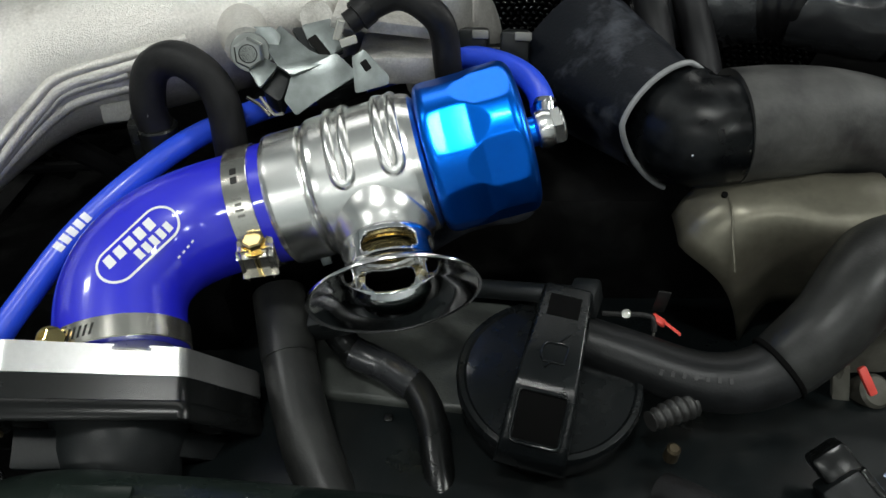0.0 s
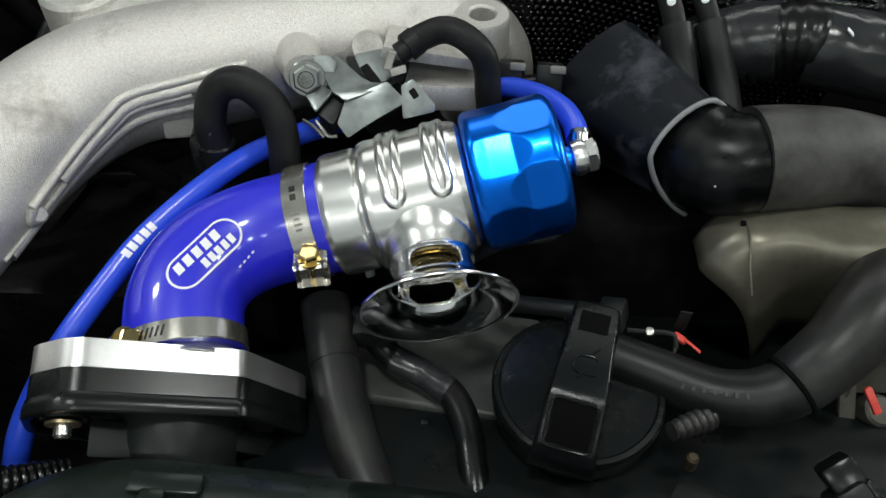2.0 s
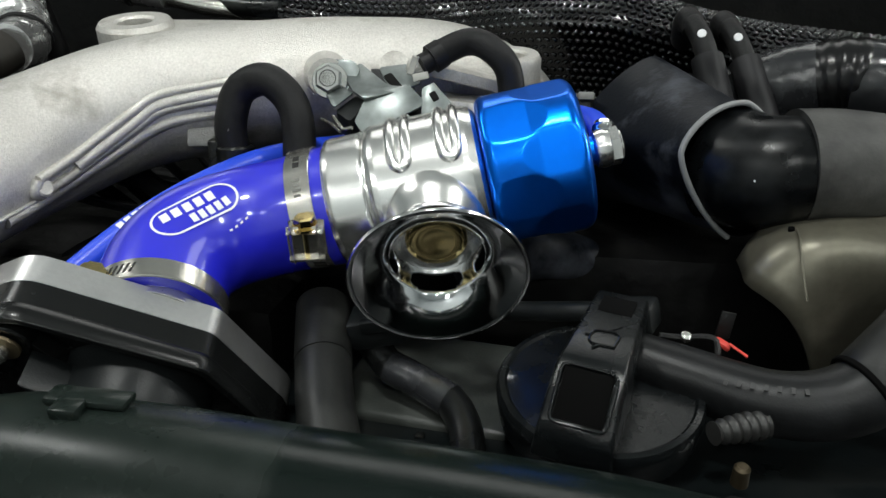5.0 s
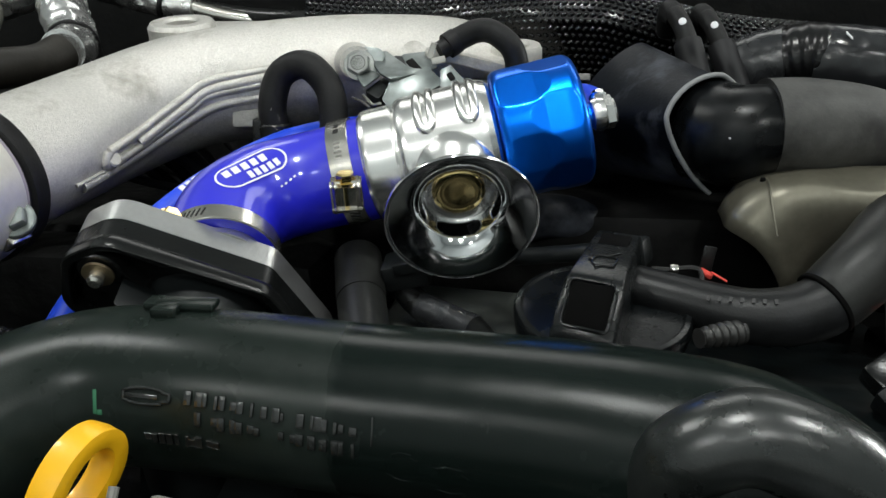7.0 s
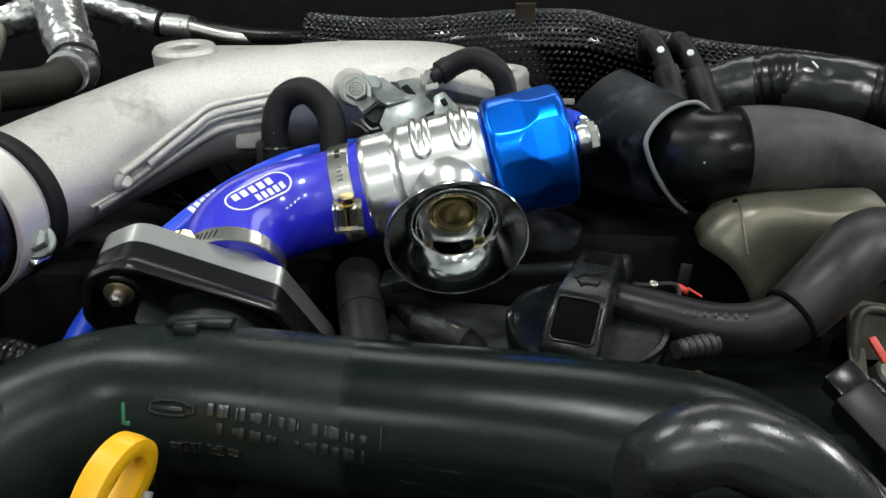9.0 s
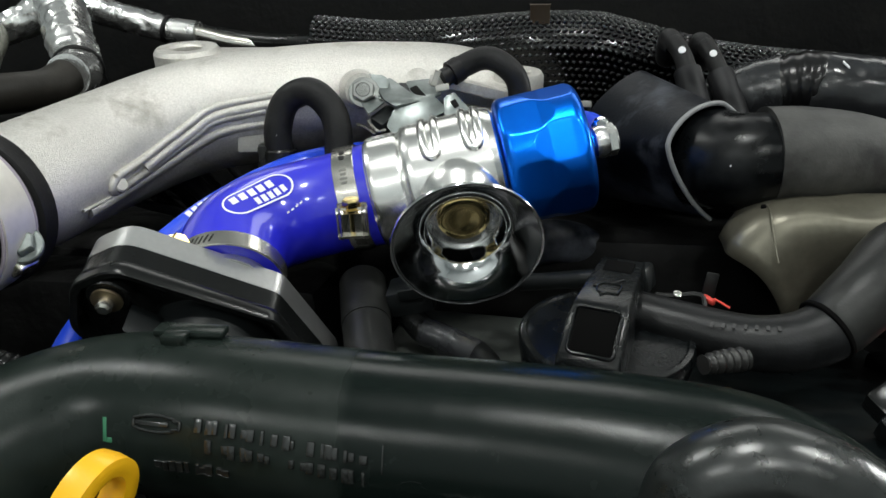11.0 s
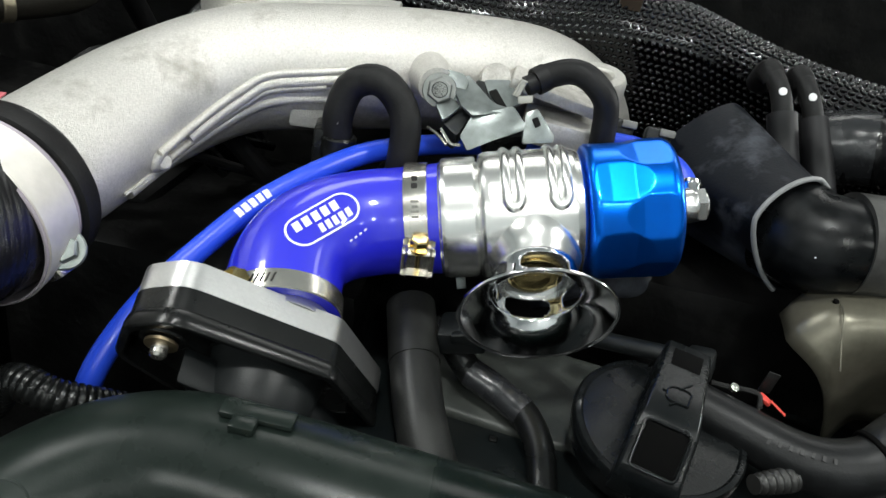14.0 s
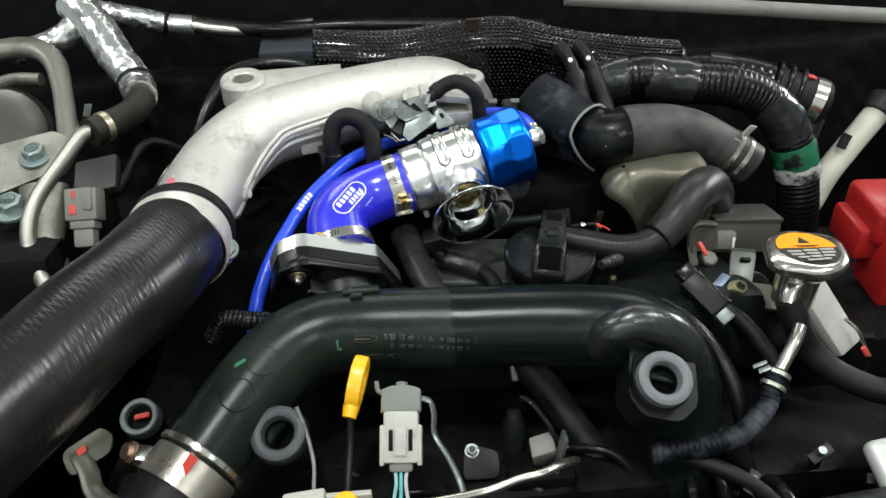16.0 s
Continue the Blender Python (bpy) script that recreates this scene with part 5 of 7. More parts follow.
corr = thing("corrugated_hose", (0.22, 0.37, 1.0), "black corrugated hose wrapped partly in tape", "hose")
part("hose", tube(CORR, 0.0196, 36, ripple=(0.005, 0.0009)), RIBBED, corr)
part("tape", crumple(tube([(0.112, 0.4075, 1.0), (0.125, 0.4005, 1.0075), (0.139, 0.395, 1.0132), (0.1505, 0.3905, 1.016)], [0.0202, 0.0206, 0.0208, 0.0203], 40, 0.0022), 0.0007, 160), TAPE, corr, "wrinkled black tape")
part("tape", crumple(tube([(0.164, 0.3862, 1.0165), (0.1748, 0.3827, 1.016), (0.187, 0.3793, 1.0147), (0.2, 0.376, 1.0125), (0.206, 0.3745, 1.0115)], [0.0203, 0.0209, 0.0211, 0.0208, 0.0202], 40, 0.0022), 0.0009, 150), TAPE, corr, "wrinkled black tape")
part("tape", crumple(tube([(0.274, 0.372, 0.992), (0.286, 0.3713, 0.982), (0.297, 0.37, 0.97), (0.3055, 0.3688, 0.9545)], [0.0203, 0.0208, 0.0208, 0.0203], 40, 0.002), 0.0011, 140), TAPE, corr, "wrinkled black tape")
part("tape_end", block((0.176, 0.3665, 1.0285), (0.7, 0.1, -0.6), (0.3, 0.8, 0.5), (0, -0.6, 0.8), 0.012, 0.002, 0.0008, 0.0002), WHITE, corr, "pale torn tape edge")
part("green_tape", crumple(tube([(0.3085, 0.3685, 0.9479), (0.312, 0.368, 0.94), (0.3146, 0.3677, 0.9334), (0.3166, 0.3675, 0.9259)], [0.0204, 0.0211, 0.0212, 0.0206], 40, 0.002), 0.0009, 150), GREENTAPE, corr, "green and white tape")
part("white_tape", crumple(tube([(0.3163, 0.3675, 0.9272), (0.3175, 0.3673, 0.9227), (0.3187, 0.3671, 0.9182), (0.32, 0.367, 0.9127)], [0.0205, 0.0214, 0.0212, 0.0203], 40, 0.0018), 0.0014, 130), mat("silver_tape", (0.6, 0.6, 0.58), 0.28, 0.4, 0.2, 80, 0.6, 90, dust=(0.05, 0.06, 0.055), dust_scale=28, dust_lo=0.5, dust_hi=0.58), corr, "crumpled silver tape")
for k, (pts, lab) in enumerate((([(0.086, 0.418, 1.034), (0.0845, 0.4, 1.0445), (0.09, 0.386, 1.0365), (0.095, 0.377, 1.02), (0.099, 0.362, 1.0), (0.1, 0.35, 0.985)], "a"), ([(0.107, 0.43, 1.03), (0.1045, 0.4115, 1.0425), (0.1095, 0.397, 1.0345), (0.116, 0.388, 1.018), (0.121, 0.372, 0.999), (0.124, 0.36, 0.984)], "b"))):
    cb = thing("heater_hose", pts[2], "thin black hose with a grey sleeve and white dot", "hose", "heater hoses")
    part("hose", tube(pts, 0.0054, 24), RUBBER, cb)
    part("sleeve", tube([V(*pts[3]) * 0.6 + V(*pts[2]) * 0.4, pts[4], pts[5]], 0.0078, 24), mat("grey_sleeve", (0.013, 0.013, 0.0145), 0.5, 0, 0.15, 200, spec=0.25), cb, "grey rubber sleeve")
    part("collar", tube([pts[0], pts[1], V(*pts[1]) * 0.5 + V(*pts[2]) * 0.5], [0.0066, 0.0068, 0.006], 24), RUBBER, cb)
    part("paint_dot", lathe(V(*pts[2]) + V(-0.1, -0.68, 0.3).normalized() * 0.0055, (-0.1, -0.68, 0.3), [(0, 0.0022), (0.0006, 0.002)], 16), WHITE, cb, "white paint dot")
wd = thing("air_intake_tube", (0.33, 0.44, 0.98), "ribbed black intake tube with a pale strap clamp", "intake tube")
part("tube", tube([(0.2165, 0.4596, 0.9988), (0.2497, 0.4521, 0.9988), (0.2821, 0.4427, 0.9952), (0.3081, 0.4316, 0.9878)], [0.018, 0.019, 0.0205, 0.0215], 36, ripple=(0.009, 0.0008)), RIBBED, wd)
part("tape_patch", crumple(tube([(0.2497, 0.4521, 0.9988), (0.2691, 0.4465, 0.9966)], 0.021, 32, 0.002), 0.0006, 150), TAPE, wd, "shiny black tape")
part("rib", ring_band((0.3109, 0.4309, 0.9867), (0.039, -0.015, -0.013), 0.0222, 0.0045, 0.0042, 40), PLASTIC, wd)
part("rib", ring_band((0.3216, 0.4274, 0.9835), (0.039, -0.015, -0.013), 0.0222, 0.0045, 0.0042, 40), PLASTIC, wd)
part("rib", ring_band((0.3329, 0.4249, 0.9799), (0.039, -0.015, -0.013), 0.0222, 0.0045, 0.0042, 40), PLASTIC, wd)
part("end", tube([(0.3109, 0.4309, 0.9867), (0.3289, 0.423, 0.9802), (0.3503, 0.4159, 0.9733), (0.3587, 0.4141, 0.9709)], 0.0218, 36), RUBBER, wd)
part("strap", ring_band((0.3503, 0.4159, 0.9733), (0.039, -0.015, -0.013), 0.0222, 0.012, 0.001, 48), STEEL, wd, "slotted steel strap")
part("red_mark", block((0.342, 0.413, 0.999), (0.93, 0, -0.3), (0, 1, 0.3), (0.3, -0.2, 0.9), 0.009, 0.006, 0.002, 0.0005), REDMARK, wd)
hose("heater_pipe", [(0.36, 0.43, 0.95), (0.35, 0.42, 0.93), (0.34, 0.4, 0.9), (0.335, 0.39, 0.85)], 0.013, RUBBER, "black rubber hose below the intake tube")

# ---- moulded black charge pipe across the front ----
FP = [(-0.2285, 0.056, 0.864), (-0.207, 0.088, 0.879), (-0.187, 0.116, 0.893), (-0.164, 0.141, 0.9045), (-0.135, 0.1535, 0.911), (-0.094, 0.152, 0.9125), (-0.04, 0.149, 0.911), (0.012, 0.143, 0.912), (0.05, 0.1365, 0.912), (0.0805, 0.13, 0.9095), (0.1, 0.1239, 0.898), (0.1123, 0.1175, 0.876), (0.1165, 0.1126, 0.848), (0.1156, 0.1019, 0.8184), (0.1122, 0.0941, 0.7929)]
fp = thing("charge_pipe", (-0.04, 0.149, 0.911), "glossy moulded black plastic charge pipe across the engine", "pipe")
part("pipe", tube(FP, [0.027, 0.0275, 0.0285, 0.029, 0.029, 0.029, 0.029, 0.029, 0.0295, 0.0295, 0.0295, 0.029, 0.029, 0.028, 0.028], 64, 0.003), PIPE, fp)


def pipe_point(x, deg, lift=0.0):
    """A point on the pipe's skin near world x; deg 0 faces front, 90 up."""
    path, tt = smooth_path(FP, 0.002)
    i = min(range(2, len(path) - 2), key=lambda i: abs(path[i].x - x) + (10 if path[i].y < 0.125 else 0))
    t = (path[i + 1] - path[i - 1]).normalized()
    up = Vector((0, 0, 1))
    up = (up - t * up.dot(t)).normalized()
    fr = t.cross(up)
    if fr.y > 0:
        fr = -fr
    q = fr * math.cos(radians(deg)) + up * math.sin(radians(deg))
    return path[i] + q * (0.029 + lift), t, q


# lighter, glossier tone paints the glints on the moulded marks
RAISED = mat("glint_raised_plastic", (0.014, 0.0155, 0.015), 0.22, 0.0, 0.2, 300, spec=0.7)


def emboss(x, deg, w, h, lift=0.0006, name="raised_mark", material=None, label=""):
    p, t, q = pipe_point(x, deg, 0.0)
    part(name, block(p, t, q.cross(t), q, w, h, lift * 2, 0.0002), material or RAISED, fp, label)


random.seed(4)


def glyph(x, deg, w, h):
    """One raised bar, toned for glints, where a moulded character stands."""
    emboss(x, deg + random.uniform(-0.5, 0.5), w * random.choice((0.5, 0.8, 1.0, 1.15)), h * random.choice((0.6, 0.85, 1.0, 1.0)), 0.0009)


for x0, x1, deg, w, h in ((-0.0905, -0.034, (23, 15), 0.0022, 0.0046), (-0.0905, -0.032, (10, 3), 0.0022, 0.0046), (-0.103, -0.08, (-5, -6), 0.0018, 0.0036)):
    x = x0
    while x < x1:
        dg = deg[0] + (deg[1] - deg[0]) * (x - x0) / (x1 - x0)
        if random.random() > 0.07:
            glyph(x, dg, w, h)
        x += w * 1.35
bm = bmesh.new()
rings(bm, [pipe_point(-0.1044 + 0.0085 * math.cos(a), 21 + 5 * math.sin(a), 0.0002)[0] for a in [2 * math.pi * k / 40 for k in range(40)]], [0.0007] * 40, 8, closed=True)
part("raised_oval", bm, RAISED, fp)
emboss(-0.1044, 21, 0.012, 0.0016)
for cx, cd in ((-0.018, -5), (-0.003, -11)):
    bm = bmesh.new()
    rings(bm, [pipe_point(cx + 0.0055 * math.cos(a), cd + 10 * math.sin(a), 0.0)[0] for a in [2 * math.pi * k / 32 for k in range(32)]], [0.00018] * 32, 8, closed=True)
    part("raised_ring", bm, PIPE, fp)
emboss(-0.1233, 15, 0.0013, 0.008, 0.0002, "green_mark", GREENMARK, "green paint tick")
emboss(-0.1226, 8, 0.002, 0.0018, 0.0002, "green_mark", GREENMARK, "green paint tick")
emboss(-0.0285, 16, 0.0006, 0.009, 0.0004)
tp, tt_, tq = pipe_point(-0.1073, 98, 0.0)
part("clip_tab", block(tp + V(0, 0, 0.0018), (1, 0, 0), (0, 1, 0.1), (0, -0.1, 1), 0.026, 0.008, 0.003, 0.0012), PIPE, fp)
part("clip_tab", block(tp + V(-0.003, -0.006, 0.0008), (1, 0, 0), (0, 1, 0.1), (0, -0.1, 1), 0.009, 0.007, 0.005, 0.0012), PIPE, fp)
path_fp, _ = smooth_path(FP, 0.002)


def pad(c, n, r):
    """A faint round moulding ridge hugging the pipe."""
    n = Vector(n).normalized()
    u = n.cross(V(0, 1, 0)).normalized()
    w = n.cross(u)
    ridge = []
    for k in range(40):
        q = V(*c) + (u * math.cos(k * math.pi / 20) + w * math.sin(k * math.pi / 20)) * r
        o = min(path_fp, key=lambda p: (p - q).length)
        ridge.append(o + (q - o).normalized() * 0.0287)
    bm = bmesh.new()
    rings(bm, ridge, [0.0005] * 40, 8, closed=True)
    part("pad", bm, PIPE, fp)


pad(V(-0.1734, 0.1117, 0.9219), (0.18, -0.52, 0.84), 0.0105)
pad(V(-0.1885, 0.0911, 0.9116), (0.19, -0.56, 0.81), 0.011)
part("green_mark", block(V(-0.1882, 0.1108, 0.9219), (0.7, 0.3, 0.2), (-0.3, 0.9, 0.3), (-0.15, -0.32, 0.94), 0.008, 0.003, 0.0008, 0.0002), GREENMARK, fp, "green paint dab")


def grommet_mount(c, axis, back, width, label, tone):
    """A moulded lug with a grey rubber isolator ring, carried on an arm from the pipe."""
    t = thing("rubber_mount", c, label, "rubber mount", "pipe mounts")
    a = Vector(axis).normalized()
    part("ring", lathe(c, a, [(-0.012, 0.0102), (0.001, 0.0102), (0.003, 0.0112), (0.0042, 0.0132), (0.0042, 0.0158), (0.003, 0.0178), (0.0, 0.0182), (-0.006, 0.0182)], 48, caps=False), mat("grey_rubber", tone, 0.45, 0, 0.15, 300, 0.1, 700, spec=0.4), t, "grey rubber ring")
    part("sleeve", lathe(c, a, [(-0.05, 0.016), (-0.02, 0.0178), (-0.013, 0.0193), (-0.0035, 0.0195), (-0.0025, 0.0185), (-0.003, 0.0178), (-0.0125, 0.0178)], 40), PLASTIC, t)
    # black disc and inner rib paint the shade down the bore
    part("bore", lathe(V(*c) + a * -0.0115, a, [(0, 0.0103), (0.0003, 0.0103)], 24), BORE, t)
    part("inner_rib", lathe(V(*c) + a * -0.011, a, [(0, 0.0102), (0.007, 0.0102), (0.0075, 0.0085), (0, 0.0085)], 24, caps=False), BORE, t)
    d = V(*back) - V(*c)
    part("arm", block((V(*c) + V(*back)) / 2 - a * 0.012, d, a.cross(d), a, d.length, width, 0.016, 0.004, seg=3), PIPE, t)


# this ring's lighter tone stands in for stronger light on it
grommet_mount((0.086, 0.075, 0.909), (0.08, -0.6, 0.78), (0.098, 0.118, 0.918), 0.038, "grey rubber isolator on the pipe's lug, toned lighter as lit", (0.13, 0.14, 0.15))
grommet_mount((-0.1645, 0.08, 0.8855), (-0.05, -0.55, 0.8), (-0.19, 0.1, 0.893), 0.03, "grey rubber isolator beside the pipe's lower end", (0.045, 0.05, 0.056))
DUSTYPIPE = mat("dusty_moulded_plastic", (0.009, 0.011, 0.0105), 0.3, 0.0, 0.25, 400, 0.08, 900, dust=(0.02, 0.0225, 0.022), dust_scale=40, dust_lo=0.35, dust_hi=0.8, rvar=0.08, spec=0.75)
part("arch", tube([(0.049, 0.124, 0.898), (0.0525, 0.114, 0.912), (0.0594, 0.1085, 0.9255), (0.0758, 0.108, 0.9325), (0.0985, 0.108, 0.9225), (0.1155, 0.108, 0.9), (0.1225, 0.108, 0.87), (0.1205, 0.107, 0.84), (0.117, 0.1, 0.81)], [0.007, 0.0105, 0.0122, 0.013, 0.0138, 0.0142, 0.0145, 0.015, 0.015], 40, 0.003), DUSTYPIPE, fp, "dusty ridge arching over the lug")
LA = V(0.08, -0.6, 0.78).normalized()
LXA = V(0.0353, -0.0027, -0.0056)
LXA = (LXA - LA * LXA.dot(LA)).normalized()
LYA = LA.cross(LXA)
part("lug", prism(round_outline([(-0.0175, 0.032), (0.0195, 0.032), (0.027, 0.015), (0.027, -0.012), (0.014, -0.024), (-0.01, -0.022), (-0.0195, -0.01)], [0.0025, 0.006, 0.012, 0.014, 0.012, 0.012, 0.01], 5), V(0.086, 0.075, 0.909) - LA * 0.0425, LXA, LYA, 0.03, 0.0015), MATTE, fp, "flat dark mounting lug")

# lower coupling
lax = V(-0.55, -0.74, -0.36)
lc = thing("pipe_coupling", (-0.226, 0.06, 0.866), "steel strap coupling with red paint on the pipe's end", "hose clamp", "hose clamps")
part("strap", ring_band((-0.2235, 0.0635, 0.868), lax, 0.0278, 0.021, 0.0016, 64), mat("old_steel", (0.5, 0.46, 0.4), 0.32, 0.9, 0.2, 200, 0.1, 300, rvar=0.1), lc)
part("bead", ring_band((-0.215, 0.075, 0.8735), lax, 0.0275, 0.005, 0.0032, 64), STEEL, lc)
part("screw", lathe((-0.256, 0.0745, 0.885), (-0.5, -0.3, 0.55), [(-0.012, 0.0035), (0, 0.0035), (0.0, 0.0068), (0.002, 0.0068), (0.0024, 0.0052), (0.006, 0.005)], 24), mat("copper_screw", (0.6, 0.4, 0.3), 0.35, 0.9, 0.2, 200), lc, "coppery clamp screw")
part("screw_block", block((-0.245, 0.073, 0.882), (0.8, 0.1, -0.3), (0, 1, 0.3), (0.3, -0.3, 0.8), 0.02, 0.012, 0.009, 0.002), STEEL, lc)
part("red_mark", block((-0.2165, 0.048, 0.8915), (0.55, 0.3, 0.6), (0.7, -0.6, -0.3), (0.1, -0.7, 0.7), 0.02, 0.006, 0.0012, 0.0003), REDMARK, lc, "red paint mark")
hose("lower_charge_hose", [(-0.228, 0.057, 0.865), (-0.242, 0.036, 0.855), (-0.258, 0.012, 0.84), (-0.27, -0.01, 0.81)], 0.0272, RUBBER, "black rubber hose below the pipe coupling", seg=40)

# ---- firewall insulation: woven glossy blanket ----


def blanket(x, q):
    """The rolled blanket's surface: q 0 at the back of its top roll, 1 at its foot."""
    top = 1.0605 - 0.19 * max(0.0, x - 0.05) - 0.1 * max(0.0, -0.15 - x) + 0.003 * math.sin(x * 31 + 1)
    r = 0.022
    if q < 0.35:
        a = radians(115) * (1 - q / 0.35)
        y, z = 0.458 - r * math.cos(a), top - r + r * math.sin(a)
    else:
        u = (q - 0.35) / 0.65
        y, z = 0.436 + 0.06 * u, top - r - 0.1 * u
    y += 0.005 * math.sin(x * 24) + 0.003 * math.sin(x * 53 + q * 5)
    return V(x, y, z)


ins = thing("insulation_blanket", (0.03, 0.5, 1.0), "glossy black woven insulation blanket on the firewall", "insulation")
bm = bmesh.new()
gr = [[bm.verts.new(blanket(-0.15 + 0.37 * i / 60, j / 20)) for j in range(21)] for i in range(61)]
for i in range(60):
    for j in range(20):
        bm.faces.new((gr[i][j], gr[i + 1][j], gr[i + 1][j + 1], gr[i][j + 1]))
solidify(part("sheet", bm, BRAID, ins), 0.0008, 0.0)
bm = bmesh.new()
random.seed(9)
for i in range(80):
    for j in range(35):
        x = -0.148 + 0.366 * (i + 0.5 * (j % 2)) / 80
        q = (j + 0.5) / 35
        p = blanket(x, q)
        ex = (blanket(x + 0.001, q) - blanket(x - 0.001, q)).normalized()
        eq = (blanket(x, q + 0.01) - blanket(x, q - 0.01)).normalized()
        n = ex.cross(eq)
        if n.y > 0.3 or n.z < -0.3:
            n = -n
        tw = 0.5 * (-1) ** j + random.uniform(-0.15, 0.15)
        a = ex * math.cos(tw) + eq * math.sin(tw)
        b = eq * math.cos(tw) - ex * math.sin(tw)
        rows = []
        for ra, up in ((1.0, -0.0004), (0.72, 0.0013), (0.3, 0.0019)):
            rows.append([bm.verts.new(p + a * (0.0027 * ra * math.cos(k * math.pi / 4)) + b * (0.0017 * ra * math.sin(k * math.pi / 4)) + n * up) for k in range(8)])
        for r0, r1 in zip(rows, rows[1:]):
            for k in range(8):
                bm.faces.new((r0[k], r0[(k + 1) % 8], r1[(k + 1) % 8], r1[k]))
        bm.faces.new(rows[-1])
me = bpy.data.meshes.new("weave")
for f in bm.faces:
    f.smooth = True
bmesh.ops.translate(bm, verts=bm.verts, vec=V(-0.03, -0.5, -1.0))
bm.to_mesh(me)
bm.free()
me.materials.append(BRAID)
weave = new("weave", me)
weave.parent = ins
tagged(weave, "raised glossy weave", kind="stuff")
for bx in (0.007,):
    part("fixing_strap", block(blanket(bx, 0.22) + V(0, -0.001, 0.004), (1, 0, 0), (0, 0.3, -1), (0, -1, -0.3), 0.013, 0.016, 0.002, 0.0005), mat("brown_strap", (0.03, 0.019, 0.009), 0.5, 0.2, 0.2, 100), ins, "brown fixing strap")
hose("brake_pipe", [(-0.3, 0.585, 1.056), (-0.24, 0.57, 1.047), (-0.19, 0.56, 1.045), (-0.12, 0.56, 1.045), (-0.03, 0.565, 1.04), (0.1, 0.57, 1.03)], 0.0075, PLASTIC, "black pipe along the firewall", "pipe", 16)

# ---- front of the bay: dipstick, sensor plug, brackets ----
dip = thing("oil_dipstick", (-0.1115, 0.094, 0.9), "yellow plastic dipstick ring on a dark rod", "dipstick")
DL = V(0.27, 0.73, 0.63).normalized()
DN = V(0.98, -0.14, -0.11)
DN = (DN - DL * DN.dot(DL)).normalized()
DS = DN.cross(DL)
dc = V(-0.1115, 0.094, 0.9115)
loop = []
for k in range(48):
    a = 2 * math.pi * k / 48
    wid = 0.0098 * (1.0 + 0.12 * math.sin(a))
    loop.append(dc + DL * (0.0145 * math.sin(a)) + DS * (wid * math.cos(a)))
bm = bmesh.new()
n = len(loop)
rows = []
for i in range(n):
    t = (loop[(i + 1) % n] - loop[i - 1]).normalized()
    o = t.cross(DN)
    hw, ht = 0.0028, 0.0042
    prof = [(-hw, -ht), (-hw * 0.4, -ht * 1.15), (hw * 0.4, -ht * 1.15), (hw, -ht), (hw * 1.15, 0), (hw, ht), (hw * 0.4, ht * 1.15), (-hw * 0.4, ht * 1.15), (-hw, ht), (-hw * 1.15, 0)]
    rows.append([bm.verts.new(loop[i] + o * a + DN * b) for a, b in prof])
for i in range(n):
    a, b = rows[i], rows[(i + 1) % n]
    for k in range(10):
        bm.faces.new((a[k], a[(k + 1) % 10], b[(k + 1) % 10], b[k]))
part("ring", bm, YELLOW, dip, sharp=50)
part("stem", lathe(dc - DL * 0.0155, -DL, [(0, 0.0055), (0.004, 0.005), (0.008, 0.0045)], 20), YELLOW, dip)
part("rod", tube([dc - DL * 0.02, (-0.1188, 0.0724, 0.877), (-0.1217, 0.05, 0.855), (-0.123, 0.03, 0.81)], 0.0024, 10), DARK, dip)
dk = thing("oil_level_cap", (-0.122, 0.042, 0.86), "yellow plastic plug beside a pale tab", "plug")
part("plug", lathe((-0.1225, 0.0415, 0.856), (0, -0.3, 1), [(-0.04, 0.008), (0.004, 0.0085), (0.0065, 0.007), (0.007, 0.004)], 28), YELLOW, dk)
part("tab", block((-0.121, 0.047, 0.856), (1, 0, 0), (0, 1, 0.2), (0, -0.2, 1), 0.03, 0.004, 0.014, 0.001), PALE, dk)

plug = thing("sensor_plug", (-0.085, 0.068, 0.888), "grey plastic sensor plug on a steel bracket", "connector")
GX, GU = V(1, -0.08, -0.02).normalized(), V(0.06, 0.68, 0.73)
GU = (GU - GX * GU.dot(GX)).normalized()
GN = GX.cross(GU)
g0 = V(-0.0835, 0.0835, 0.9025)
part("head", prism(round_outline([(-0.0125, -0.008), (0.0125, -0.008), (0.0125, 0.0065), (0.006, 0.0085), (-0.006, 0.0085), (-0.0125, 0.0062)], 0.0015, 3), g0 - GN * 0.008, GX, GU, 0.016, 0.001), mat("green_grey_plastic", (0.17, 0.18, 0.16), 0.45, 0, 0.08, 200, 0.05, 900), plug, "greenish grey plug head")
part("nose", lathe(g0 + GU * 0.0085, GU, [(0, 0.004), (0.0025, 0.0038), (0.003, 0.0025)], 16), GREY, plug)
part("shell", block(g0 - GU * 0.0165 + GN * 0.0005, GX, GU, GN, 0.022, 0.018, 0.017, 0.0015), PALE, plug, "pale grey plug shell")
part("skirt", block(g0 - GU * 0.0295 - GX * 0.0005, GX, GU, GN, 0.025, 0.02, 0.018, 0.0016), PALE, plug)
for sx in (-1, 1):
    part("slot", block(g0 - GU * 0.0255 + GX * 0.0062 * sx + GN * 0.0092, GX, GU, GN, 0.0026, 0.013, 0.0006, 0.0002), VOID, plug)
    part("guide", block(g0 - GU * 0.0285 + GX * 0.0118 * sx + GN * 0.003, GX, GU, GN, 0.003, 0.025, 0.013, 0.001), PALE, plug)
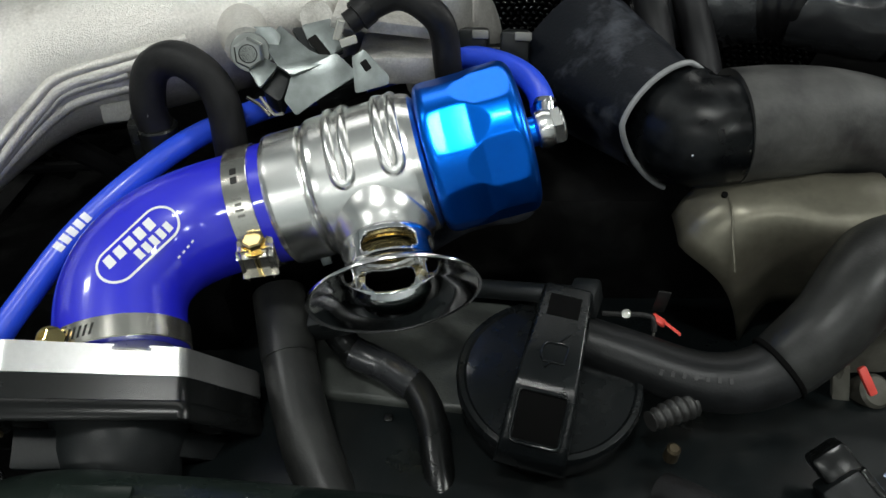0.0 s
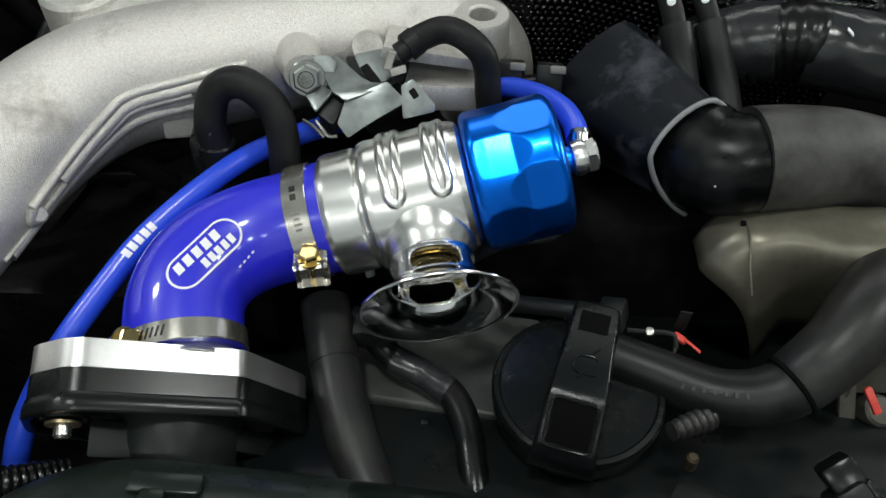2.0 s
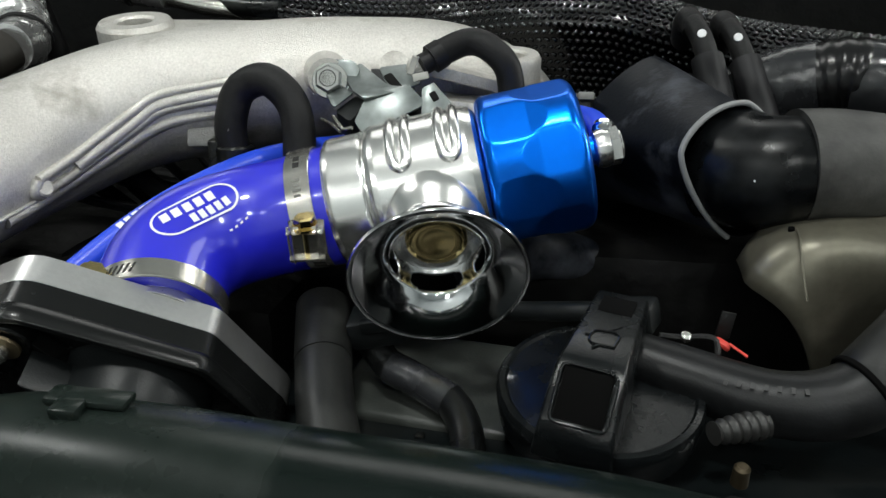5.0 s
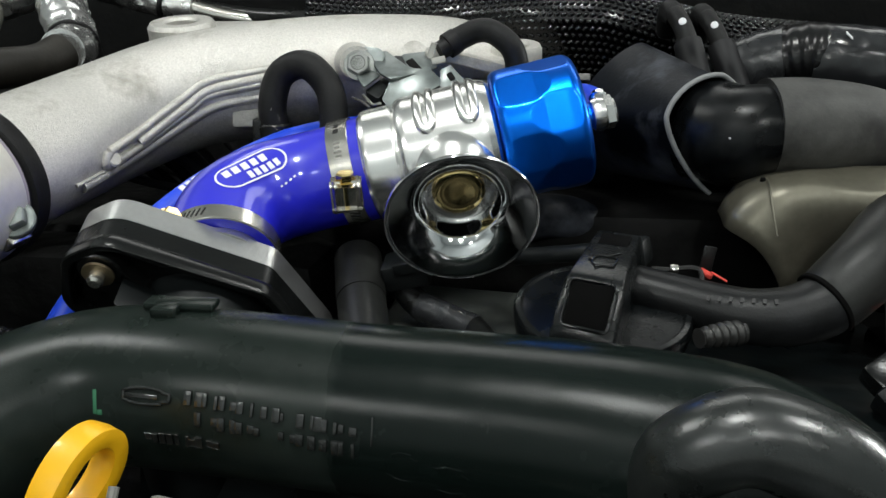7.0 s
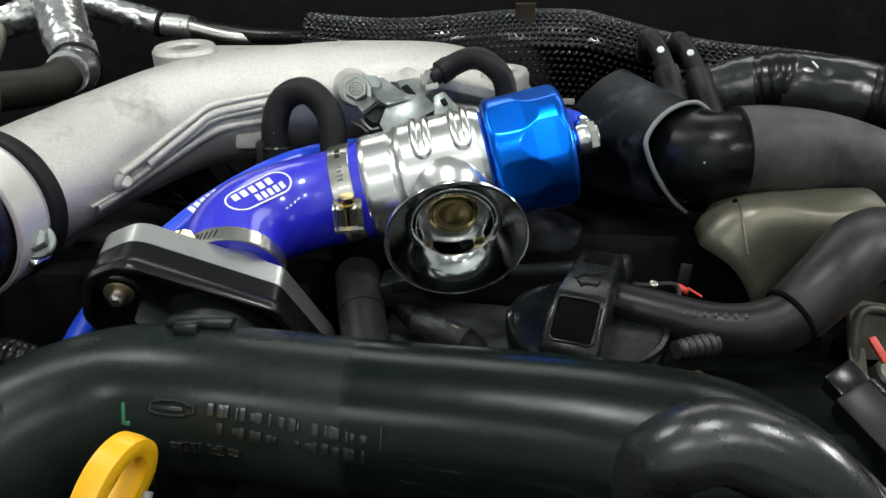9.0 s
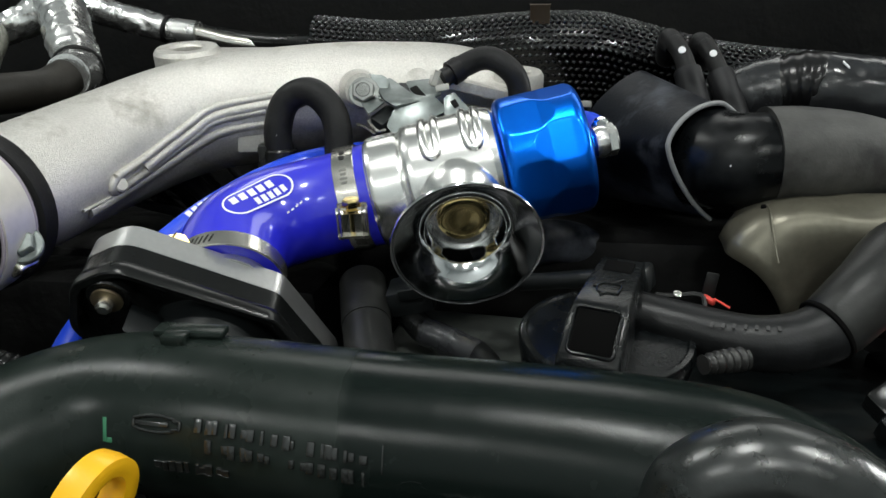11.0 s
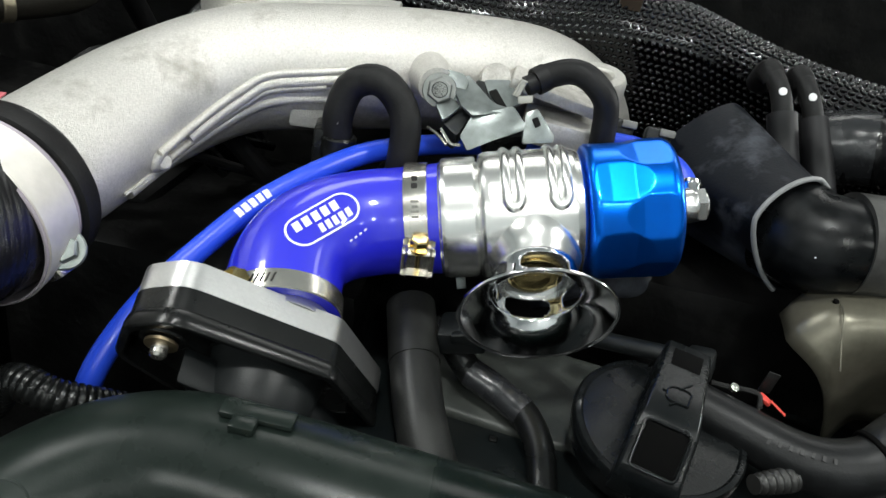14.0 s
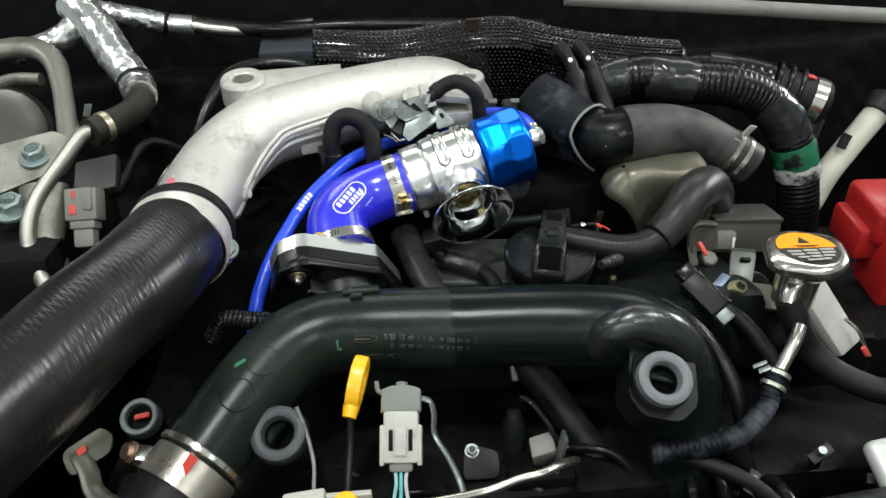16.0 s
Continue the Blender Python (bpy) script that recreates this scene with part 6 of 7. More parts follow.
part("latch", block(g0 - GU * 0.0265 + GN * 0.0098, GX, GU, GN, 0.0075, 0.017, 0.002, 0.0006), PALE, plug)
part("seal", block(g0 - GU * 0.041 + GN * 0.001, GX, GU, GN, 0.015, 0.008, 0.011, 0.002), GREY, plug)
for k, c in enumerate(((0.25, 0.45, 0.5), (0.1, 0.4, 0.38), (0.45, 0.45, 0.45))):
    part("wire", tube([g0 - GU * 0.042 + GX * (0.004 * (k - 1)) + GN * 0.003, g0 - GU * 0.052 + GX * (0.003 * (k - 1)) + GN * 0.005, g0 - GU * 0.07 + GX * (0.006 * (k - 1)) + GN * 0.004], 0.0012, 8, 0.003), mat("wire_sleeve", c, 0.45), plug)
part("side_label", block(g0 - GU * 0.004 - GX * 0.0128, GN, GU, GX, 0.006, 0.008, 0.0006, 0.0002), YELLOW, plug)
part("hook", tube([g0 - GX * 0.012 + GU * 0.004, g0 - GX * 0.0155 + GU * 0.006, g0 - GX * 0.0165 + GU * 0.012], 0.0016, 10, 0.002), GREY, plug)
wb = thing("steel_bracket", (-0.06, 0.07, 0.87), "bent bare steel bracket strap beside the plug", "bracket")
part("strap", tube([(-0.0735, 0.092, 0.896), (-0.0655, 0.0905, 0.894), (-0.0632, 0.086, 0.886), (-0.0638, 0.079, 0.875), (-0.056, 0.066, 0.8665), (-0.0495, 0.05, 0.858), (-0.046, 0.035, 0.845)], 0.0026, 12, 0.003, squash=0.6), ZINC, wb)
hose("fuel_pipe", [(-0.105, 0.03, 0.845), (-0.0912, 0.0365, 0.856), (-0.0633, 0.038, 0.8575), (-0.0342, 0.043, 0.857), (-0.0122, 0.0468, 0.8613), (0.0023, 0.0473, 0.8639), (0.0189, 0.0566, 0.8618), (0.03, 0.07, 0.85)], 0.003, STEEL, "bare steel pipe along the engine front", "pipe", 16)
hose("radiator_hose", [(0.01, 0.172, 0.862), (0.027, 0.1502, 0.8464), (0.0444, 0.1268, 0.8258), (0.061, 0.1039, 0.806), (0.0732, 0.0839, 0.791), (0.085, 0.06, 0.76)], 0.0125, RUBBER, "black radiator hose below the charge pipe")
cs = thing("front_sensor", (0.0, 0.1, 0.82), "dark sensor and wiring below the charge pipe", "sensor")
part("post", lathe((-0.0045, 0.113, 0.8), (0, 0.1, 1), [(0, 0.0085), (0.045, 0.0085), (0.055, 0.005), (0.056, 0.002)], 24), MATTE, cs)
part("body", block((0.014, 0.1, 0.833), (1, 0.1, 0.2), (0, 1, 0.4), (-0.2, -0.4, 1), 0.018, 0.016, 0.022, 0.002), GREY, cs)
part("foot", block((0.01, 0.095, 0.81), (1, 0, 0), (0, 1, 0), (0, 0, 1), 0.05, 0.03, 0.03, 0.004), VOID, cs)
part("cable", tube([(0.0, 0.118, 0.868), (0.008, 0.112, 0.866), (0.02, 0.1, 0.85), (0.026, 0.092, 0.83), (0.022, 0.085, 0.81)], 0.002, 10), PLASTIC, cs)
part("lug", block((0.023, 0.09, 0.835), (0.2, 0, 1), (1, 0, -0.2), (0, 1, 0), 0.04, 0.003, 0.012, 0.0008), ZINC, cs)
bk = thing("mount_lug", (-0.035, 0.1, 0.83), "dark bracket with a bright bolt", "bracket")
part("plate", prism(round_outline([(-0.014, -0.012), (0.012, -0.012), (0.012, 0.006), (0.0, 0.01), (-0.012, 0.008)], 0.004, 4), (-0.031, 0.098, 0.83), (1, 0, 0), (0, 0.6, 0.8), 0.004, 0.0006), DARK, bk)
hex_bolt((-0.0375, 0.1, 0.838), (0, -0.5, 0.8), 0.004, 0.004, "small bright hex bolt on a dark bracket", 1.3)
hose("ground_wire", [(-0.152, 0.088, 0.9), (-0.1472, 0.0798, 0.8878), (-0.142, 0.063, 0.876), (-0.1415, 0.0457, 0.8671), (-0.142, 0.03, 0.85)], 0.0013, GREY, "thin grey wire beside the isolator", "wire", 10)
pl2 = thing("grey_plug", (-0.146, 0.03, 0.862), "pale grey plug near the lower mount", "connector")
part("body", block((-0.1465, 0.0345, 0.8655), (1, 0.1, 0), (0, 1, 0.2), (0, -0.2, 1), 0.026, 0.016, 0.014, 0.002), PALE, pl2)
part("neck", block((-0.1465, 0.0255, 0.855), (1, 0.1, 0), (0, 1, 0.2), (0, -0.2, 1), 0.016, 0.012, 0.03, 0.002), GREY, pl2)

# bolts and hooks at the lower left
wr = thing("lifting_eye", (-0.28, 0.149, 0.85), "round steel bush with red paint inside", "bush")
wn = V(0.0, -0.55, 0.8)
part("ring", lathe((-0.2795, 0.149, 0.853), wn, [(-0.01, 0.0095), (0.001, 0.0095), (0.0022, 0.0105), (0.0022, 0.0132), (0.001, 0.0142), (-0.01, 0.0142)], 40), ZINC, wr)
part("core", lathe((-0.2795, 0.149, 0.853), wn, [(-0.004, 0.0094), (-0.0035, 0.0094)], 24), VOID, wr)
part("red_mark", block((-0.278, 0.1505, 0.8525), (1, 0.1, 0.1), (0, 0.8, 0.55), wn, 0.011, 0.004, 0.003, 0.0008), REDMARK, wr, "red paint mark")
part("stem", lathe((-0.2795, 0.155, 0.845), (0, 0.3, -1), [(0, 0.013), (0.06, 0.013)], 24), VOID, wr)
hk = thing("engine_hook", (-0.31, 0.115, 0.835), "dull steel hook bracket with red paint dab", "bracket")
part("strap", tube([(-0.322, 0.14, 0.835), (-0.319, 0.128, 0.8395), (-0.308, 0.112, 0.836), (-0.302, 0.1, 0.831), (-0.285, 0.086, 0.83), (-0.265, 0.08, 0.828)], 0.007, 16, squash=0.4), mat("dull_steel", (0.12, 0.12, 0.1), 0.42, 0.7, 0.2, 100), hk)
part("tongue", prism(round_outline([(-0.018, -0.01), (0.014, -0.01), (0.02, 0.0), (0.014, 0.01), (-0.018, 0.01)], 0.006, 5), (-0.313, 0.131, 0.84), (0.85, 0.35, 0.35), (-0.4, 0.65, 0.6), 0.003, 0.0006), mat("olive_steel", (0.1, 0.1, 0.08), 0.45, 0.7, 0.2, 100), hk)
part("red_mark", block((-0.3165, 0.1275, 0.844), (0.85, 0.35, 0.35), (-0.4, 0.65, 0.6), (0, -0.7, 0.7), 0.007, 0.005, 0.0012, 0.0003), REDMARK, hk)

# ---- offside: radiator cap, plugs, hoses, fuse cover ----
RN = V(0.05, -0.06, 1.0).normalized()
RC = V(0.2205, 0.166, 0.9445)
fn = thing("radiator_filler", (0.225, 0.168, 0.9), "bare metal radiator filler with an orange-labelled steel cap", "radiator filler")


def cap_ears(s, r, th):
    e = max(0.0, math.cos(2 * (th - 1.35))) ** 3
    return r * (1 + 0.2 * e * (1 if r > 0.02 else 0))


rad = part("radiator_cap", lathe(RC, RN, [(-0.009, 0.0265), (-0.0085, 0.0285), (-0.004, 0.0295), (-0.0015, 0.0288), (0.0, 0.0272), (0.0008, 0.024), (0.001, 0.012)], 80, shape=cap_ears), STEEL, fn, "bright steel cap with two ears")
part("skirt", lathe(RC, RN, [(-0.0135, 0.0235), (-0.0085, 0.0258)], 64), STEEL, rad)
lab = prism([(0.0225 * math.cos(2 * math.pi * k / 48), 0.0225 * math.sin(2 * math.pi * k / 48)) for k in range(48)], RC + RN * 0.0009, (1, 0, -0.05), (0, 1, 0.06), 0.0004)
part("label_disc", lab, INK, rad, "black printed label disc")
half = [(0.0222 * math.cos(math.pi * k / 24), 0.0222 * math.sin(math.pi * k / 24) * 0.98 + 0.0) for k in range(25)]
part("orange_field", prism(half, RC + RN * 0.0014, (1, 0, -0.05), (0, 1, 0.06), 0.0003), ORANGE, rad, "orange half of the label")
part("warning_mark", prism([(-0.0045, 0.006), (0.0045, 0.006), (0.0, 0.0145)], RC + RN * 0.0018, (1, 0, -0.05), (0, 1, 0.06), 0.0003), INK, rad, "black warning triangle")
for k in range(4):
    w = (0.036, 0.034, 0.028, 0.018)[k]
    for j in range(3):
        part("print_line", block(RC + RN * 0.0016 + V((j - 1) * w / 3, -0.004 - 0.0045 * k, 0.0), (1, 0, -0.05), (0, 1, 0.06), RN, w / 3.4, 0.0022, 0.0003, 0), PALE, rad, "pale printed line")
    if k < 2:
        part("print_line", block(RC + RN * 0.002 + V(0.0, 0.0025 - 0.0012 * k, 0.0), (1, 0, -0.05), (0, 1, 0.06), RN, 0.02 - 0.006 * k, 0.0007, 0.0003, 0), INK, rad, "thin black printed line")
part("neck", lathe(RC, RN, [(-0.045, 0.0155), (-0.021, 0.0158), (-0.016, 0.0205), (-0.0132, 0.0228)], 48), STEEL, fn)
part("spout", tube([(0.2125, 0.1575, 0.9219), (0.206, 0.153, 0.917), (0.2035, 0.148, 0.91)], [0.0075, 0.007, 0.0066], 20), STEEL, fn)
part("stay", block((0.2445, 0.163, 0.8865), (0.55, -0.1, -0.8), (0.75, 0.3, 0.45), (0.35, -0.7, 0.5), 0.075, 0.022, 0.012, 0.003), mat("white_metal", (0.72, 0.71, 0.67), 0.4, 0.2, 0.1, 200), fn)
part("red_mark", block((0.2085, 0.149, 0.916), (0.8, 0, -0.5), (0, 1, 0), (0.5, 0, 0.8), 0.007, 0.004, 0.003, 0.001), REDMARK, fn)
part("wire_clip", tube([(0.253, 0.152, 0.89), (0.262, 0.147, 0.882), (0.268, 0.144, 0.87), (0.272, 0.14, 0.862)], 0.0014, 8), STEEL, fn)
part("red_mark", block((0.268, 0.141, 0.866), (0.5, -0.1, -0.8), (0.8, 0, 0.5), (0, -1, 0), 0.009, 0.004, 0.003, 0.001), REDMARK, fn)
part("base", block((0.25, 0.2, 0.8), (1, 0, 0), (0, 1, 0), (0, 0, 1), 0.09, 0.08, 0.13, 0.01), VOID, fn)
hose("overflow_hose", [(0.204, 0.149, 0.912), (0.2085, 0.1445, 0.9), (0.2134, 0.146, 0.889), (0.224, 0.144, 0.872), (0.2385, 0.132, 0.8585), (0.258, 0.12, 0.851), (0.2726, 0.1133, 0.8492), (0.31, 0.1, 0.85)], 0.0098, RUBBER, "black rubber overflow hose below the radiator cap")
bt = thing("coolant_pipe", (0.17, 0.1, 0.86), "bare steel coolant pipe into a ribbed black hose", "pipe")
part("pipe", tube([(0.2075, 0.134, 0.899), (0.201, 0.1256, 0.8929), (0.1905, 0.117, 0.8815), (0.1835, 0.111, 0.8744)], 0.0048, 24), STEEL, bt)
part("hose", tube([(0.186, 0.113, 0.877), (0.1775, 0.1045, 0.866), (0.1716, 0.0975, 0.8586), (0.1542, 0.0865, 0.848), (0.132, 0.0807, 0.8442), (0.1027, 0.0773, 0.8444), (0.085, 0.079, 0.842)], 0.0072, 24, ripple=(0.0042, 0.0008)), RUBBER_DUSTY, bt)
for s in (0, 1):
    part("clamp", ring_band(V(0.1845, 0.1118, 0.8752) - V(0.0055, 0.0055, 0.007) * s * 0.9, (0.55, 0.5, 0.68), 0.0076, 0.0034, 0.0014, 32), mat("green_zinc", (0.36, 0.4, 0.33), 0.35, 0.8, 0.15, 200), bt)
part("clamp_ear", block((0.173, 0.1105, 0.8815), (1, 0.3, 0.1), (0, 1, 0.4), (0, -0.4, 1), 0.01, 0.004, 0.0015, 0.0004), ZINC, bt)
part("clamp_ear", block((0.17, 0.1125, 0.8845), (1, 0.3, 0.1), (0, 1, 0.4), (0, -0.4, 1), 0.012, 0.003, 0.0015, 0.0004), ZINC, bt)
hose("lower_hose", [(0.3, 0.07, 0.85), (0.26, 0.045, 0.85), (0.24, 0.01, 0.845), (0.23, -0.04, 0.84)], 0.03, RUBBER, "thick black hose in front of the radiator cap", seg=32)
hose("side_loom", [(0.118, 0.176, 0.9), (0.135, 0.16, 0.893), (0.15, 0.14, 0.878), (0.16, 0.12, 0.855), (0.165, 0.1, 0.82)], 0.006, PLASTIC, "black wiring loom beside the charge pipe", "wiring loom", 16)
hose("thin_hose", [(0.165, 0.2, 0.89), (0.178, 0.183, 0.885), (0.192, 0.165, 0.872), (0.203, 0.15, 0.855), (0.21, 0.14, 0.83)], 0.006, RUBBER, "thin black hose beside the bracket", seg=16)

rs = thing("radiator_shroud", (0.12, -0.03, 0.88), "dark radiator shroud edge with a pale label corner", "radiator shroud")
part("edge", tube([(0.02, -0.045, 0.872), (0.07, -0.028, 0.878), (0.125, -0.026, 0.882), (0.19, -0.026, 0.89), (0.26, -0.026, 0.895)], 0.012, 16, 0.01), MATTE, rs)
part("corner", block((0.205, -0.012, 0.895), (1, 0.1, 0.05), (-0.1, 0.8, 0.5), (0, -0.5, 0.85), 0.05, 0.05, 0.012, 0.005, seg=3), SILVERPAINT, rs, "pale silver corner")
part("red_label", block((0.148, -0.0285, 0.8955), (1, 0, 0.06), (0, 0.8, 0.5), (0, -0.5, 0.85), 0.018, 0.007, 0.0006, 0), REDMARK, rs, "red printed strip")
part("panel", block((0.13, -0.06, 0.8), (1, 0, 0), (0, 1, 0), (0, 0, 1), 0.3, 0.06, 0.14, 0.01), VOID, rs)

pc_ = thing("pressure_sensor", (0.156, 0.182, 0.9), "black plug-in sensor with a steel clip", "sensor")
QX, QU = V(0.55, -0.62, -0.5).normalized(), V(0.6, 0.3, 0.5)
QU = (QU - QX * QU.dot(QX)).normalized()
QN = QX.cross(QU)
part("body", block((0.1545, 0.184, 0.8995), QX, QU, QN, 0.034, 0.016, 0.018, 0.002), MATTE, pc_)
part("lid", block(V(0.1545, 0.184, 0.8995) + QU * 0.009 , QX, QU, QN, 0.032, 0.003, 0.0165, 0.001), PLASTIC, pc_)
part("plug", block(V(0.1465, 0.198, 0.91), QX, QU, QN, 0.016, 0.014, 0.015, 0.002), PLASTIC, pc_)
part("clip", block(V(0.166, 0.167, 0.8895), QX, QU, QN, 0.01, 0.012, 0.012, 0.0015), ZINC, pc_)
# thin grey tube paints the highlight along the lid's edge
part("edge_highlight", tube([V(0.1465, 0.198, 0.9) + QU * 0.011 + QN * 0.0084, V(0.1645, 0.1745, 0.889) + QU * 0.011 + QN * 0.0084], 0.0006, 6), GREY, pc_)

fb = thing("relay_box", (0.225, 0.29, 0.9), "grey-black relay box with a plugged connector", "relay box")
part("body", block((0.229, 0.29, 0.8985), (1, -0.07, -0.03), (0.05, 0.85, -0.1), (0.03, 0.1, 1), 0.058, 0.04, 0.03, 0.002), mat("charcoal_plastic", (0.06, 0.058, 0.052), 0.42, 0, 0.15, 200, 0.08, 900), fb)
part("lid", block((0.229, 0.291, 0.9145), (1, -0.07, -0.03), (0.05, 0.85, -0.1), (0.03, 0.1, 1), 0.06, 0.042, 0.004, 0.0012), mat("worn_charcoal", (0.05, 0.049, 0.045), 0.35, 0, 0.2, 200, 0.08, 700), fb)
part("plug", block((0.202, 0.2745, 0.9), (1, -0.07, -0.03), (0.05, 0.85, -0.1), (0.03, 0.1, 1), 0.028, 0.02, 0.016, 0.002), GREY, fb)
part("white_mark", block((0.2125, 0.2632, 0.8985), (1, -0.07, -0.03), (0.05, 0.85, -0.1), (0.03, 0.1, 1), 0.0022, 0.0015, 0.0135, 0.0003), WHITE, fb)
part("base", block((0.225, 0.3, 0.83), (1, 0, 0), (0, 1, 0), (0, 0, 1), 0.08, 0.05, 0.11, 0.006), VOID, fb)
sb = thing("support_bracket", (0.195, 0.22, 0.89), "bare steel support bracket with bolts", "bracket")
SAND = mat("sand_cast", (0.11, 0.107, 0.09), 0.45, 0.5, 0.25, 200, 0.25, 300, dust=(0.06, 0.058, 0.048), dust_scale=40)
part("cradle", sheet([(0.1685, 0.263, 0.926), (0.196, 0.264, 0.922), (0.197, 0.258, 0.897), (0.1705, 0.256, 0.898)], 0.004, 0.005), SAND, sb)
part("cradle_rim", tube([(0.172, 0.2545, 0.894), (0.1715, 0.2585, 0.912), (0.1745, 0.2605, 0.921), (0.184, 0.261, 0.9215), (0.1935, 0.261, 0.9195)], 0.0024, 12, 0.002), SAND, sb)
part("cradle_leg", sheet([(0.1685, 0.257, 0.905), (0.1755, 0.255, 0.904), (0.1775, 0.245, 0.882), (0.1705, 0.246, 0.882)], 0.004, 0.002), SAND, sb)
UPRIGHT = mat("dull_zinc", (0.11, 0.118, 0.105), 0.4, 0.6, 0.3, 200, 0.12, 400, dust=(0.1, 0.1, 0.085), dust_scale=40)
part("upright", sheet([(0.2, 0.24, 0.9055), (0.2225, 0.2395, 0.903), (0.209, 0.2135, 0.886), (0.1895, 0.2145, 0.8885)], 0.0026, 0.004), UPRIGHT, sb)
part("flange_lip", sheet([(0.2, 0.2405, 0.906), (0.2225, 0.24, 0.9035), (0.2235, 0.2475, 0.9015), (0.2015, 0.2485, 0.904)], 0.0022, 0.0015), UPRIGHT, sb)
part("slot", block((0.2095, 0.232, 0.9003), (1, -0.05, -0.1), (0.25, 0.8, 0.55), (0, -0.55, 0.82), 0.0085, 0.0036, 0.0036, 0.0003), VOID, sb)
part("rubber_disc", lathe((0.2235, 0.233, 0.8745), (0.1, -0.6, 0.78), [(-0.01, 0.0125), (0.0, 0.0125), (0.0015, 0.011), (0.0012, 0.004)], 32), mat("grey_rubber_disc", (0.045, 0.046, 0.042), 0.5, 0.0, 0.2, 200, 0.1, 500), sb, "grey rubber disc")
part("plate", block((0.2, 0.2, 0.886), (1, -0.2, -0.1), (0.1, 0.8, 0.3), (0.1, -0.3, 0.9), 0.042, 0.026, 0.003, 0.001), SAND, sb)
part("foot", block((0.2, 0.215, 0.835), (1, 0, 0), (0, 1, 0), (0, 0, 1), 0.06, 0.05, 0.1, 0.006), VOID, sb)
for kx, ky, kz in ((0.1865, 0.249, 0.8945), (0.1925, 0.243, 0.884)):
    part("knuckle", lathe((kx, ky, kz), (0.2, -0.6, 0.77), [(-0.008, 0.0076), (0.0, 0.0076), (0.0014, 0.0062), (0.0016, 0.002)], 28), SAND, sb)
part("red_mark", block((0.1755, 0.2415, 0.909), (0.4, -0.5, -0.7), (0.8, 0.3, 0.2), (0, -0.8, 0.6), 0.013, 0.004, 0.003, 0.001), REDMARK, sb)
hex_bolt((0.1867, 0.1935, 0.8955), (0.05, -0.5, 0.85), 0.0062, 0.006, "brassy hex nut on the support bracket", 1.35, mat("yellow_zinc", (0.45, 0.42, 0.25), 0.35, 0.9, 0.15, 200))
part("blue_dab", block((0.177, 0.204, 0.898), (0.7, 0.4, 0.5), (-0.5, 0.7, 0), (-0.2, -0.4, 0.8), 0.016, 0.008, 0.002, 0.0008), mat("blue_steel", (0.3, 0.36, 0.5), 0.4, 0.8, 0.15, 200), sb)

rb = thing("fuse_box_cover", (0.33, 0.23, 0.9), "red plastic battery terminal cover", "terminal cover")
part("cover", block((0.346, 0.257, 0.9235), (1, -0.05, -0.02), (0.05, 0.8, 0.1), (0, -0.1, 1), 0.055, 0.06, 0.034, 0.006, seg=3), RED, rb)
part("skirt", block((0.355, 0.235, 0.885), (1, -0.05, -0.02), (0.05, 0.8, 0.1), (0, -0.1, 1), 0.06, 0.05, 0.06, 0.005), RED, rb)
part("step", block((0.325, 0.262, 0.905), (1, -0.05, -0.02), (0.05, 0.8, 0.1), (0, -0.1, 1), 0.03, 0.05, 0.03, 0.004), RED, rb)
part("battery", block((0.37, 0.27, 0.79), (1, 0, 0), (0, 1, 0), (0, 0, 1), 0.16, 0.2, 0.13, 0.008), VOID, rb, "dark battery case")
rd = thing("coolant_bottle_pipe", (0.36, 0.35, 0.94), "pale plastic filler pipe with a dark cap", "filler pipe")
part("pipe", tube([(0.3356, 0.392, 0.8295), (0.3611, 0.4053, 0.865), (0.38, 0.4164, 0.8894), (0.4133, 0.4353, 0.9161), (0.4466, 0.453, 0.9427)], [0.0138, 0.0138, 0.0133, 0.013, 0.0134], 28), mat("cream_plastic", (0.5, 0.48, 0.41), 0.4, 0.0, 0.1, 200, 0.05, 700, dust=(0.4, 0.38, 0.32), dust_scale=40), rd)
part("cap", lathe((0.4432, 0.4508, 0.9405), (0.65, 0.4, 0.6), [(0, 0.0175), (0.003, 0.019), (0.02, 0.019), (0.023, 0.0155)], 28), MATTE, rd)
part("tag", block((0.3933, 0.4175, 0.9261), (0.5, 0.3, 0.8), (0.8, -0.2, -0.4), (0, -1, 0.3), 0.014, 0.007, 0.004, 0.001), MATTE, rd)

# ---- nearside: engine mount, air-conditioning pipes ----
GCAST = mat("dull_cast_metal", (0.2, 0.2, 0.17), 0.45, 0.6, 0.25, 500, 0.3, 700, dust=(0.08, 0.08, 0.066), dust_scale=25, rvar=0.08)
mt = thing("engine_mount", (-0.42, 0.4, 0.95), "dull cast metal engine mount with arched bracket", "engine mount")
part("arm", tube([(-0.52, 0.46, 1.045), (-0.4554, 0.47, 1.0575), (-0.4218, 0.47, 1.058), (-0.399, 0.452, 1.048), (-0.385, 0.42, 1.03), (-0.372, 0.38, 1.008), (-0.364, 0.355, 0.995)], [0.016, 0.015, 0.014, 0.011, 0.009, 0.009, 0.01], 20, squash=0.7), GCAST, mt)
part("arm", tube([(-0.399, 0.455, 1.05), (-0.388, 0.43, 1.03), (-0.376, 0.395, 1.01), (-0.362, 0.365, 1.0)], [0.009, 0.008, 0.007, 0.008], 16, squash=0.6), GCAST, mt)
part("rib", tube([(-0.48, 0.44, 1.025), (-0.44, 0.445, 1.035), (-0.41, 0.44, 1.035)], 0.006, 12), GCAST, mt)
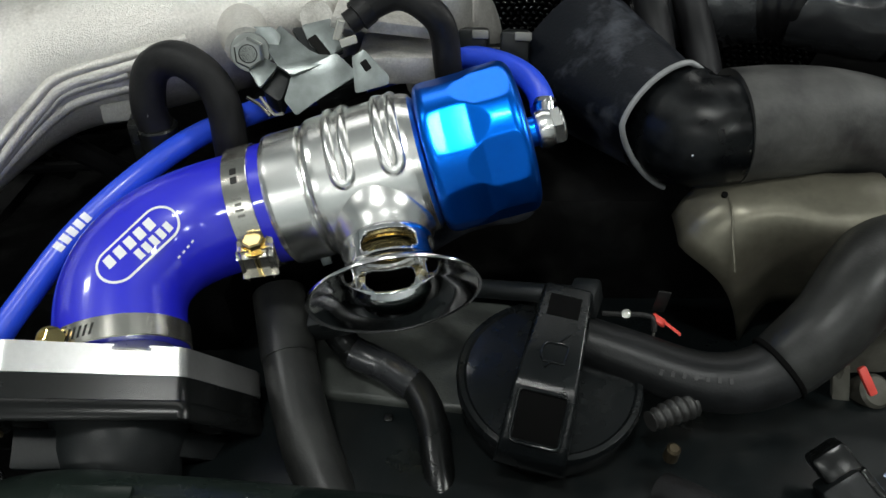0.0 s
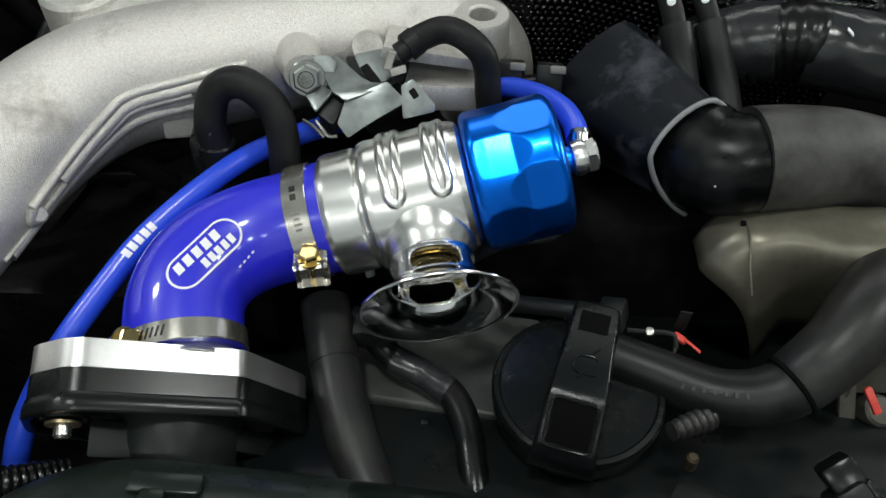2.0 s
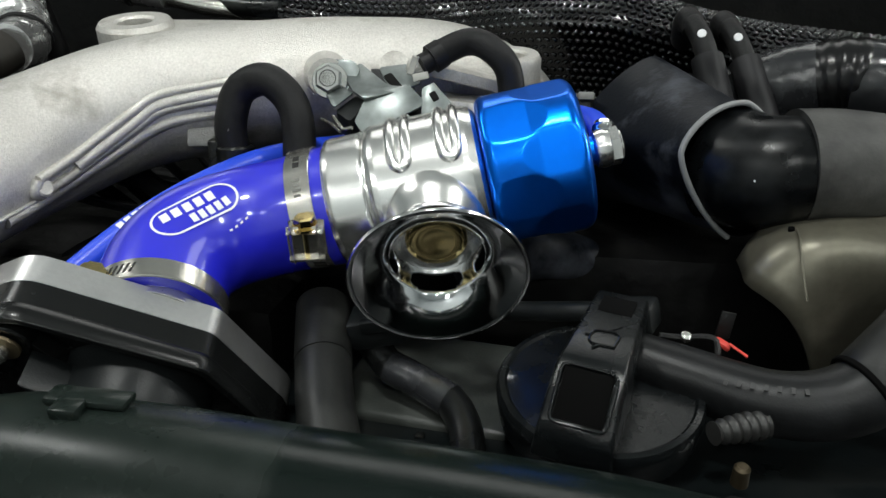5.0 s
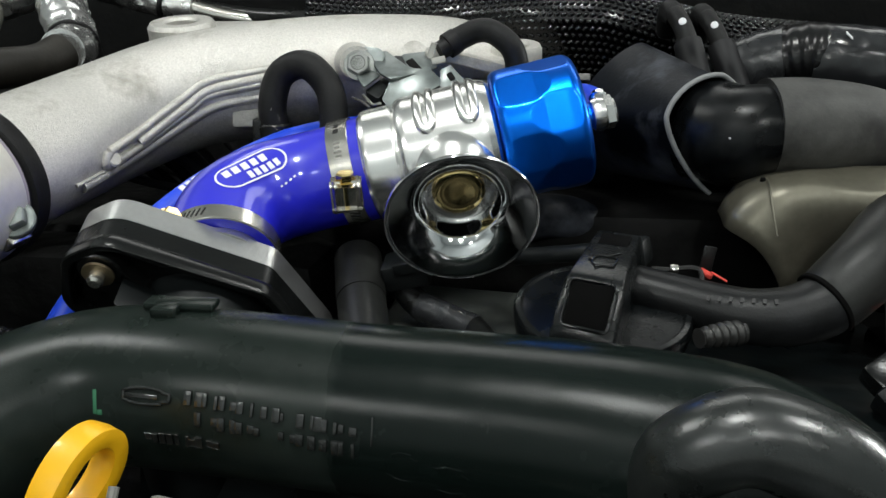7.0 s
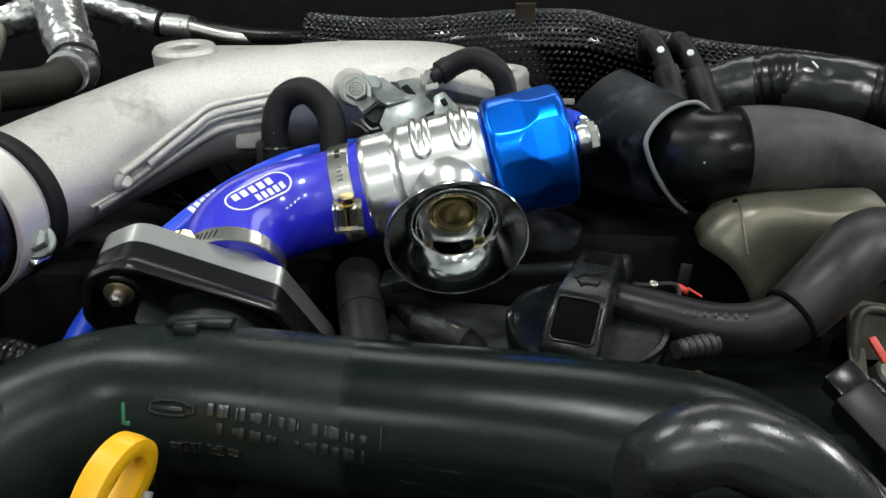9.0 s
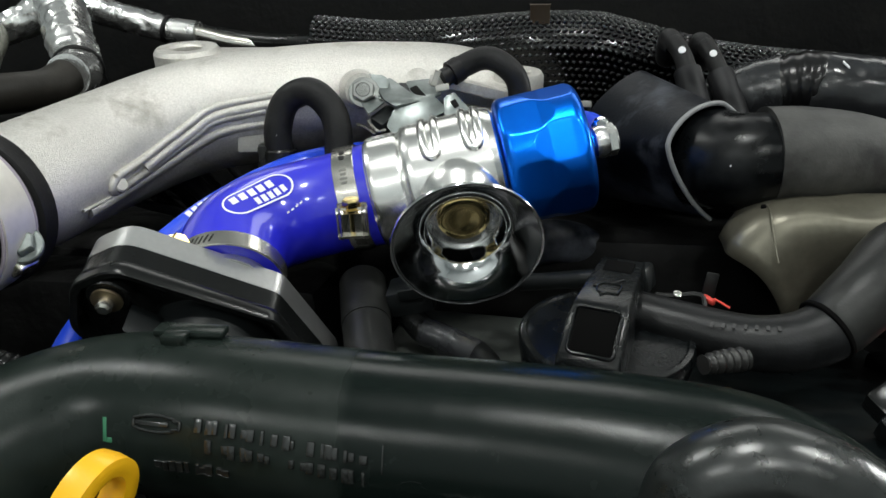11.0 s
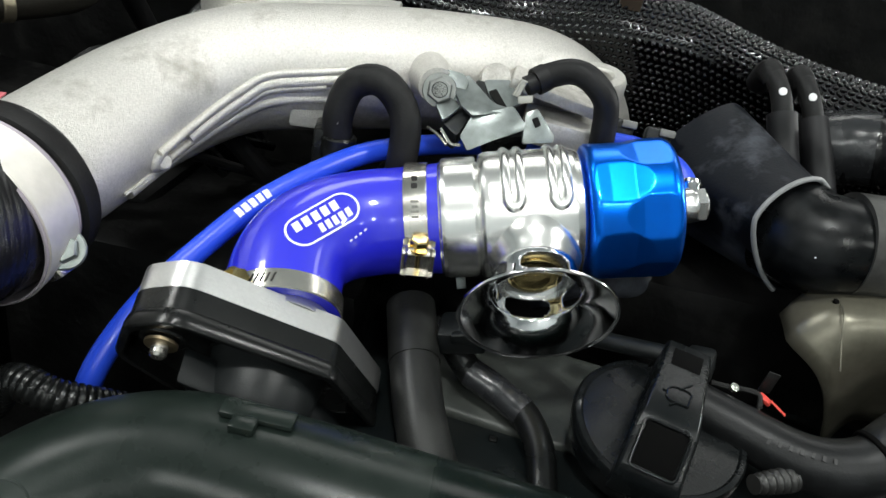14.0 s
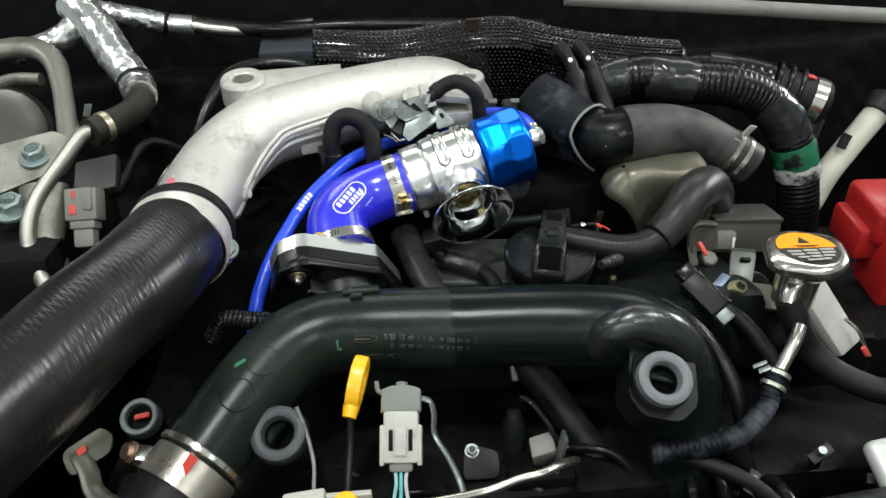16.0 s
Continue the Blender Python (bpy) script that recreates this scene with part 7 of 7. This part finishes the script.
part("cushion", lathe((-0.452, 0.43, 0.99), (0.25, -0.85, 0.35), [(-0.03, 0.04), (0.005, 0.042), (0.012, 0.038), (0.016, 0.025), (0.014, 0.01)], 40), mat("mount_metal", (0.07, 0.068, 0.06), 0.38, 0.6, 0.3, 60, 0.15, 200), mt)
part("deck", prism(round_outline([(-0.1, -0.03), (0.035, -0.012), (0.05, 0.012), (0.03, 0.03), (-0.1, 0.035)], 0.012, 5), (-0.4, 0.335, 0.977), (1, 0.15, 0.2), (-0.1, 0.8, 0.6), 0.012, 0.002), GCAST, mt)
part("leg", tube([(-0.375, 0.31, 0.975), (-0.37, 0.275, 0.945), (-0.365, 0.245, 0.915), (-0.36, 0.22, 0.87)], [0.02, 0.016, 0.02, 0.024], 20, squash=0.6), GCAST, mt)
part("base", block((-0.45, 0.34, 0.85), (1, 0, 0), (0, 1, 0), (0, 0, 1), 0.2, 0.22, 0.2, 0.015), VOID, mt)
GB = mat("grey_green_zinc", (0.3, 0.37, 0.36), 0.4, 0.7, 0.15, 200)
hex_bolt((-0.3875, 0.3385, 0.9925), (0, -0.35, 0.92), 0.0095, 0.0085, "greenish hex bolt on the engine mount", 1.5, GB)
hex_bolt((-0.3955, 0.2915, 0.965), (0, -0.35, 0.92), 0.0105, 0.0095, "greenish hex bolt on the engine mount", 1.5, GB)
ac = thing("air_conditioning_pipe", (-0.36, 0.3, 0.97), "bare aluminium pipe joined to a black hose", "pipe")
part("pipe", tube([(-0.336, 0.337, 1.013), (-0.342, 0.3328, 1.0117), (-0.3588, 0.3111, 0.9926), (-0.3722, 0.2917, 0.9762), (-0.3773, 0.2721, 0.9602), (-0.3725, 0.252, 0.9435), (-0.3592, 0.2317, 0.9281), (-0.35, 0.22, 0.9)], 0.0062, 24), mat("bare_aluminium", (0.33, 0.325, 0.29), 0.44, 0.85, 0.1, 200, 0.1, 300), ac)
part("hose", tube([(-0.3067, 0.4, 1.0228), (-0.3105, 0.3815, 1.016), (-0.3195, 0.359, 1.0142), (-0.3358, 0.3363, 1.0126)], 0.0125, 28), mat("brown_black_rubber", (0.016, 0.0145, 0.012), 0.5, 0.0, 0.25, 300, 0.12, 700, dust=(0.03, 0.027, 0.022), dust_scale=30, spec=0.25), ac)
part("clamp", ring_band((-0.327, 0.3472, 1.0135), (0.62, 0.75, 0.05), 0.0121, 0.006, 0.0012, 36), mat("tan_zinc", (0.5, 0.44, 0.33), 0.35, 0.9, 0.15, 200), ac)
part("clamp_ear", block((-0.3385, 0.349, 1.0285), (0.3, 0.2, 0.9), (0.8, 0.5, -0.2), (0.2, -0.9, 0.1), 0.01, 0.005, 0.0014, 0.0004), ZINC, ac)
fh = thing("foil_wrapped_hose", (-0.345, 0.46, 1.05), "crinkled aluminium foil wrapped round hoses", "hose wrap")
part("wrap", crumple(tube([(-0.392, 0.515, 1.09), (-0.3783, 0.5032, 1.0823), (-0.3634, 0.4889, 1.0677), (-0.3448, 0.4654, 1.047), (-0.3263, 0.4435, 1.0313), (-0.3155, 0.4232, 1.0226)], [0.018, 0.018, 0.0178, 0.0172, 0.0165, 0.0162], 40, 0.0022), 0.0015, 180), FOIL, fh)
part("wrap", crumple(tube([(-0.378, 0.505, 1.08), (-0.3997, 0.4941, 1.0631), (-0.4259, 0.4907, 1.0541), (-0.46, 0.49, 1.05)], [0.014, 0.013, 0.012, 0.011], 40, 0.0022), 0.0015, 180), FOIL, fh)
part("collar", tube([(-0.3158, 0.424, 1.023), (-0.3115, 0.412, 1.0232), (-0.3085, 0.403, 1.0232)], [0.0162, 0.0152, 0.0145], 32, 0.002), FOIL, fh, "smooth silver collar")
part("tie", ring_band((-0.3215, 0.4355, 1.0275), (0.4, -0.75, -0.45), 0.0168, 0.0035, 0.001, 36), RUBBER, fh, "black tie")
part("wrap", crumple(tube([(-0.41, 0.54, 1.085), (-0.3479, 0.5598, 1.066), (-0.3184, 0.563, 1.058)], [0.012, 0.0115, 0.0108], 40, 0.0022), 0.0015, 180), FOIL, fh)
part("tie", ring_band((-0.317, 0.5632, 1.0576), (0.95, 0.1, -0.25), 0.0108, 0.003, 0.0012, 30), RUBBER, fh, "black tie")
part("wrap_end", tube([(-0.313, 0.5636, 1.0566), (-0.288, 0.5627, 1.054)], [0.0108, 0.0102], 24), FOIL, fh)
part("pipe", tube([(-0.29, 0.563, 1.054), (-0.2556, 0.5667, 1.046), (-0.2135, 0.5737, 1.042), (-0.16, 0.58, 1.045)], 0.0072, 18), STEEL, fh)
part("strut", tube([(-0.378, 0.52, 1.075), (-0.375, 0.55, 1.0), (-0.37, 0.6, 0.93)], 0.009, 14), RUBBER, fh)
lc2 = thing("coil_connector", (-0.328, 0.262, 0.965), "grey plastic plug with red paint marks", "connector")
KX, KU = V(1, -0.05, 0.02).normalized(), V(0.02, 0.5, 0.86)
KU = (KU - KX * KU.dot(KX)).normalized()
KN = KX.cross(KU)
k0 = V(-0.3285, 0.271, 0.9735)
part("body", block(k0, KX, KU, KN, 0.026, 0.026, 0.018, 0.002), GREY, lc2)
part("rib", block(k0 + KX * 0.006 + KU * 0.004 + KN * 0.008, KX, KU, KN, 0.008, 0.018, 0.006, 0.001), GREY, lc2)
part("cap", block(k0 - KU * 0.016, KX, KU, KN, 0.02, 0.007, 0.015, 0.0015), GREY, lc2)
part("boot", block(k0 - KU * 0.026, KX, KU, KN, 0.016, 0.016, 0.012, 0.002), GREY, lc2)
part("red_mark", block(k0 - KX * 0.006 - KU * 0.004 + KN * 0.0092, KX, KU, KN, 0.005, 0.008, 0.001, 0.0003), REDMARK, lc2, "red paint mark")
part("red_mark", block(k0 - KX * 0.005 + KU * 0.008 + KN * 0.0092, KX, KU, KN, 0.003, 0.006, 0.0008, 0.0003), REDMARK, lc2, "red paint mark")
part("holder", block((-0.325, 0.3, 0.985), (1, 0.2, 0.1), (-0.1, 0.8, 0.5), (0, -0.5, 0.85), 0.035, 0.035, 0.012, 0.003), mat("brown_grey_bracket", (0.02, 0.02, 0.018), 0.5, 0.3, 0.15, 120), lc2)
part("holder_leg", block((-0.33, 0.29, 0.93), (1, 0, 0), (0, 1, 0), (0, 0, 1), 0.03, 0.03, 0.1, 0.004), VOID, lc2)
tr = thing("gearbox_area", (-0.3, 0.35, 0.8), "dark gearbox casing behind the intake pipe", "gearbox")
part("casing", block((-0.32, 0.42, 0.83), (1, 0, 0), (0, 1, 0), (0, 0, 1), 0.18, 0.2, 0.2, 0.02), VOID, tr)
random.seed(12)
for k in range(9):
    x0, y0 = -0.36 + random.uniform(0, 0.1), 0.28 + random.uniform(0, 0.12)
    hose("cable", [(x0, y0, 0.93), (x0 + 0.03, y0 + 0.03, 0.95 + random.uniform(0, 0.02)), (x0 + 0.07, y0 + 0.05, 0.96 + random.uniform(-0.02, 0.02)), (x0 + 0.1, y0 + 0.08, 0.93)], random.choice((0.003, 0.0045, 0.006)), random.choice((RUBBER, PLASTIC)), "black cable in the dark behind the pipe", "cable", 10, 0.006)
hose("flange_hose", [(-0.27, 0.4, 0.97), (-0.2547, 0.4265, 1.0028), (-0.2347, 0.455, 1.0259), (-0.2023, 0.47, 1.03), (-0.1627, 0.4716, 1.0244), (-0.12, 0.47, 1.0)], 0.0065, PLASTIC, "black hose behind the pipe's flange", seg=16)
single("firewall_plate", block((-0.17, 0.56, 1.015), (1, 0, 0), (0, 1, 0.3), (0, -0.3, 1), 0.1, 0.04, 0.035, 0.006), mat("blue_grey_paint", (0.035, 0.042, 0.052), 0.45, 0, 0.2, 80), "blue-grey painted panel behind the intake pipe", "panel")
cl = thing("braided_conduit", (-0.205, 0.17, 0.915), "black braided conduit behind the charge pipe", "conduit")
part("sleeve", tube([(-0.222, 0.176, 0.9), (-0.21, 0.1735, 0.9165), (-0.19, 0.172, 0.915), (-0.17, 0.19, 0.9)], 0.0068, 18, ripple=(0.003, 0.0008)), PLASTIC, cl)
# black fuel rail block behind the valve
fr = thing("injector_rail", (0.02, 0.37, 0.99), "black plastic injector plugs behind the valve", "injector rail")
part("rail", tube([(-0.01, 0.385, 0.985), (0.02, 0.382, 0.988), (0.042, 0.377, 0.991)], 0.009, 18), PLASTIC, fr)
for k in range(2):
    part("plug", block((0.012 + 0.02 * k, 0.375 - 0.003 * k, 1.0), (1, -0.1, 0), (0.1, 0.9, -0.3), (0, 0.3, 1), 0.014, 0.018, 0.016, 0.002), MATTE, fr)
    part("clip", block((0.015 + 0.02 * k, 0.366 - 0.003 * k, 1.009), (1, -0.1, 0), (0.1, 0.9, -0.3), (0, 0.3, 1), 0.008, 0.003, 0.004, 0.0008), GREY, fr)

# dark hoses low in the bay, and small brackets added for glints
random.seed(21)
for k in range(12):
    x0, y0, z0 = random.uniform(0.1, 0.28), random.uniform(0.0, 0.13), random.uniform(0.785, 0.835)
    dx, dy = random.uniform(-0.05, 0.07), random.uniform(-0.06, 0.05)
    hose("low_hose", [(x0 - dx, y0 - dy, z0 - 0.03), (x0 - dx * 0.4, y0 - dy * 0.3, z0), (x0 + dx * 0.5, y0 + dy * 0.4, z0 + 0.006), (x0 + dx, y0 + dy, z0 - 0.02)], random.choice((0.004, 0.006, 0.009)), random.choice((RUBBER, PLASTIC, RIBBED)), "black hose low in the engine bay", "hose", 12, 0.006)
for k in range(9):
    x0, y0, z0 = random.uniform(-0.13, 0.06), random.uniform(0.06, 0.15), random.uniform(0.79, 0.825)
    dx, dy = random.uniform(-0.05, 0.05), random.uniform(-0.05, 0.03)
    hose("low_hose", [(x0 - dx, y0 - dy, z0 - 0.03), (x0 - dx * 0.4, y0 - dy * 0.3, z0), (x0 + dx * 0.5, y0 + dy * 0.4, z0 + 0.006), (x0 + dx, y0 + dy, z0 - 0.02)], random.choice((0.003, 0.005, 0.007)), random.choice((RUBBER, PLASTIC, RIBBED)), "black hose low in the engine bay", "hose", 12, 0.006)
# made-up brackets whose bolts catch glints in the dark
for bx, by, bz, turn in ((0.205, 0.075, 0.832, 0.4), (0.236, 0.05, 0.828, -0.5), (0.15, 0.06, 0.826, 0.9)):
    lb = thing("glint_bracket", (bx, by, bz), "small made-up bracket and steel bolt added for a glint", "bracket")
    part("plate", block((bx, by, bz), (math.cos(turn), math.sin(turn), 0.2), (-math.sin(turn), math.cos(turn), 0.4), (0, -0.4, 0.9), 0.02, 0.008, 0.002, 0.0006), DARK, lb)
    part("stem", block((bx, by + 0.004, bz - 0.03), (1, 0, 0), (0, 1, 0), (0, 0, 1), 0.008, 0.003, 0.06, 0.0006), DARK, lb)
    part("bolt", hexagon(V(bx, by, bz + 0.0015), (0, -0.4, 0.9), 0.0036, 0.0035), ZINC, lb)
